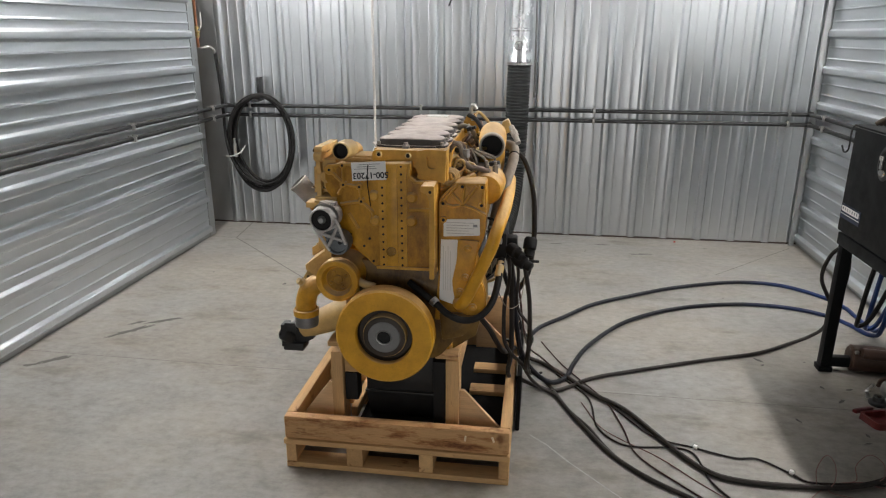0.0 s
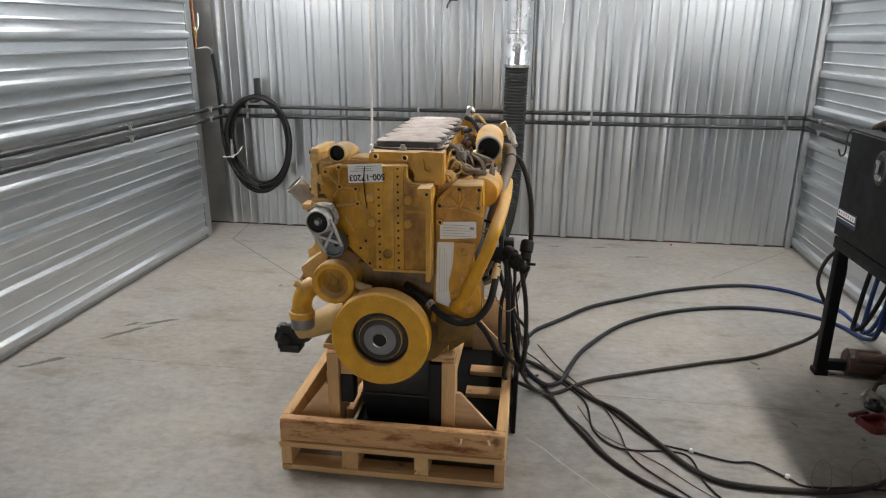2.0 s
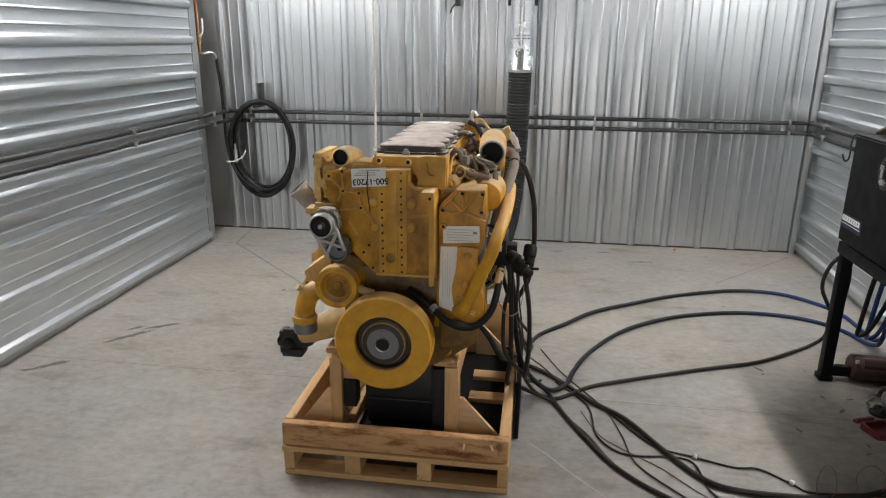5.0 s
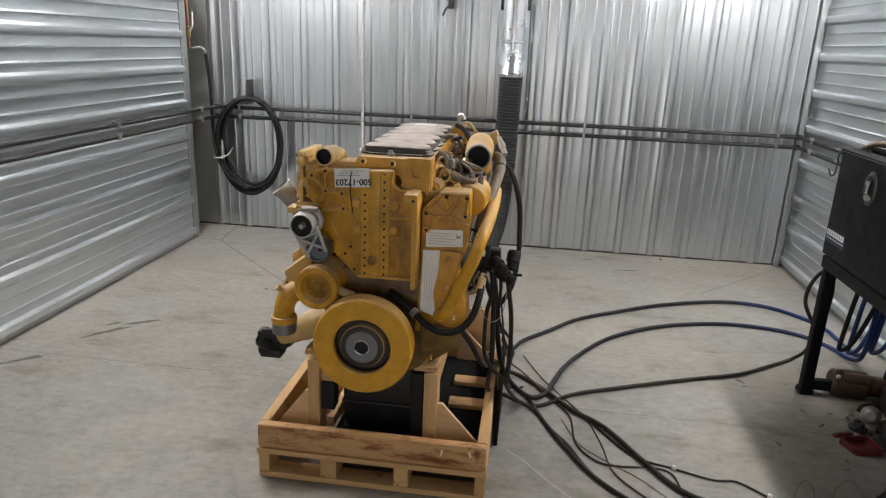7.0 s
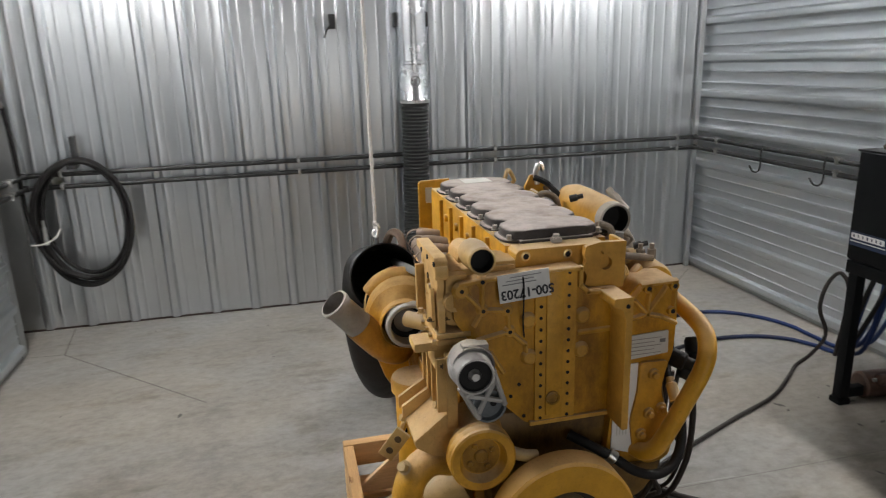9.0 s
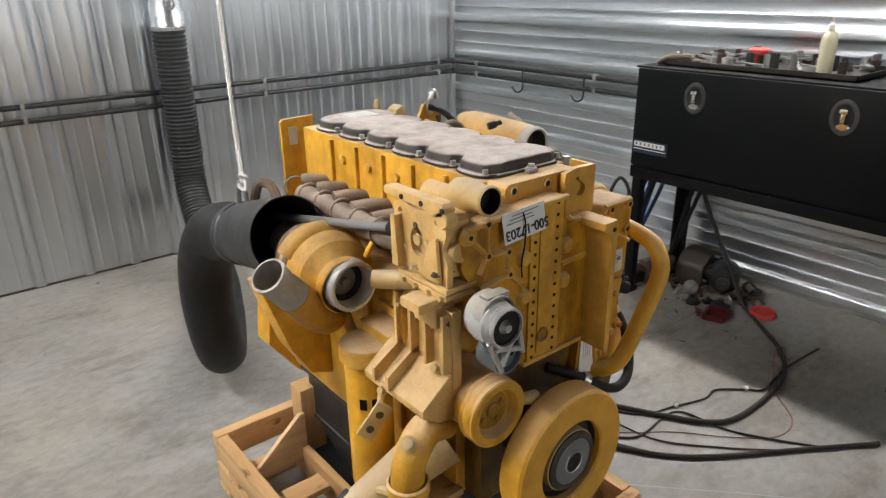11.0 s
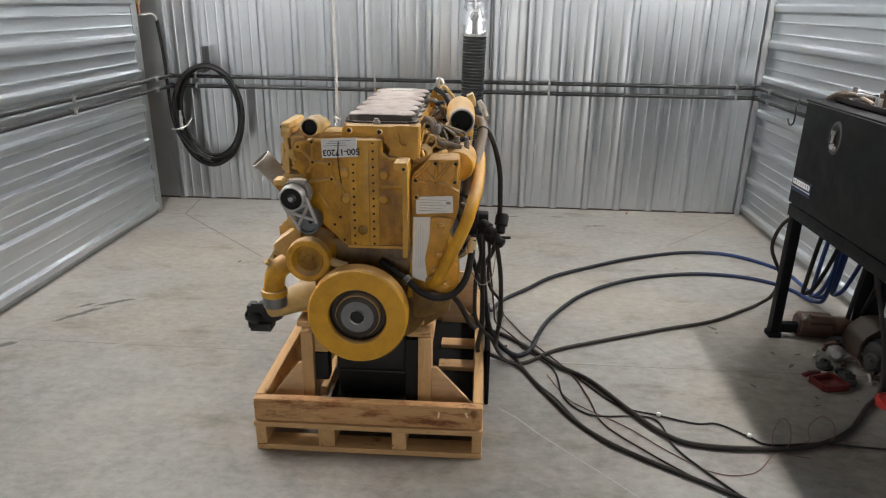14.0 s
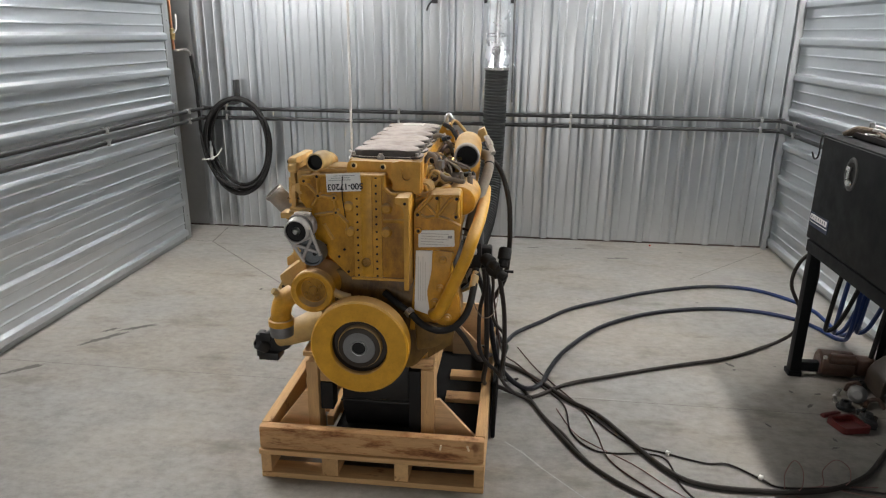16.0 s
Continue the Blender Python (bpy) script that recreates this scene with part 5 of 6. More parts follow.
for y, z, x in ((2.645, 1.0, -0.462), (2.60, 0.975, -0.475), (2.70, 0.95, -0.50), (2.72, 0.885, -0.545)):
    b2 = B()
    bolt(b2, (x, y, z), (-1, -0.2, 0.4), 0.010, 0.014)
    E("bolt", b2, M_yel_dust)

rnd = random.Random(4)
for k in range(22):
    if k < 8:
        p, a = (-0.470 - 0.002 * (k % 2), 2.565 + 0.024 * k, 1.10 - 0.012 * (k % 3)), (-1, 0, 0)
    elif k < 14:
        p, a = (-0.505 + 0.013 * (k - 8), 2.575 + 0.03 * (k % 3), 1.217), (0, 0, 1)
    else:
        p, a = (-0.47 + 0.01 * (k % 2), 2.58 + 0.02 * (k - 14), 1.305 - 0.03 * (k % 3)), (-1, 0, 0)
    b2 = B()
    bolt(b2, p, a, rnd.uniform(0.005, 0.008), rnd.uniform(0.006, 0.014))
    E("bolt", b2, M_yel_dust if k % 3 else M_grime)
E("bracket_web", prism(B(), [(2.565, 1.20), (2.63, 1.20), (2.60, 1.285), (2.575, 1.30)], "x", -0.492, -0.482, 0.003), M_yel_tan)
E("bracket_web", prism(B(), [(2.70, 1.20), (2.725, 1.20), (2.725, 1.32), (2.71, 1.32)], "x", -0.500, -0.472, 0.003), M_yel_tan)

# inlet elbow of the water pump
bm = tube(B(), [(-0.44, 2.62, 0.80), (-0.50, 2.61, 0.815), (-0.545, 2.60, 0.79), (-0.565, 2.60, 0.74), (-0.568, 2.60, 0.69)], 0.041, 20, 6)
lathe(bm, [(0.046, 0.0), (0.052, 0.004), (0.052, 0.028), (0.046, 0.032)], (-0.568, 2.60, 0.675), (0, 0, 1), 28)
el = E("coolant_elbow", bm, label="dusty yellow coolant elbow")
b2 = B()
bolt(b2, (-0.572, 2.585, 0.822), (-0.55, -0.6, 0.6), 0.013, 0.022)
E("bolt", b2, M_yel_dust, parent=el)
E("hose_end", lathe(B(), [(0.047, 0.0), (0.049, 0.02), (0.047, 0.045)], (-0.568, 2.60, 0.632), (0, 0, 1), 28), M_grey, parent=el)

# lower support arm with a black clamp
bm = cyl(B(), (-0.38, 2.70, 0.675), (-0.635, 2.755, 0.545), 0.072, 0.046, 28)
tube(bm, [(-0.585, 2.73, 0.60), (-0.578, 2.68, 0.625), (-0.570, 2.63, 0.635)], 0.012, 8)
E("oil_cooler_outlet", bm, M_yel_dust, "tan dust-covered outlet casting")
bm = box(B(), -0.04, 0.05, -0.035, 0.035, -0.05, 0.05, 0.010, Matrix.Translation((-0.650, 2.755, 0.530)) @ pose(0, 0, 0, 0, -28, 0))
box(bm, -0.728, -0.698, 2.70, 2.76, 0.470, 0.575, 0.006)
box(bm, -0.72, -0.63, 2.70, 2.78, 0.455, 0.490, 0.006)
lathe(bm, [(0.030, 0.0), (0.034, 0.01), (0.030, 0.05), (0.020, 0.06)], (-0.690, 2.735, 0.50), (-0.6, -0.4, 0.6), 16)
box(bm, -0.71, -0.66, 2.70, 2.715, 0.545, 0.585, 0.004)
E("black_clamp", bm, M_blackmetal, "black iron hose clamp")

# oil filter
bm = lathe(B(), [(0.0, 0.0), (0.044, 0.0), (0.058, 0.010), (0.062, 0.03), (0.062, 0.40), (0.059, 0.415), (0.064, 0.42), (0.064, 0.44), (0.0, 0.44)], (-0.480, 2.89, 0.46), (0, 0, 1), 36)
fil = E("oil_filter", bm, M_yel_clean, "yellow spin-on oil filter")
for k in range(2):
    a0 = math.radians(215 + k * 30)
    bm = B()
    for j in range(4):
        a = a0 + math.radians(j * 4.5)
        box(bm, -0.0022, 0.0022, -0.001, 0.001, -0.016, 0.016, 0, Matrix.Translation((-0.480 + 0.0628 * math.cos(a), 2.89 + 0.0628 * math.sin(a), 0.765)) @ pose(0, 0, 0, 0, 0, math.degrees(a) + 90))
    E("printed_mark", bm, M_blackpaint, parent=fil)
bm = lathe(B(), [(0.066, -0.03), (0.074, -0.02), (0.0745, 0.012), (0.070, 0.022), (0.064, 0.025), (0.030, 0.027), (0.0, 0.027)], (-0.480, 2.89, 0.902), (0, 0, 1), 30)
box(bm, -0.46, -0.36, 2.82, 2.96, 0.910, 0.955, 0.012)
E("filter_head", bm, M_yel_pale, "dusty round filter head casting")
mp = Matrix.Translation((-0.578, 2.715, 0.814)) @ pose(0, 0, 0, 0, 35, -25)
pl = E("drilled_plate", box(B(), -0.022, 0.022, -0.005, 0.005, -0.050, 0.050, 0.003, mp), M_yel_dust, "drilled steel plate")
for z in (-0.022, 0.022):
    b2 = cyl(B(), (0, -0.0065, z), (0, -0.004, z), 0.010, seg=14)
    bmesh.ops.transform(b2, matrix=mp, verts=b2.verts)
    E("bolt_hole", b2, M_grime, parent=pl)
E("plate_stay", tube(B(), [(-0.555, 2.72, 0.85), (-0.52, 2.75, 0.90), (-0.49, 2.77, 0.93)], 0.010, 8), M_yel)

# turbocharger
tcx = Vector((-0.485, 3.03, 1.065))
bm = lathe(B(), [(0.070, -0.092), (0.074, -0.088), (0.076, -0.062), (0.084, -0.052), (0.096, -0.040), (0.108, -0.028), (0.113, -0.005), (0.116, 0.03), (0.110, 0.06), (0.095, 0.075), (0.06, 0.08), (0.0, 0.08)], tcx, (0.12, 1, 0.02), 44)
turbo = E("turbocharger", bm, M_turbo, "dusty yellow turbocharger with a bare inlet ring")
E("inlet_ring", lathe(B(), [(0.052, -0.055), (0.055, -0.104), (0.058, -0.109), (0.065, -0.109), (0.069, -0.104), (0.070, -0.070)], tcx, (0.0, 1, -0.02), 40), M_alu, "bare aluminium inlet ring", parent=turbo)
E("inlet_bore", lathe(B(), [(0.0, -0.02), (0.03, -0.045), (0.0523, -0.06), (0.0560, -0.097)], tcx, (0.0, 1, -0.02), 36), M_hole, parent=turbo)
E("wheel_hub", lathe(B(), [(0.0, -0.070), (0.008, -0.066), (0.014, -0.056), (0.034, -0.054), (0.042, -0.048), (0.044, -0.040)], tcx, (0.0, 1, -0.02), 20), M_grey, "grey compressor wheel hub", parent=turbo)
vol = []
for k in range(13):
    a = math.radians(-150 + k * 25)
    vol.append(tcx + Vector((0.098 * math.cos(a), 0.03 + 0.004 * k, 0.098 * math.sin(a))))
E("volute", tube(B(), vol, 0.036, 16, 4), M_turbo, parent=turbo)
out_a, out_b = Vector((-0.56, 3.00, 0.985)), Vector((-0.700, 2.955, 1.152))
E("outlet_neck", tube(B(), [tcx + Vector((-0.0, 0.03, -0.115)), Vector((-0.515, 3.02, 0.955)), out_a, out_a.lerp(out_b, 0.5)], 0.046, 20, 5), M_turbo, parent=turbo)
E("outlet_pipe", lathe(B(), [(0.045, 0.0), (0.043, 0.02), (0.042, 0.10), (0.046, 0.108), (0.046, 0.122), (0.040, 0.124), (0.039, 0.02)], out_a.lerp(out_b, 0.45), out_b - out_a, 36), M_castgrey, "dusty bare aluminium outlet pipe", parent=turbo)
E("turbine_housing", lathe(B(), [(0.06, 0.0), (0.092, 0.02), (0.098, 0.05), (0.090, 0.09), (0.066, 0.12), (0.060, 0.20), (0.055, 0.20), (0.05, 0.12)], tcx + Vector((0.012, 0.10, 0)), (0.06, 1, 0.05), 36), M_rust, "rusty brown turbine housing", parent=turbo)
E("clamp_ring", lathe(B(), [(0.118, 0.0), (0.124, 0.006), (0.118, 0.012)], tcx + Vector((0.012, 0.085, 0)), (0.1, 1, 0.02), 36), M_yel_dust, parent=turbo)
E("turbo_leg", prism(B(), [(-0.60, 0.98), (-0.36, 1.0), (-0.37, 0.60), (-0.455, 0.63), (-0.52, 0.74)], "y", 3.27, 3.36, 0.012), M_yel)
bm = tube(B(), [(-0.44, 2.93, 1.14), (-0.43, 2.90, 1.19), (-0.40, 2.90, 1.20), (-0.39, 2.93, 1.16)], 0.008, 8)
E("oil_line", bm, M_yel)
E("oil_line", tube(B(), [(-0.455, 3.05, 0.96), (-0.46, 3.0, 0.90), (-0.44, 2.96, 0.86)], 0.018, 10), M_yel)

# exhaust manifold along the head
bm = tube(B(), [(-0.425, 2.72, 1.220), (-0.418, 2.85, 1.212), (-0.388, 3.05, 1.19), (-0.360, 3.25, 1.18), (-0.35, 3.42, 1.175)], 0.032, 18, 6)
for k in range(6):
    y = 2.83 + k * 0.115
    x = -0.412 + 0.012 * k
    tube(bm, [(-0.27, y, 1.20), (-0.33, y, 1.215), (x, y + 0.01, 1.215)], 0.026, 12, 3)
    lathe(bm, [(0.034, -0.002), (0.037, 0.0), (0.037, 0.010), (0.034, 0.012)], (x - 0.004, y + 0.055, 1.213 - 0.005 * k), (0.15, 1, 0), 20)
E("exhaust_manifold", bm, M_manifold, "rusty brown exhaust manifold")
E("bleed_pipe", tube(B(), [(-0.40, 2.80, 1.27), (-0.40, 2.79, 1.295), (-0.388, 2.765, 1.325), (-0.372, 2.735, 1.348)], 0.011, 10), M_yel)
E("clip_wire", tube(B(), [(-0.45, 2.62, 1.27), (-0.44, 2.60, 1.285), (-0.42, 2.60, 1.27), (-0.40, 2.60, 1.265), (-0.385, 2.60, 1.28)], 0.003, 6), M_steel)

# rear lifting plate
bm = prism(B(), [(-0.305, 1.10), (-0.305, 1.362), (-0.295, 1.372), (-0.18, 1.375), (-0.18, 1.10)], "y", 3.632, 3.646, 0.003)
rl = E("rear_lifting_plate", bm, label="tall yellow lifting plate with a square eye")
E("eye", box(B(), -0.278, -0.248, 3.629, 3.634, 1.285, 1.345, 0.006), M_silverlabel, parent=rl)
E("flywheel_housing", prism(B(), [(-0.42, 0.95), (-0.30, 1.10), (-0.10, 1.10), (0.02, 0.95), (0.06, 0.60), (-0.05, 0.45), (-0.35, 0.45), (-0.46, 0.60)], "y", 3.58, 3.68, 0.01))
E("rear_lift_eye", prism(B(), [(0.0, 1.34), (0.07, 1.34), (0.075, 1.39), (0.05, 1.43), (0.02, 1.43), (0.0, 1.39)], "y", 3.27, 3.285, 0.003))

# inlet pipe on the right-hand side
ic = Vector((0.158, 2.91, 1.338))
bm = lathe(B(), [(0.044, 0.0), (0.049, -0.004), (0.053, 0.0), (0.054, 0.015), (0.053, 0.035)], ic, (-0.05, 1, 0.03), 36)
inl = E("air_inlet_rim", bm, M_castgrey, "bare dusty inlet rim")
E("bore", lathe(B(), [(0.0, 0.06), (0.043, 0.05), (0.0442, 0.001)], ic, (-0.05, 1, 0.03), 30), M_hole, parent=inl)
bm = lathe(B(), [(0.053, 0.030), (0.055, 0.035), (0.058, 0.10), (0.060, 0.20), (0.059, 0.27), (0.050, 0.31), (0.0, 0.32)], ic, (-0.05, 1, 0.03), 36)
tube(bm, [(0.15, 3.05, 1.33), (0.15, 3.05, 1.25), (0.13, 3.05, 1.15)], 0.055, 18, 4)
E("inlet_pipe", bm, M_yel_pale, "dusty yellow air inlet pipe")
bm = box(B(), 0.0, 0.12, 2.90, 3.50, 1.06, 1.22, 0.03)
E("inlet_manifold", bm, M_yel)
# fuel and wiring side
bm = prism(B(), [(0.03, 1.12), (0.05, 1.225), (0.11, 1.245), (0.17, 1.22), (0.165, 1.10)], "y", 2.665, 2.80, 0.014)
lathe(bm, [(0.0, -0.012), (0.040, -0.012), (0.056, -0.004), (0.062, 0.010), (0.062, 0.15), (0.050, 0.165), (0.0, 0.17)], (0.155, 2.672, 1.208), (0.05, 1, 0.03), 32)
tube(bm, [(0.02, 2.64, 1.195), (0.05, 2.65, 1.225), (0.085, 2.66, 1.25), (0.11, 2.68, 1.26)], 0.014, 10, 4)
pump = E("fuel_pump", bm, M_yel, "dusty yellow domed pump body")
for px, pz in ((0.150, 1.285), (0.185, 1.283)):
    bm = cyl(B(), (px, 2.74, pz - 0.03), (px, 2.74, pz + 0.008), 0.012, seg=6)
    cyl(bm, (px, 2.74, pz + 0.008), (px, 2.74, pz + 0.024), 0.007, seg=10)
    E("union", bm, M_duststeel, parent=pump)
E("pump_head", box(B(), 0.085, 0.195, 2.79, 2.98, 1.18, 1.262, 0.014), M_duststeel, "dust-caked pump head", parent=pump)
for k in range(3):
    E("fuel_pipe", tube(B(), [(0.10 + 0.035 * k, 2.84 + 0.02 * k, 1.26), (0.10 + 0.035 * k, 2.84, 1.29 + 0.008 * k), (0.075, 2.90 + 0.03 * k, 1.315), (0.03, 2.96 + 0.05 * k, 1.325)], 0.0055, 8), M_duststeel, parent=pump)
E("rear_bracket", prism(B(), [(0.15, 1.28), (0.21, 1.30), (0.205, 1.33), (0.19, 1.365), (0.16, 1.35)], "y", 3.62, 3.68, 0.006), M_yel_dust)
bm = B()
random.seed(11)
for k in range(7):
    y = 2.68 + 0.10 * k
    tube(bm, [(0.0, y, 1.30), (0.03, y + 0.02, 1.325 + 0.015 * random.random()), (0.05, y + 0.05, 1.30), (0.045, y + 0.07, 1.25)], 0.008, 8, 4)
E("injector_leads", bm, M_yel_dust, "tan dusty injector leads")
for k in range(15):
    y = 2.70 + 0.06 * k
    z = 1.30 + (random.uniform(-0.02, 0.07) if y > 3.12 else random.uniform(-0.03, 0.0))
    bm = tube(B(), [(0.015 + random.uniform(-.01, .02), y, z - 0.03), (0.05 + random.uniform(-.02, .03), y + 0.03, z + random.uniform(0, 0.05)), (0.05 + random.uniform(-.03, .05), y + 0.09, z + random.uniform(-.02, .04)), (0.09, y + 0.14, z - 0.03)], random.uniform(0.007, 0.013), 8, 4)
    E("wiring_lead", bm, (M_oilybrown, M_rust, M_yel_dust)[k % 3], "dusty brown wiring lead")
for k in range(8):
    y = 2.72 + 0.08 * k
    m4 = Matrix.Translation((0.055 + random.uniform(-0.02, 0.03), y, (1.330 if y > 3.1 else 1.292) + random.uniform(0, 0.05))) @ pose(0, 0, 0, random.uniform(0, 90), random.uniform(0, 90), random.uniform(0, 90))
    E("connector", box(B(), -0.016, 0.016, -0.011, 0.011, -0.010, 0.010, 0.003, m4), (M_grey, M_rust, M_yel_dust)[k % 3])
bm = B()
for k in range(3):
    r = 0.022 + 0.006 * k
    tube(bm, [(0.02 + r * math.cos(a), 2.63 + 0.004 * k, 1.262 + r * 0.9 * math.sin(a)) for a in [j * math.pi / 5 for j in range(10)]], 0.006, 6, 3, closed=True)
E("coiled_lead", bm, M_yel_dust)
for r, m, pts in ((0.010, M_duststeel, [(0.019, 2.74, 1.376), (0.048, 2.73, 1.364), (0.060, 2.72, 1.318), (0.086, 2.71, 1.290), (0.126, 2.71, 1.282), (0.166, 2.70, 1.274)]),
                  (0.009, M_rust, [(-0.002, 2.74, 1.29), (0.003, 2.75, 1.339), (0.022, 2.76, 1.366), (0.046, 2.77, 1.367), (0.061, 2.78, 1.341), (0.066, 2.80, 1.29)]),
                  (0.0055, M_yel_dust, [(0.024, 2.70, 1.274), (0.040, 2.70, 1.314), (0.063, 2.705, 1.312), (0.068, 2.71, 1.285), (0.048, 2.70, 1.269), (0.028, 2.69, 1.285)]),
                  (0.0055, M_yel_dust, [(0.034, 2.72, 1.298), (0.058, 2.715, 1.287), (0.088, 2.72, 1.266), (0.112, 2.725, 1.275), (0.100, 2.73, 1.296), (0.070, 2.73, 1.302)]),
                  (0.0075, M_yel_pale, [(0.018, 2.69, 1.344), (0.012, 2.665, 1.285), (0.024, 2.655, 1.244), (0.006, 2.65, 1.219), (-0.024, 2.65, 1.206)]),
                  (0.011, M_duststeel, [(-0.012, 3.15, 1.33), (-0.010, 3.14, 1.371), (0.015, 3.13, 1.392), (0.056, 3.13, 1.370), (0.073, 3.14, 1.315)]),
                  (0.010, M_black, [(0.024, 3.25, 1.425), (0.060, 3.23, 1.409), (0.089, 3.20, 1.375), (0.117, 3.18, 1.33)])):
    E("engine_hose", tube(B(), pts, r, 10, 5), m, "dusty hose among the fuel lines")
for x, y, z, tilt in ((0.040, 2.78, 1.340, 20), (0.062, 3.00, 1.395, 50), (0.110, 2.95, 1.315, 10), (0.175, 2.80, 1.285, 35)):
    bm = cyl(B(), (x - 0.014, y, z), (x + 0.006, y - 0.01, z + 0.006), 0.011, seg=10)
    cyl(bm, (x + 0.006, y - 0.01, z + 0.006), (x + 0.022, y - 0.018, z + 0.011), 0.0075, seg=6)
    E("lead_plug", bm, M_blackmetal if tilt > 15 else M_brass, "dark sensor plug")
bm = cyl(B(), (0.228, 3.10, 1.395), (0.262, 3.03, 1.335), 0.012, seg=12)
cyl(bm, (0.238, 3.08, 1.378), (0.248, 3.06, 1.360), 0.016, seg=6)
E("hose_fitting", bm, M_castgrey, "dull steel hose fitting")
E("hose_strap", lathe(B(), [(0.0225, -0.005), (0.0245, -0.004), (0.0245, 0.004), (0.0225, 0.005)], (0.245, 3.05, 1.275), (-0.05, 1, 0.27), 18), M_black)
E("lift_hook", tube(B(), [(0.045, 3.27, 1.40), (0.035, 3.26, 1.44), (0.045, 3.255, 1.47), (0.06, 3.26, 1.45)], 0.010, 8), M_steel)
E("vent_pipe", tube(B(), [(0.19, 3.28, 1.29), (0.235, 3.18, 1.295), (0.245, 3.05, 1.275), (0.235, 2.95, 1.235), (0.215, 2.84, 1.18), (0.193, 2.78, 1.10), (0.182, 2.75, 1.02)], 0.022, 14), M_duststeel, "dusty grey-brown breather hose")

# yellow coolant tube bowed out at the front right
bm = tube(B(), [(0.235, 3.0, 1.185), (0.238, 2.85, 1.168), (0.232, 2.64, 1.145), (0.222, 2.53, 1.125), (0.208, 2.487, 1.085), (0.192, 2.478, 1.035), (0.155, 2.488, 0.945), (0.108, 2.503, 0.838), (0.087, 2.518, 0.800), (0.070, 2.545, 0.782), (0.062, 2.59, 0.777)], 0.0235, 18, 6)
E("coolant_tube", bm, M_yel_clean, "bowed yellow coolant tube")

# brackets and lines between tube and block
for k in range(5):
    y0 = 2.66 + 0.055 * k
    E("line", tube(B(), [(0.165, y0, 1.10 - 0.05 * k), (0.20, y0 + 0.02, 1.08 - 0.05 * k), (0.215 - 0.01 * k, y0 + 0.05, 1.02 - 0.045 * k), (0.19, y0 + 0.03, 0.93 - 0.04 * k), (0.15, y0 + 0.04, 0.86 - 0.03 * k)], 0.0055 + 0.0012 * (k % 3), 8), (M_black, M_duststeel, M_black, M_grey, M_yel_dust)[k], "thin line along the block")
    E("clip", box(B(), 0.195, 0.222, y0 + 0.03, y0 + 0.05, 0.985 - 0.03 * k, 1.01 - 0.03 * k, 0.004), (M_steel, M_black, M_white, M_yel_dust, M_black)[k])
E("side_plate", prism(B(), [(2.68, 1.02), (2.78, 1.05), (2.90, 1.0), (2.92, 0.86), (2.80, 0.82), (2.70, 0.88)], "x", 0.165, 0.180, 0.004), M_grime, "oily side bracket")
# harness plugs at the side
for (x, y, z), d in (((0.335, 2.735, 1.005), (-0.1, -0.4, -0.75)), ((0.25, 2.72, 0.965), (0.5, -0.5, -0.2)), ((0.275, 2.70, 0.93), (0.75, -0.3, -0.35))):
    E("harness_plug", lathe(B(), [(0.0, 0.0), (0.022, 0.0), (0.027, 0.01), (0.027, 0.045), (0.020, 0.05), (0.020, 0.075), (0.012, 0.08), (0.0, 0.08)], (x, y, z), d, 14), M_black, "black harness plug")
bm = box(B(), 0.20, 0.28, 2.74, 2.80, 0.92, 1.0, 0.01)
box(bm, 0.18, 0.24, 2.70, 2.90, 0.92, 1.03, 0.012)
E("junction_block", bm, M_black, "black junction block")
E("latch_lever", box(B(), 0.30, 0.37, 2.69, 2.70, 0.915, 0.925, 0.002, ), M_black)
E("control_unit", box(B(), 0.04, 0.12, 2.80, 3.20, 0.70, 1.02, 0.012), M_blackmetal, "black control unit")
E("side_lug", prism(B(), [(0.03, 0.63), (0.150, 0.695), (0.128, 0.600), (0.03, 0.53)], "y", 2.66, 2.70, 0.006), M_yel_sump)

# belt of dark hose across the front
E("front_hose", tube(B(), [(-0.13, 2.575, 0.850), (-0.10, 2.555, 0.836), (-0.06, 2.535, 0.815), (-0.02, 2.525, 0.790), (0.03, 2.505, 0.755), (0.09, 2.500, 0.735), (0.15, 2.515, 0.745), (0.195, 2.55, 0.79), (0.215, 2.60, 0.86), (0.222, 2.68, 0.93)], 0.0135, 12), M_black, "black rubber hose")
E("hose_clamp", lathe(B(), [(0.016, -0.012), (0.0185, -0.010), (0.0185, 0.010), (0.016, 0.012)], (-0.025, 2.528, 0.793), (0.6, -0.35, -0.45), 16), M_steel)
E("hose_ferrule", lathe(B(), [(0.014, 0.0), (0.0165, 0.003), (0.0165, 0.052), (0.013, 0.056), (0.013, 0.072)], (0.214, 2.615, 0.872), (0.10, 0.70, 0.66), 14), M_yel_dust, "tan crimped ferrule")
E("hose_stub", tube(B(), [(-0.335, 2.53, 0.87), (-0.29, 2.50, 0.862), (-0.25, 2.50, 0.852)], 0.016, 12), M_yel_dust)

# ---- cables and hoses on the floor ----
def cable(name, pts, r, mat, label, cat="cable", group="floor cables"):
    return single(name, tube(B(), pts, r, 8, 6), mat, label, cat, group)


def flat(pts, r):
    return [(x, y, r + 0.001) for x, y in pts]


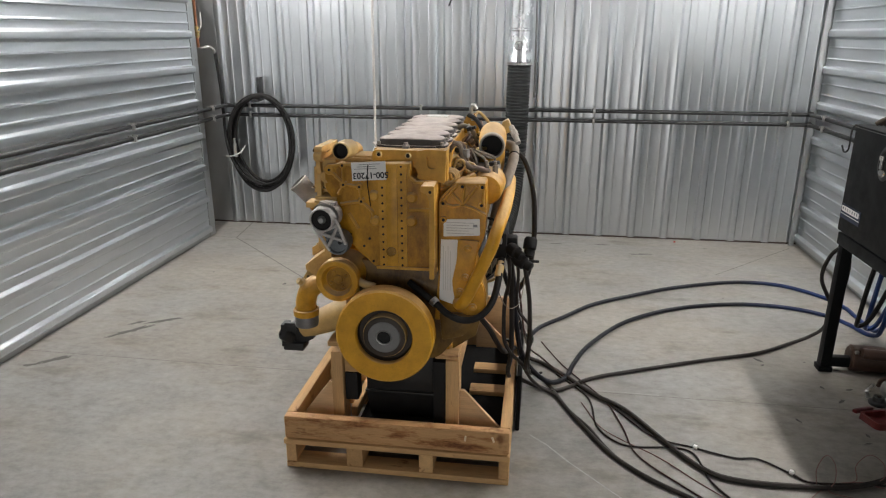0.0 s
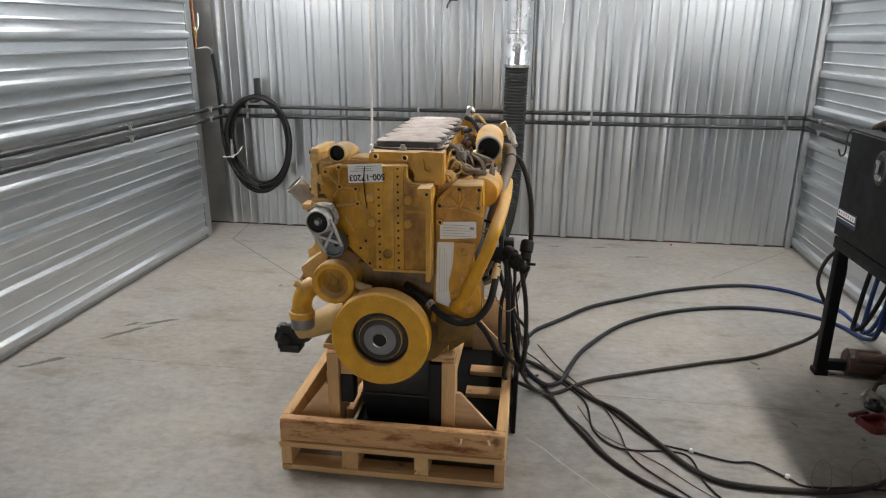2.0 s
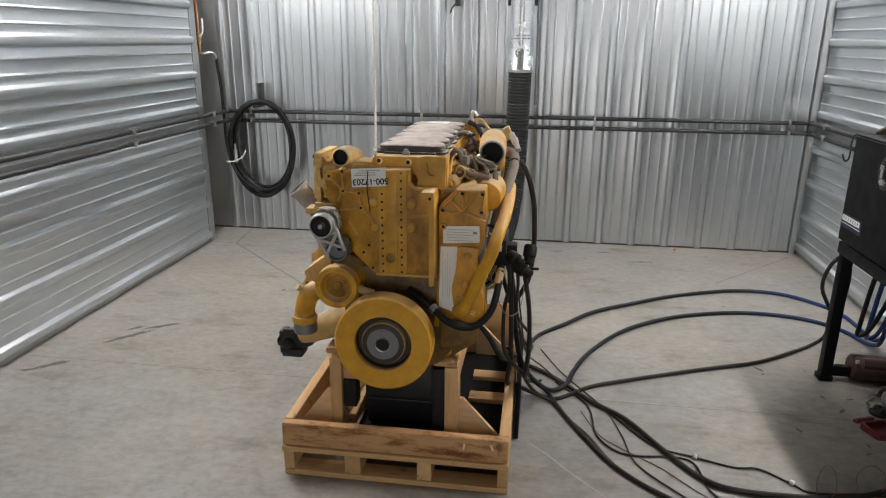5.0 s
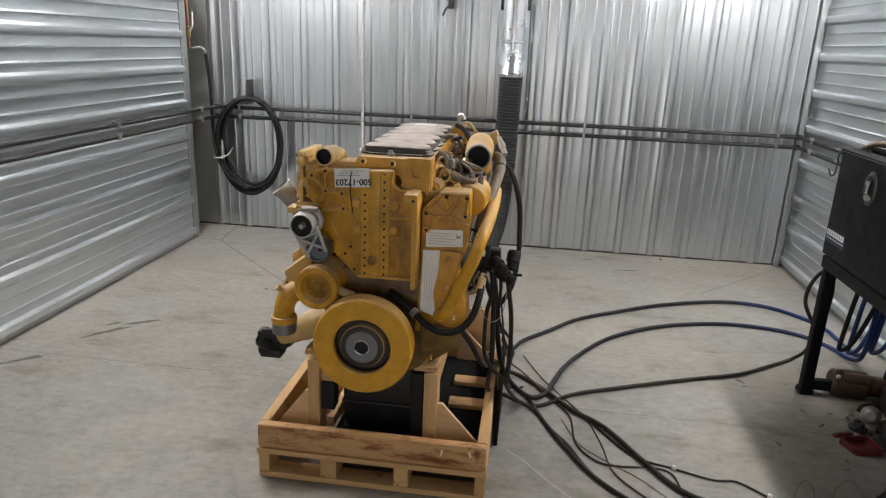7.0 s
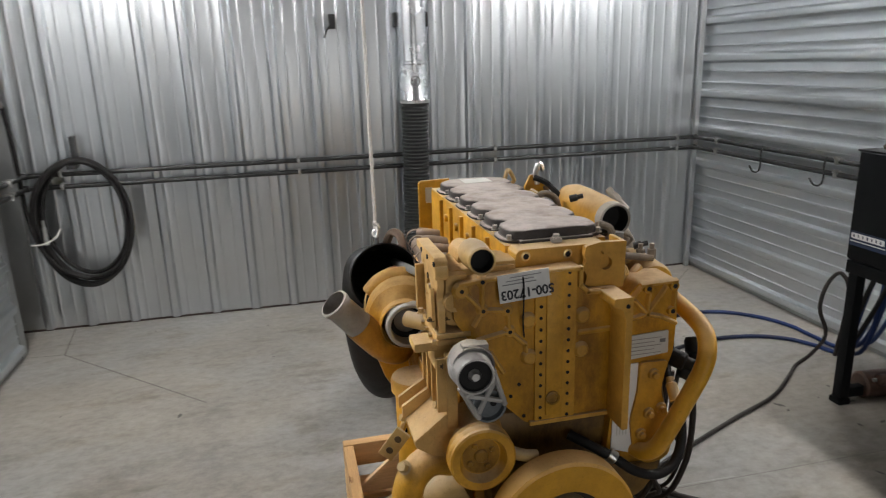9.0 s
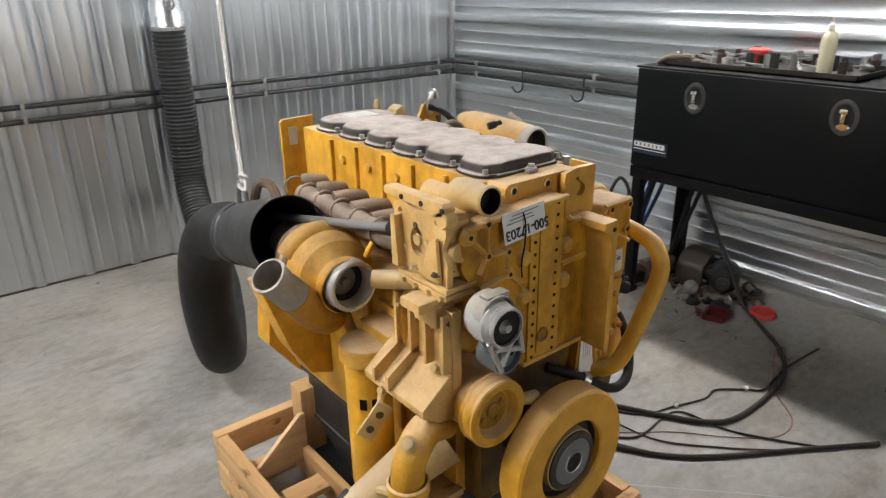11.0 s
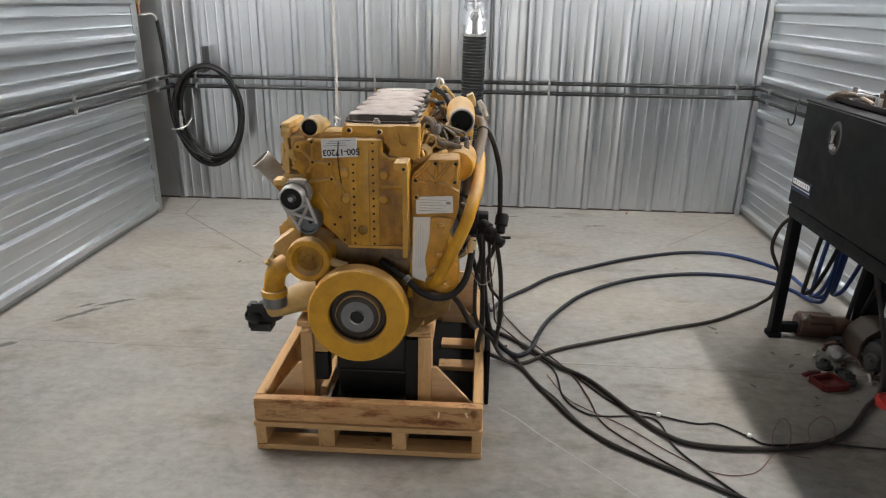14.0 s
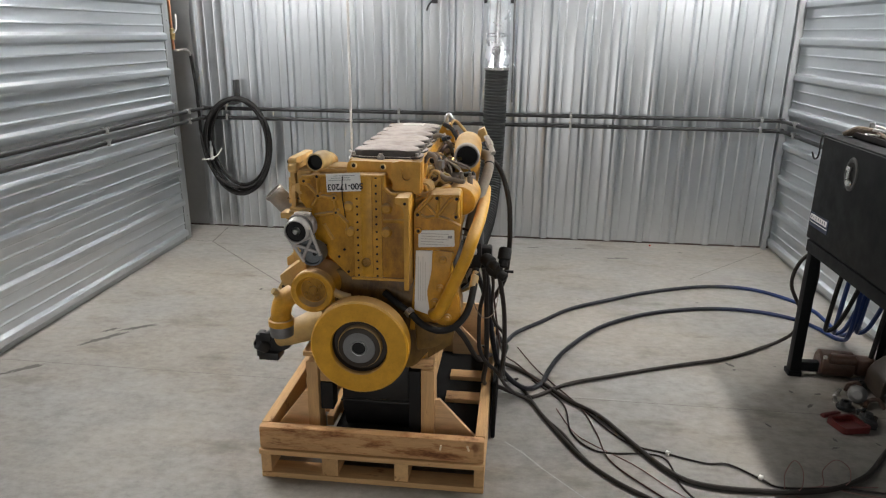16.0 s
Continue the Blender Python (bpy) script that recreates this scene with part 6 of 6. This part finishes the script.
cable("water_hose", [(0.14, 3.25, 0.85), (0.20, 3.4, 0.62), (0.27, 3.62, 0.30), (0.33, 3.85, 0.06)] + flat([(0.41, 4.10), (0.57, 4.29), (0.77, 4.53), (1.06, 4.74), (1.40, 4.95), (1.84, 5.12), (2.15, 5.10), (2.36, 4.92), (2.45, 4.72), (2.46, 4.55)], 0.0130) + [(2.44, 4.25, 0.05), (2.40, 4.05, 0.25), (2.38, 3.95, 0.72)], 0.0130, M_floorhose, "long blue rubber hose across the concrete floor", "hose")
cable("water_hose", [(0.20, 2.90, 0.95), (0.255, 2.93, 0.80), (0.285, 3.0, 0.50), (0.33, 3.15, 0.25), (0.45, 3.33, 0.05)] + flat([(0.545, 3.45), (0.60, 3.63), (0.70, 3.88), (0.93, 4.23), (1.21, 4.47), (1.50, 4.61), (1.81, 4.68), (2.09, 4.65), (2.27, 4.55), (2.36, 4.42)], 0.0130) + [(2.40, 4.2, 0.04), (2.36, 4.02, 0.2), (2.33, 3.93, 0.72)], 0.0130, M_floorhose, "long dark blue rubber hose across the concrete floor", "hose")
cable("power_cable", [(0.26, 2.74, 0.92), (0.27, 2.80, 0.5), (0.255, 2.95, 0.28), (0.30, 3.25, 0.10)] + flat([(0.40, 3.34), (0.50, 3.31), (0.69, 3.47), (0.95, 3.60), (1.35, 3.78), (1.66, 3.91), (1.90, 4.08), (2.05, 4.20)], 0.0108) + [(2.10, 4.15, 0.10), (2.06, 4.02, 0.28), (1.97, 3.99, 0.46), (1.99, 3.98, 0.60), (2.05, 3.96, 0.66), (2.06, 3.90, 0.55), (2.04, 3.92, 0.2)], 0.0108, M_cable, "thick black cable from engine to bench")
cable("power_cable", [(0.10, 2.71, 0.70), (0.17, 2.75, 0.60), (0.23, 2.90, 0.42), (0.27, 3.25, 0.27), (0.30, 3.60, 0.06)] + flat([(0.42, 3.61), (0.55, 3.47), (0.68, 3.30), (0.83, 3.16), (0.98, 2.90), (1.09, 2.735), (1.21, 2.665), (1.45, 2.655), (1.70, 2.69), (1.92, 2.81), (2.11, 3.02), (2.27, 3.20)], 0.0118) + [(2.32, 3.34, 0.2), (2.30, 3.5, 0.5), (2.28, 3.6, 0.75)], 0.0118, M_cable, "heavy black cable looped on the concrete floor")
cable("power_cable", [(0.31, 2.70, 0.92), (0.338, 2.71, 0.75), (0.345, 2.75, 0.55), (0.335, 2.87, 0.36), (0.36, 3.30, 0.12)] + flat([(0.40, 3.46), (0.46, 3.36), (0.54, 3.15), (0.63, 2.96), (0.72, 2.79), (0.83, 2.66), (0.97, 2.55), (1.2, 2.40), (1.5, 2.2)], 0.0095), 0.0095, M_cable, "black cable running over the floor")
cable("signal_wire", flat([(0.60, 3.40), (0.71, 3.30), (0.92, 2.97), (1.10, 2.89), (1.26, 2.835), (1.36, 2.84), (1.47, 2.75), (1.54, 2.70), (1.8, 2.72), (2.1, 2.70)], 0.005), 0.0045, M_cable, "thin black wire lying on the floor", "wire")
cable("signal_wire", flat([(0.50, 3.50), (0.655, 3.27), (0.68, 3.01), (0.76, 2.885), (0.855, 2.86), (1.0, 2.875), (1.09, 2.84), (1.12, 2.65), (1.2, 2.5), (1.3, 2.35)], 0.005), 0.0045, M_cable, "thin black wire lying on the floor", "wire")
cable("signal_wire", flat([(0.42, 3.9), (0.52, 3.65), (0.60, 3.5), (0.74, 3.25), (0.80, 3.02), (0.84, 2.80), (1.0, 2.6), (1.15, 2.45)], 0.004), 0.0035, M_bar, "thin brown wire lying on the floor", "wire")
cable("signal_wire", [(0.28, 2.74, 0.90), (0.32, 2.85, 0.55), (0.345, 3.2, 0.3), (0.42, 3.45, 0.12), (0.55, 3.45, 0.01)], 0.004, M_bar, "thin brown wire hanging from the plugs", "wire")
for x, y, r, h in ((1.575, 2.68, 0.034, 0.145), (1.775, 2.745, 0.052, 0.120)):
    cable("signal_wire", [(x - r * 2.5, y - 0.03, 0.003), (x - r, y, 0.004), (x - r * 1.15, y + 0.01, h * 0.55), (x - r * 0.3, y + 0.015, h), (x + r * 0.8, y + 0.01, h * 0.75), (x + r * 0.9, y - 0.01, h * 0.3), (x + r * 0.2, y - 0.03, 0.004), (x + r * 3, y - 0.06, 0.003)], 0.0017, M_pinkwire, "thin faded red wire looping up from the floor", "wire")
cable("signal_wire", flat([(0.62, 3.22), (0.69, 3.02), (0.77, 2.925), (0.94, 2.787), (1.083, 2.622), (1.237, 2.493), (1.40, 2.504), (1.54, 2.645), (1.66, 2.72), (1.95, 2.755)], 0.0024), 0.0020, M_pinkwire, "thin faded red wire trailing over the floor", "wire")
for x, y in ((0.826, 3.165), (1.105, 2.885), (1.47, 2.752)):
    single("wire_tape", cyl(B(), (x - 0.006, y + 0.005, 0.012), (x + 0.006, y - 0.005, 0.012), 0.0105, seg=10), M_white, "scrap of white tape round a cable", "tape", "cable tapes")
cable("harness_cable", [(0.25, 2.72, 0.92), (0.255, 2.745, 0.82), (0.238, 2.75, 0.726), (0.236, 2.75, 0.60), (0.244, 2.755, 0.53), (0.278, 2.77, 0.465), (0.315, 2.86, 0.385), (0.36, 3.05, 0.21), (0.42, 3.27, 0.04)] + flat([(0.49, 3.265), (0.56, 3.11), (0.64, 2.98), (0.705, 2.83), (0.735, 2.775)], 0.009), 0.0085, M_cable, "black harness cable dropping from the engine plugs", "cable", "harness cables")
cable("harness_cable", [(0.285, 2.715, 0.93), (0.290, 2.74, 0.845), (0.287, 2.745, 0.746), (0.299, 2.745, 0.68), (0.340, 2.745, 0.625), (0.352, 2.78, 0.56), (0.345, 2.85, 0.42), (0.35, 3.10, 0.22), (0.375, 3.42, 0.04), (0.42, 3.50, 0.010)], 0.0065, M_cable, "thin black harness cable dropping from the engine plugs", "cable", "harness cables")
cable("signal_wire", [(0.20, 2.68, 0.93), (0.215, 2.66, 0.80), (0.255, 2.66, 0.73), (0.30, 2.70, 0.74), (0.315, 2.74, 0.83)], 0.002, M_duststeel, "thin grey wire hanging between the plugs", "wire")
cable("harness_cable", [(0.20, 3.30, 1.27), (0.245, 3.36, 1.245), (0.282, 3.40, 1.198), (0.313, 3.40, 1.123), (0.337, 3.40, 1.017), (0.344, 3.40, 0.908), (0.345, 3.40, 0.80), (0.325, 3.40, 0.62), (0.25, 3.40, 0.48)], 0.0125, M_cable, "black cable looped down into the plug", "cable", "harness cables")
plug = thing("cable_connector", (0.345, 2.80, 0.515), "dull green cable connector hanging among the harness cables", "connector")
part("shell", lathe(B(), [(0.009, 0.0), (0.015, 0.003), (0.0155, 0.030), (0.012, 0.034), (0.012, 0.055), (0.008, 0.060)], (0.349, 2.80, 0.545), (-0.05, 0.35, -0.75), 14), M_greenplug, plug)
part("collar", lathe(B(), [(0.0157, 0.010), (0.0175, 0.012), (0.0175, 0.022), (0.0157, 0.024)], (0.349, 2.80, 0.545), (-0.05, 0.35, -0.75), 14), M_grey, plug, "grey locking collar")

# ---- on and under the bench ----
tray = thing("tool_tray", (2.2, 3.4, 1.348), "black tray of greasy sockets and tools on the tool box", "tray")
bm = box(B(), 2.02, 2.48, 2.75, 3.72, 1.348, 1.356)
for b6 in ((2.02, 2.028, 2.75, 3.72, 1.348, 1.378), (2.472, 2.48, 2.75, 3.72, 1.348, 1.378), (2.02, 2.48, 2.75, 2.758, 1.348, 1.378), (2.02, 2.48, 3.712, 3.72, 1.348, 1.378)):
    box(bm, *b6)
part("tray", bm, M_rusttray, tray, "rusty brown tray")
random.seed(5)
for k in range(46):
    x, y = random.uniform(2.05, 2.44), random.uniform(2.80, 3.68)
    if k % 3 == 0:
        a = random.uniform(0, 180)
        m4 = Matrix.Translation((x, y, 1.375 + random.random() * 0.03)) @ pose(0, 0, 0, 0, random.uniform(-8, 8), a)
        b2 = box(B(), -0.08, 0.08, -0.009, 0.009, -0.004, 0.004, 0.002, m4)
        box(b2, 0.07, 0.10, -0.016, 0.016, -0.006, 0.006, 0.003, m4)
        single("wrench", b2, M_hub if k % 2 else M_steel, "greasy steel wrench lying in the tray", "wrench", "tools in the tray")
    else:
        r = random.uniform(0.012, 0.024)
        h = random.uniform(0.035, 0.085)
        b2 = lathe(B(), [(r * 0.6, 0.012), (r * 0.6, h), (r, h), (r, 0.0), (0.0, 0.0)], (x, y, 1.357), (0, 0, 1), 14)
        single("socket", b2, (M_blackmetal, M_hub, M_oilybrown, M_steel)[k % 4], "greasy steel socket standing in the tray", "socket", "tools in the tray")
bm = lathe(B(), [(0.0, 0.0), (0.042, 0.0), (0.052, 0.010), (0.050, 0.028), (0.038, 0.036), (0.0, 0.038)], (2.37, 3.38, 1.40), (0, 0, 1), 24)
for k in range(10):
    a = k * math.pi / 5
    cx, cy = 2.37 + 0.048 * math.cos(a), 3.38 + 0.048 * math.sin(a)
    box(bm, cx - 0.006, cx + 0.006, cy - 0.006, cy + 0.006, 1.403, 1.426, 0.003)
cyl(bm, (2.37, 3.38, 1.357), (2.37, 3.38, 1.405), 0.022, seg=16)
single("red_hand_pump", bm, M_redknob, "bright red plastic knob of a hand pump on the tool tray", "pump")
bt = thing("glue_bottle", (2.10, 2.93, 1.348), "cloudy squeeze bottle with a nozzle on the tool box", "bottle")
part("bottle", lathe(B(), [(0.0, 0.0), (0.030, 0.0), (0.034, 0.01), (0.034, 0.16), (0.026, 0.185), (0.016, 0.195), (0.016, 0.205)], (2.10, 2.93, 1.358), (0, 0, 1), 24), M_bottle, bt)
part("nozzle", lathe(B(), [(0.017, 0.0), (0.015, 0.02), (0.006, 0.03), (0.004, 0.07), (0.0, 0.07)], (2.10, 2.93, 1.562), (0, 0, 1), 16), M_white, bt)
bm = B()
for k in range(5):
    a = 0.5 * k
    tube(bm, [(1.99 + 0.02 * k, 3.75, 1.36), (2.03 + 0.01 * k, 3.70 - 0.02 * k, 1.395), (2.08, 3.64 - 0.01 * k, 1.385), (2.10, 3.60 - 0.02 * k, 1.362)], 0.012, 8, 4)
single("work_glove", bm, plain("tan_leather", (0.10, 0.075, 0.055), 0.8, 0.0, 0.25, 30.0, 0.2), "crumpled tan leather rag on the tool box", "rag")

# parts lying under the bench
sm = thing("starter_motor", (2.20, 3.74, 0.0), "rusty oily starter motor lying under the bench", "motor")
part("barrel", lathe(B(), [(0.0, 0.0), (0.060, 0.0), (0.072, 0.01), (0.074, 0.17), (0.058, 0.19), (0.058, 0.28), (0.03, 0.30), (0.0, 0.30)], (2.10, 3.80, 0.075), (1, -0.1, 0), 28), M_oilybrown, sm)
part("solenoid", lathe(B(), [(0.0, 0.0), (0.028, 0.0), (0.030, 0.01), (0.030, 0.12), (0.0, 0.12)], (2.12, 3.70, 0.145), (1, -0.1, 0), 20), M_oilybrown, sm)
part("terminal", cyl(B(), (2.10, 3.70, 0.15), (2.085, 3.70, 0.15), 0.010, seg=10), M_steel, sm)
for k, (x, y, drop, mt) in enumerate(((2.20, 3.96, 0.14, M_black), (2.28, 4.02, 0.10, M_bluehose), (2.40, 4.0, 0.12, M_bluehose), (2.34, 3.70, 0.05, M_black))):
    cable("hanging_hose", [(x, y - 0.12, 0.74), (x, y - 0.04, 0.55), (x + 0.02, y + 0.06, drop + 0.10), (x + 0.06, y + 0.14, drop), (x + 0.10, y + 0.10, drop + 0.06), (x + 0.12, y, 0.45), (x + 0.12, y - 0.10, 0.74)], 0.013, mt, "hose hanging in a loop under the bench", "hose", "hoses under the bench")
alt = thing("alternator", (2.36, 3.42, 0.0), "oily black alternator lying on its side under the bench", "alternator")
part("case", lathe(B(), [(0.0, 0.0), (0.050, 0.0), (0.078, 0.012), (0.088, 0.03), (0.088, 0.075), (0.083, 0.080), (0.088, 0.085), (0.088, 0.135), (0.070, 0.160), (0.0, 0.160)], (2.31, 3.36, 0.092), (0.9, 0.42, 0.1), 28), M_blackmetal, alt)
part("pulley", lathe(B(), [(0.0, -0.045), (0.014, -0.045), (0.014, -0.036), (0.038, -0.036), (0.032, -0.026), (0.038, -0.016), (0.030, -0.010), (0.030, 0.0)], (2.31, 3.36, 0.092), (0.9, 0.42, 0.1), 24), M_softgrey, alt, "darkened pulley")
for k in range(3):
    a = k * 2.1 + 0.4
    part("lug", box(B(), -0.014, 0.014, -0.012, 0.012, -0.02, 0.02, 0.005, Matrix.Translation((2.335, 3.375 + 0.088 * math.cos(a), 0.095 + 0.075 * math.sin(a)))), M_blackmetal, alt)
gb = thing("gear_case", (2.42, 3.56, 0.0), "dark oily gear case with open bores under the bench", "gear case")
part("body", prism(B(), soften([(2.30, 0.0), (2.56, 0.0), (2.58, 0.10), (2.52, 0.19), (2.40, 0.205), (2.31, 0.13)], 0.03), "y", 3.50, 3.68, 0.012), M_web, gb)
for x, z, r in ((2.38, 0.10, 0.042), (2.48, 0.12, 0.050)):
    part("bore_ring", lathe(B(), [(r, 0.0), (r, 0.022), (r - 0.012, 0.022), (r - 0.014, -0.002)], (x, 3.50, z), (0, -1, 0), 24), M_blackmetal, gb)
    part("bore", cyl(B(), (x, 3.499, z), (x, 3.502, z), r - 0.013, seg=20), M_hole, gb)
for x, z in ((2.33, 0.05), (2.44, 0.18), (2.53, 0.06), (2.54, 0.15)):
    part("stud", cyl(B(), (x, 3.505, z), (x, 3.475, z), 0.008, seg=8), M_steel, gb, "bright steel stud")
single("grey_cap", lathe(B(), [(0.0, 0.052), (0.022, 0.050), (0.038, 0.036), (0.046, 0.014), (0.046, 0.0), (0.0, 0.0)], (2.19, 3.50, 0.045), (-0.45, -0.85, 0.3), 24), M_hub, "dull grey domed metal cap leaning on the loose parts", "cap")
tr = thing("red_tray", (2.02, 3.23, 0.0), "greasy dark red drain tray on the floor under the bench", "tray")
part("tray", plate(B(), soften([(1.945, 3.275), (2.085, 3.315), (2.125, 3.190), (1.985, 3.160)], 0.02), [soften([(1.962, 3.266), (2.078, 3.300), (2.110, 3.200), (1.992, 3.174)], 0.015)], "z", 0.010, 0.034), M_redgrease, tr)
part("floor_plate", plate(B(), soften([(1.945, 3.275), (2.085, 3.315), (2.125, 3.190), (1.985, 3.160)], 0.02), [], "z", 0.001, 0.010), M_redgrease, tr)
part("arm", box(B(), -0.07, 0.07, -0.012, 0.012, 0.0, 0.016, 0.004, Matrix.Translation((1.985, 3.318, 0.012)) @ pose(0, 0, 0, 0, 8, 35)), M_redgrease, tr, "bent red strap")
rnd = random.Random(9)
PILE = ((2.10, 3.42), (2.16, 3.36), (2.20, 3.30), (2.26, 3.27), (2.24, 3.42), (2.30, 3.22), (2.14, 3.27), (2.36, 3.28), (2.44, 3.34), (2.50, 3.28), (2.46, 3.22), (2.54, 3.42), (2.38, 3.20), (2.12, 3.56), (2.22, 3.60), (2.28, 3.66), (2.40, 3.75), (2.50, 3.74), (2.08, 3.48), (2.33, 3.14))
for k, (x, y) in enumerate(PILE):
    s = rnd.uniform(0.026, 0.060)
    a = rnd.uniform(0, 180)
    kind = k % 5
    if kind == 0:
        b2 = lathe(B(), [(0.0, 0.0), (s, 0.0), (s * 1.05, 0.012), (s * 0.7, 0.02), (s * 0.6, s), (s * 0.3, s), (s * 0.3, 0.02)], (x, y, 0.001), (0.0, 0.0, 1), 20)
        nm, lb, ct = "flange", "oily dark iron flange lying on the floor under the bench", "flange"
    elif kind == 1:
        b2 = box(B(), -s, s, -s * 0.6, s * 0.6, 0, s * 0.8, 0.008, Matrix.Translation((x, y, 0.001)) @ pose(0, 0, 0, 0, 0, a))
        cyl(b2, (x, y, s * 0.7), (x, y, s * 1.3), s * 0.35, seg=14)
        nm, lb, ct = "valve_block", "oily dark valve block lying on the floor under the bench", "engine part"
    elif kind == 2:
        r = s * 0.6
        b2 = lathe(B(), [(0.0, 0.0), (r * 0.7, 0.0), (r, 0.01), (r, s), (r * 0.5, s * 1.2), (r * 0.4, s * 2)], Vector((x, y, r)), Vector((math.cos(a), math.sin(a), 0)), 18)
        nm, lb, ct = "plunger", "oily dark plunger lying on the floor under the bench", "engine part"
    elif kind == 3:
        b2 = cyl(B(), (x, y, 0.0), (x, y, 0.014), 0.013, seg=6)
        cyl(b2, (x, y, 0.012), (x + 0.02 * math.cos(a), y + 0.02 * math.sin(a), 0.045), 0.008, seg=10)
        nm, lb, ct = "bolt", "bright steel bolt lying on the floor under the bench", "bolt"
    else:
        b2 = tube(B(), [(x - s, y, 0.012), (x - s * 0.3, y + s * 0.8, 0.03), (x + s * 0.5, y + s * 0.4, 0.05), (x + s, y - s * 0.3, 0.014)], 0.011, 10, 4)
        nm, lb, ct = "pipe_elbow", "short greasy bent pipe lying on the floor under the bench", "pipe"
    single(nm, b2, M_steel if kind == 3 else (M_blackmetal, M_web, M_oilybrown, M_blackmetal, M_web)[(k * 3) % 5], lb, ct, "parts under the bench")
single("red_dish", lathe(B(), [(0.0, 0.022), (0.050, 0.022), (0.058, 0.030), (0.066, 0.026), (0.072, 0.010), (0.075, 0.0), (0.0, 0.0)], (2.255, 3.075, 0.001), (0, 0, 1), 32), M_red, "bright red plastic dish upside down on the floor", "dish")

# saw-cut joints, stains and a scratch in the floor
STAINS = ((-2.13, 3.70, 0.20, 0.030, 0.85), (-2.00, 3.88, 0.15, 0.026, 0.6), (-2.16, 3.82, 0.08, 0.020, 0.7), (-2.33, 3.28, 0.12, 0.030, 0.7), (-2.42, 3.20, 0.06, 0.022, 0.5), (0.95, 5.98, 0.09, 0.02, 0.0), (1.25, 5.75, 0.12, 0.02, 0.1), (0.55, 5.95, 0.07, 0.018, 0.0), (2.02, 3.55, 0.03, 0.012, 0.4), (1.93, 3.42, 0.035, 0.014, 0.9))
def strip(pts, w, z=0.0025):
    bm = B()
    for a, b in zip(pts, pts[1:]):
        a, b = Vector((*a, z)), Vector((*b, z))
        n = (b - a).cross(Vector((0, 0, 1))).normalized() * w / 2
        bm.faces.new([bm.verts.new(p) for p in (a + n, b + n, b - n, a - n)])
    return bm


M_crack = plain("joint_dirt", (0.13, 0.12, 0.11), 0.9, 0.0, 0.3, 12.0, 0.0)
M_chalk = plain("pale_scratch", (0.30, 0.295, 0.28), 0.8, 0.0, 0.3, 30.0, 0.0)
for pts, w in (([(-2.40, 6.22), (-2.34, 5.72), (-1.35, 4.75)], 0.008), ([(-2.345, 5.724), (-2.58, 5.74)], 0.006), ([(2.55, 6.1), (1.75, 5.3)], 0.006), ([(-2.58, 3.362), (-0.70, 3.345)], 0.0035), ([(0.34, 3.342), (1.2, 3.338), (2.6, 3.340)], 0.0035)):
    part("saw_joint", strip(pts, w), M_crack, floor)


def blotch(cx, cy, rx, ry, turn, seed):
    """Irregular flat stain."""
    rnd = random.Random(seed)
    bm = B()
    c = bm.verts.new((cx, cy, 0.0022))
    ring = []
    for k in range(26):
        a = k * 2 * math.pi / 26
        r = rnd.uniform(0.45, 1.0)
        u, v = rx * r * math.cos(a), ry * r * math.sin(a)
        ring.append(bm.verts.new((cx + u * math.cos(turn) - v * math.sin(turn), cy + u * math.sin(turn) + v * math.cos(turn), 0.0022)))
    for k in range(26):
        bm.faces.new((c, ring[k], ring[(k + 1) % 26]))
    return bm


M_stain = plain("oil_stain", (0.072, 0.066, 0.060), 0.6, 0.0, 0.35, 20.0, 0.0)
for k, (cx, cy, rx, ry, tn) in enumerate(STAINS):
    part("stain", blotch(cx, cy, rx, ry, tn, 40 + k), M_stain, floor)
rnd = random.Random(77)
for pts, w in (([(0.365, 2.895), (0.445, 2.822), (0.535, 2.710)], 0.009), ([(0.535, 2.710), (0.70, 2.533), (0.812, 2.418), (0.925, 2.290), (1.06, 2.14)], 0.0065), ([(0.62, 3.352), (0.80, 3.356), (1.02, 3.350)], 0.006)):
    part("scratch", strip(pts, w), M_chalk, floor)
for k in range(26):
    cx, cy = (rnd.uniform(1.6, 2.2), rnd.uniform(3.0, 4.0)) if k < 14 else (rnd.uniform(-2.2, 2.2), rnd.uniform(4.6, 6.1))
    s = rnd.uniform(0.006, 0.022)
    part("speck", blotch(cx, cy, s * rnd.uniform(1, 2.2), s * 0.7, rnd.uniform(0, 3), 300 + k), M_stain, floor)
single("bottle_cap", lathe(B(), [(0.0, 0.010), (0.008, 0.010), (0.010, 0.008), (0.010, 0.0), (0.0, 0.0)], (1.594, 6.15, 0.002), (0, 0, 1), 16), M_red, "small red plastic cap lying by the metal wall", "cap")
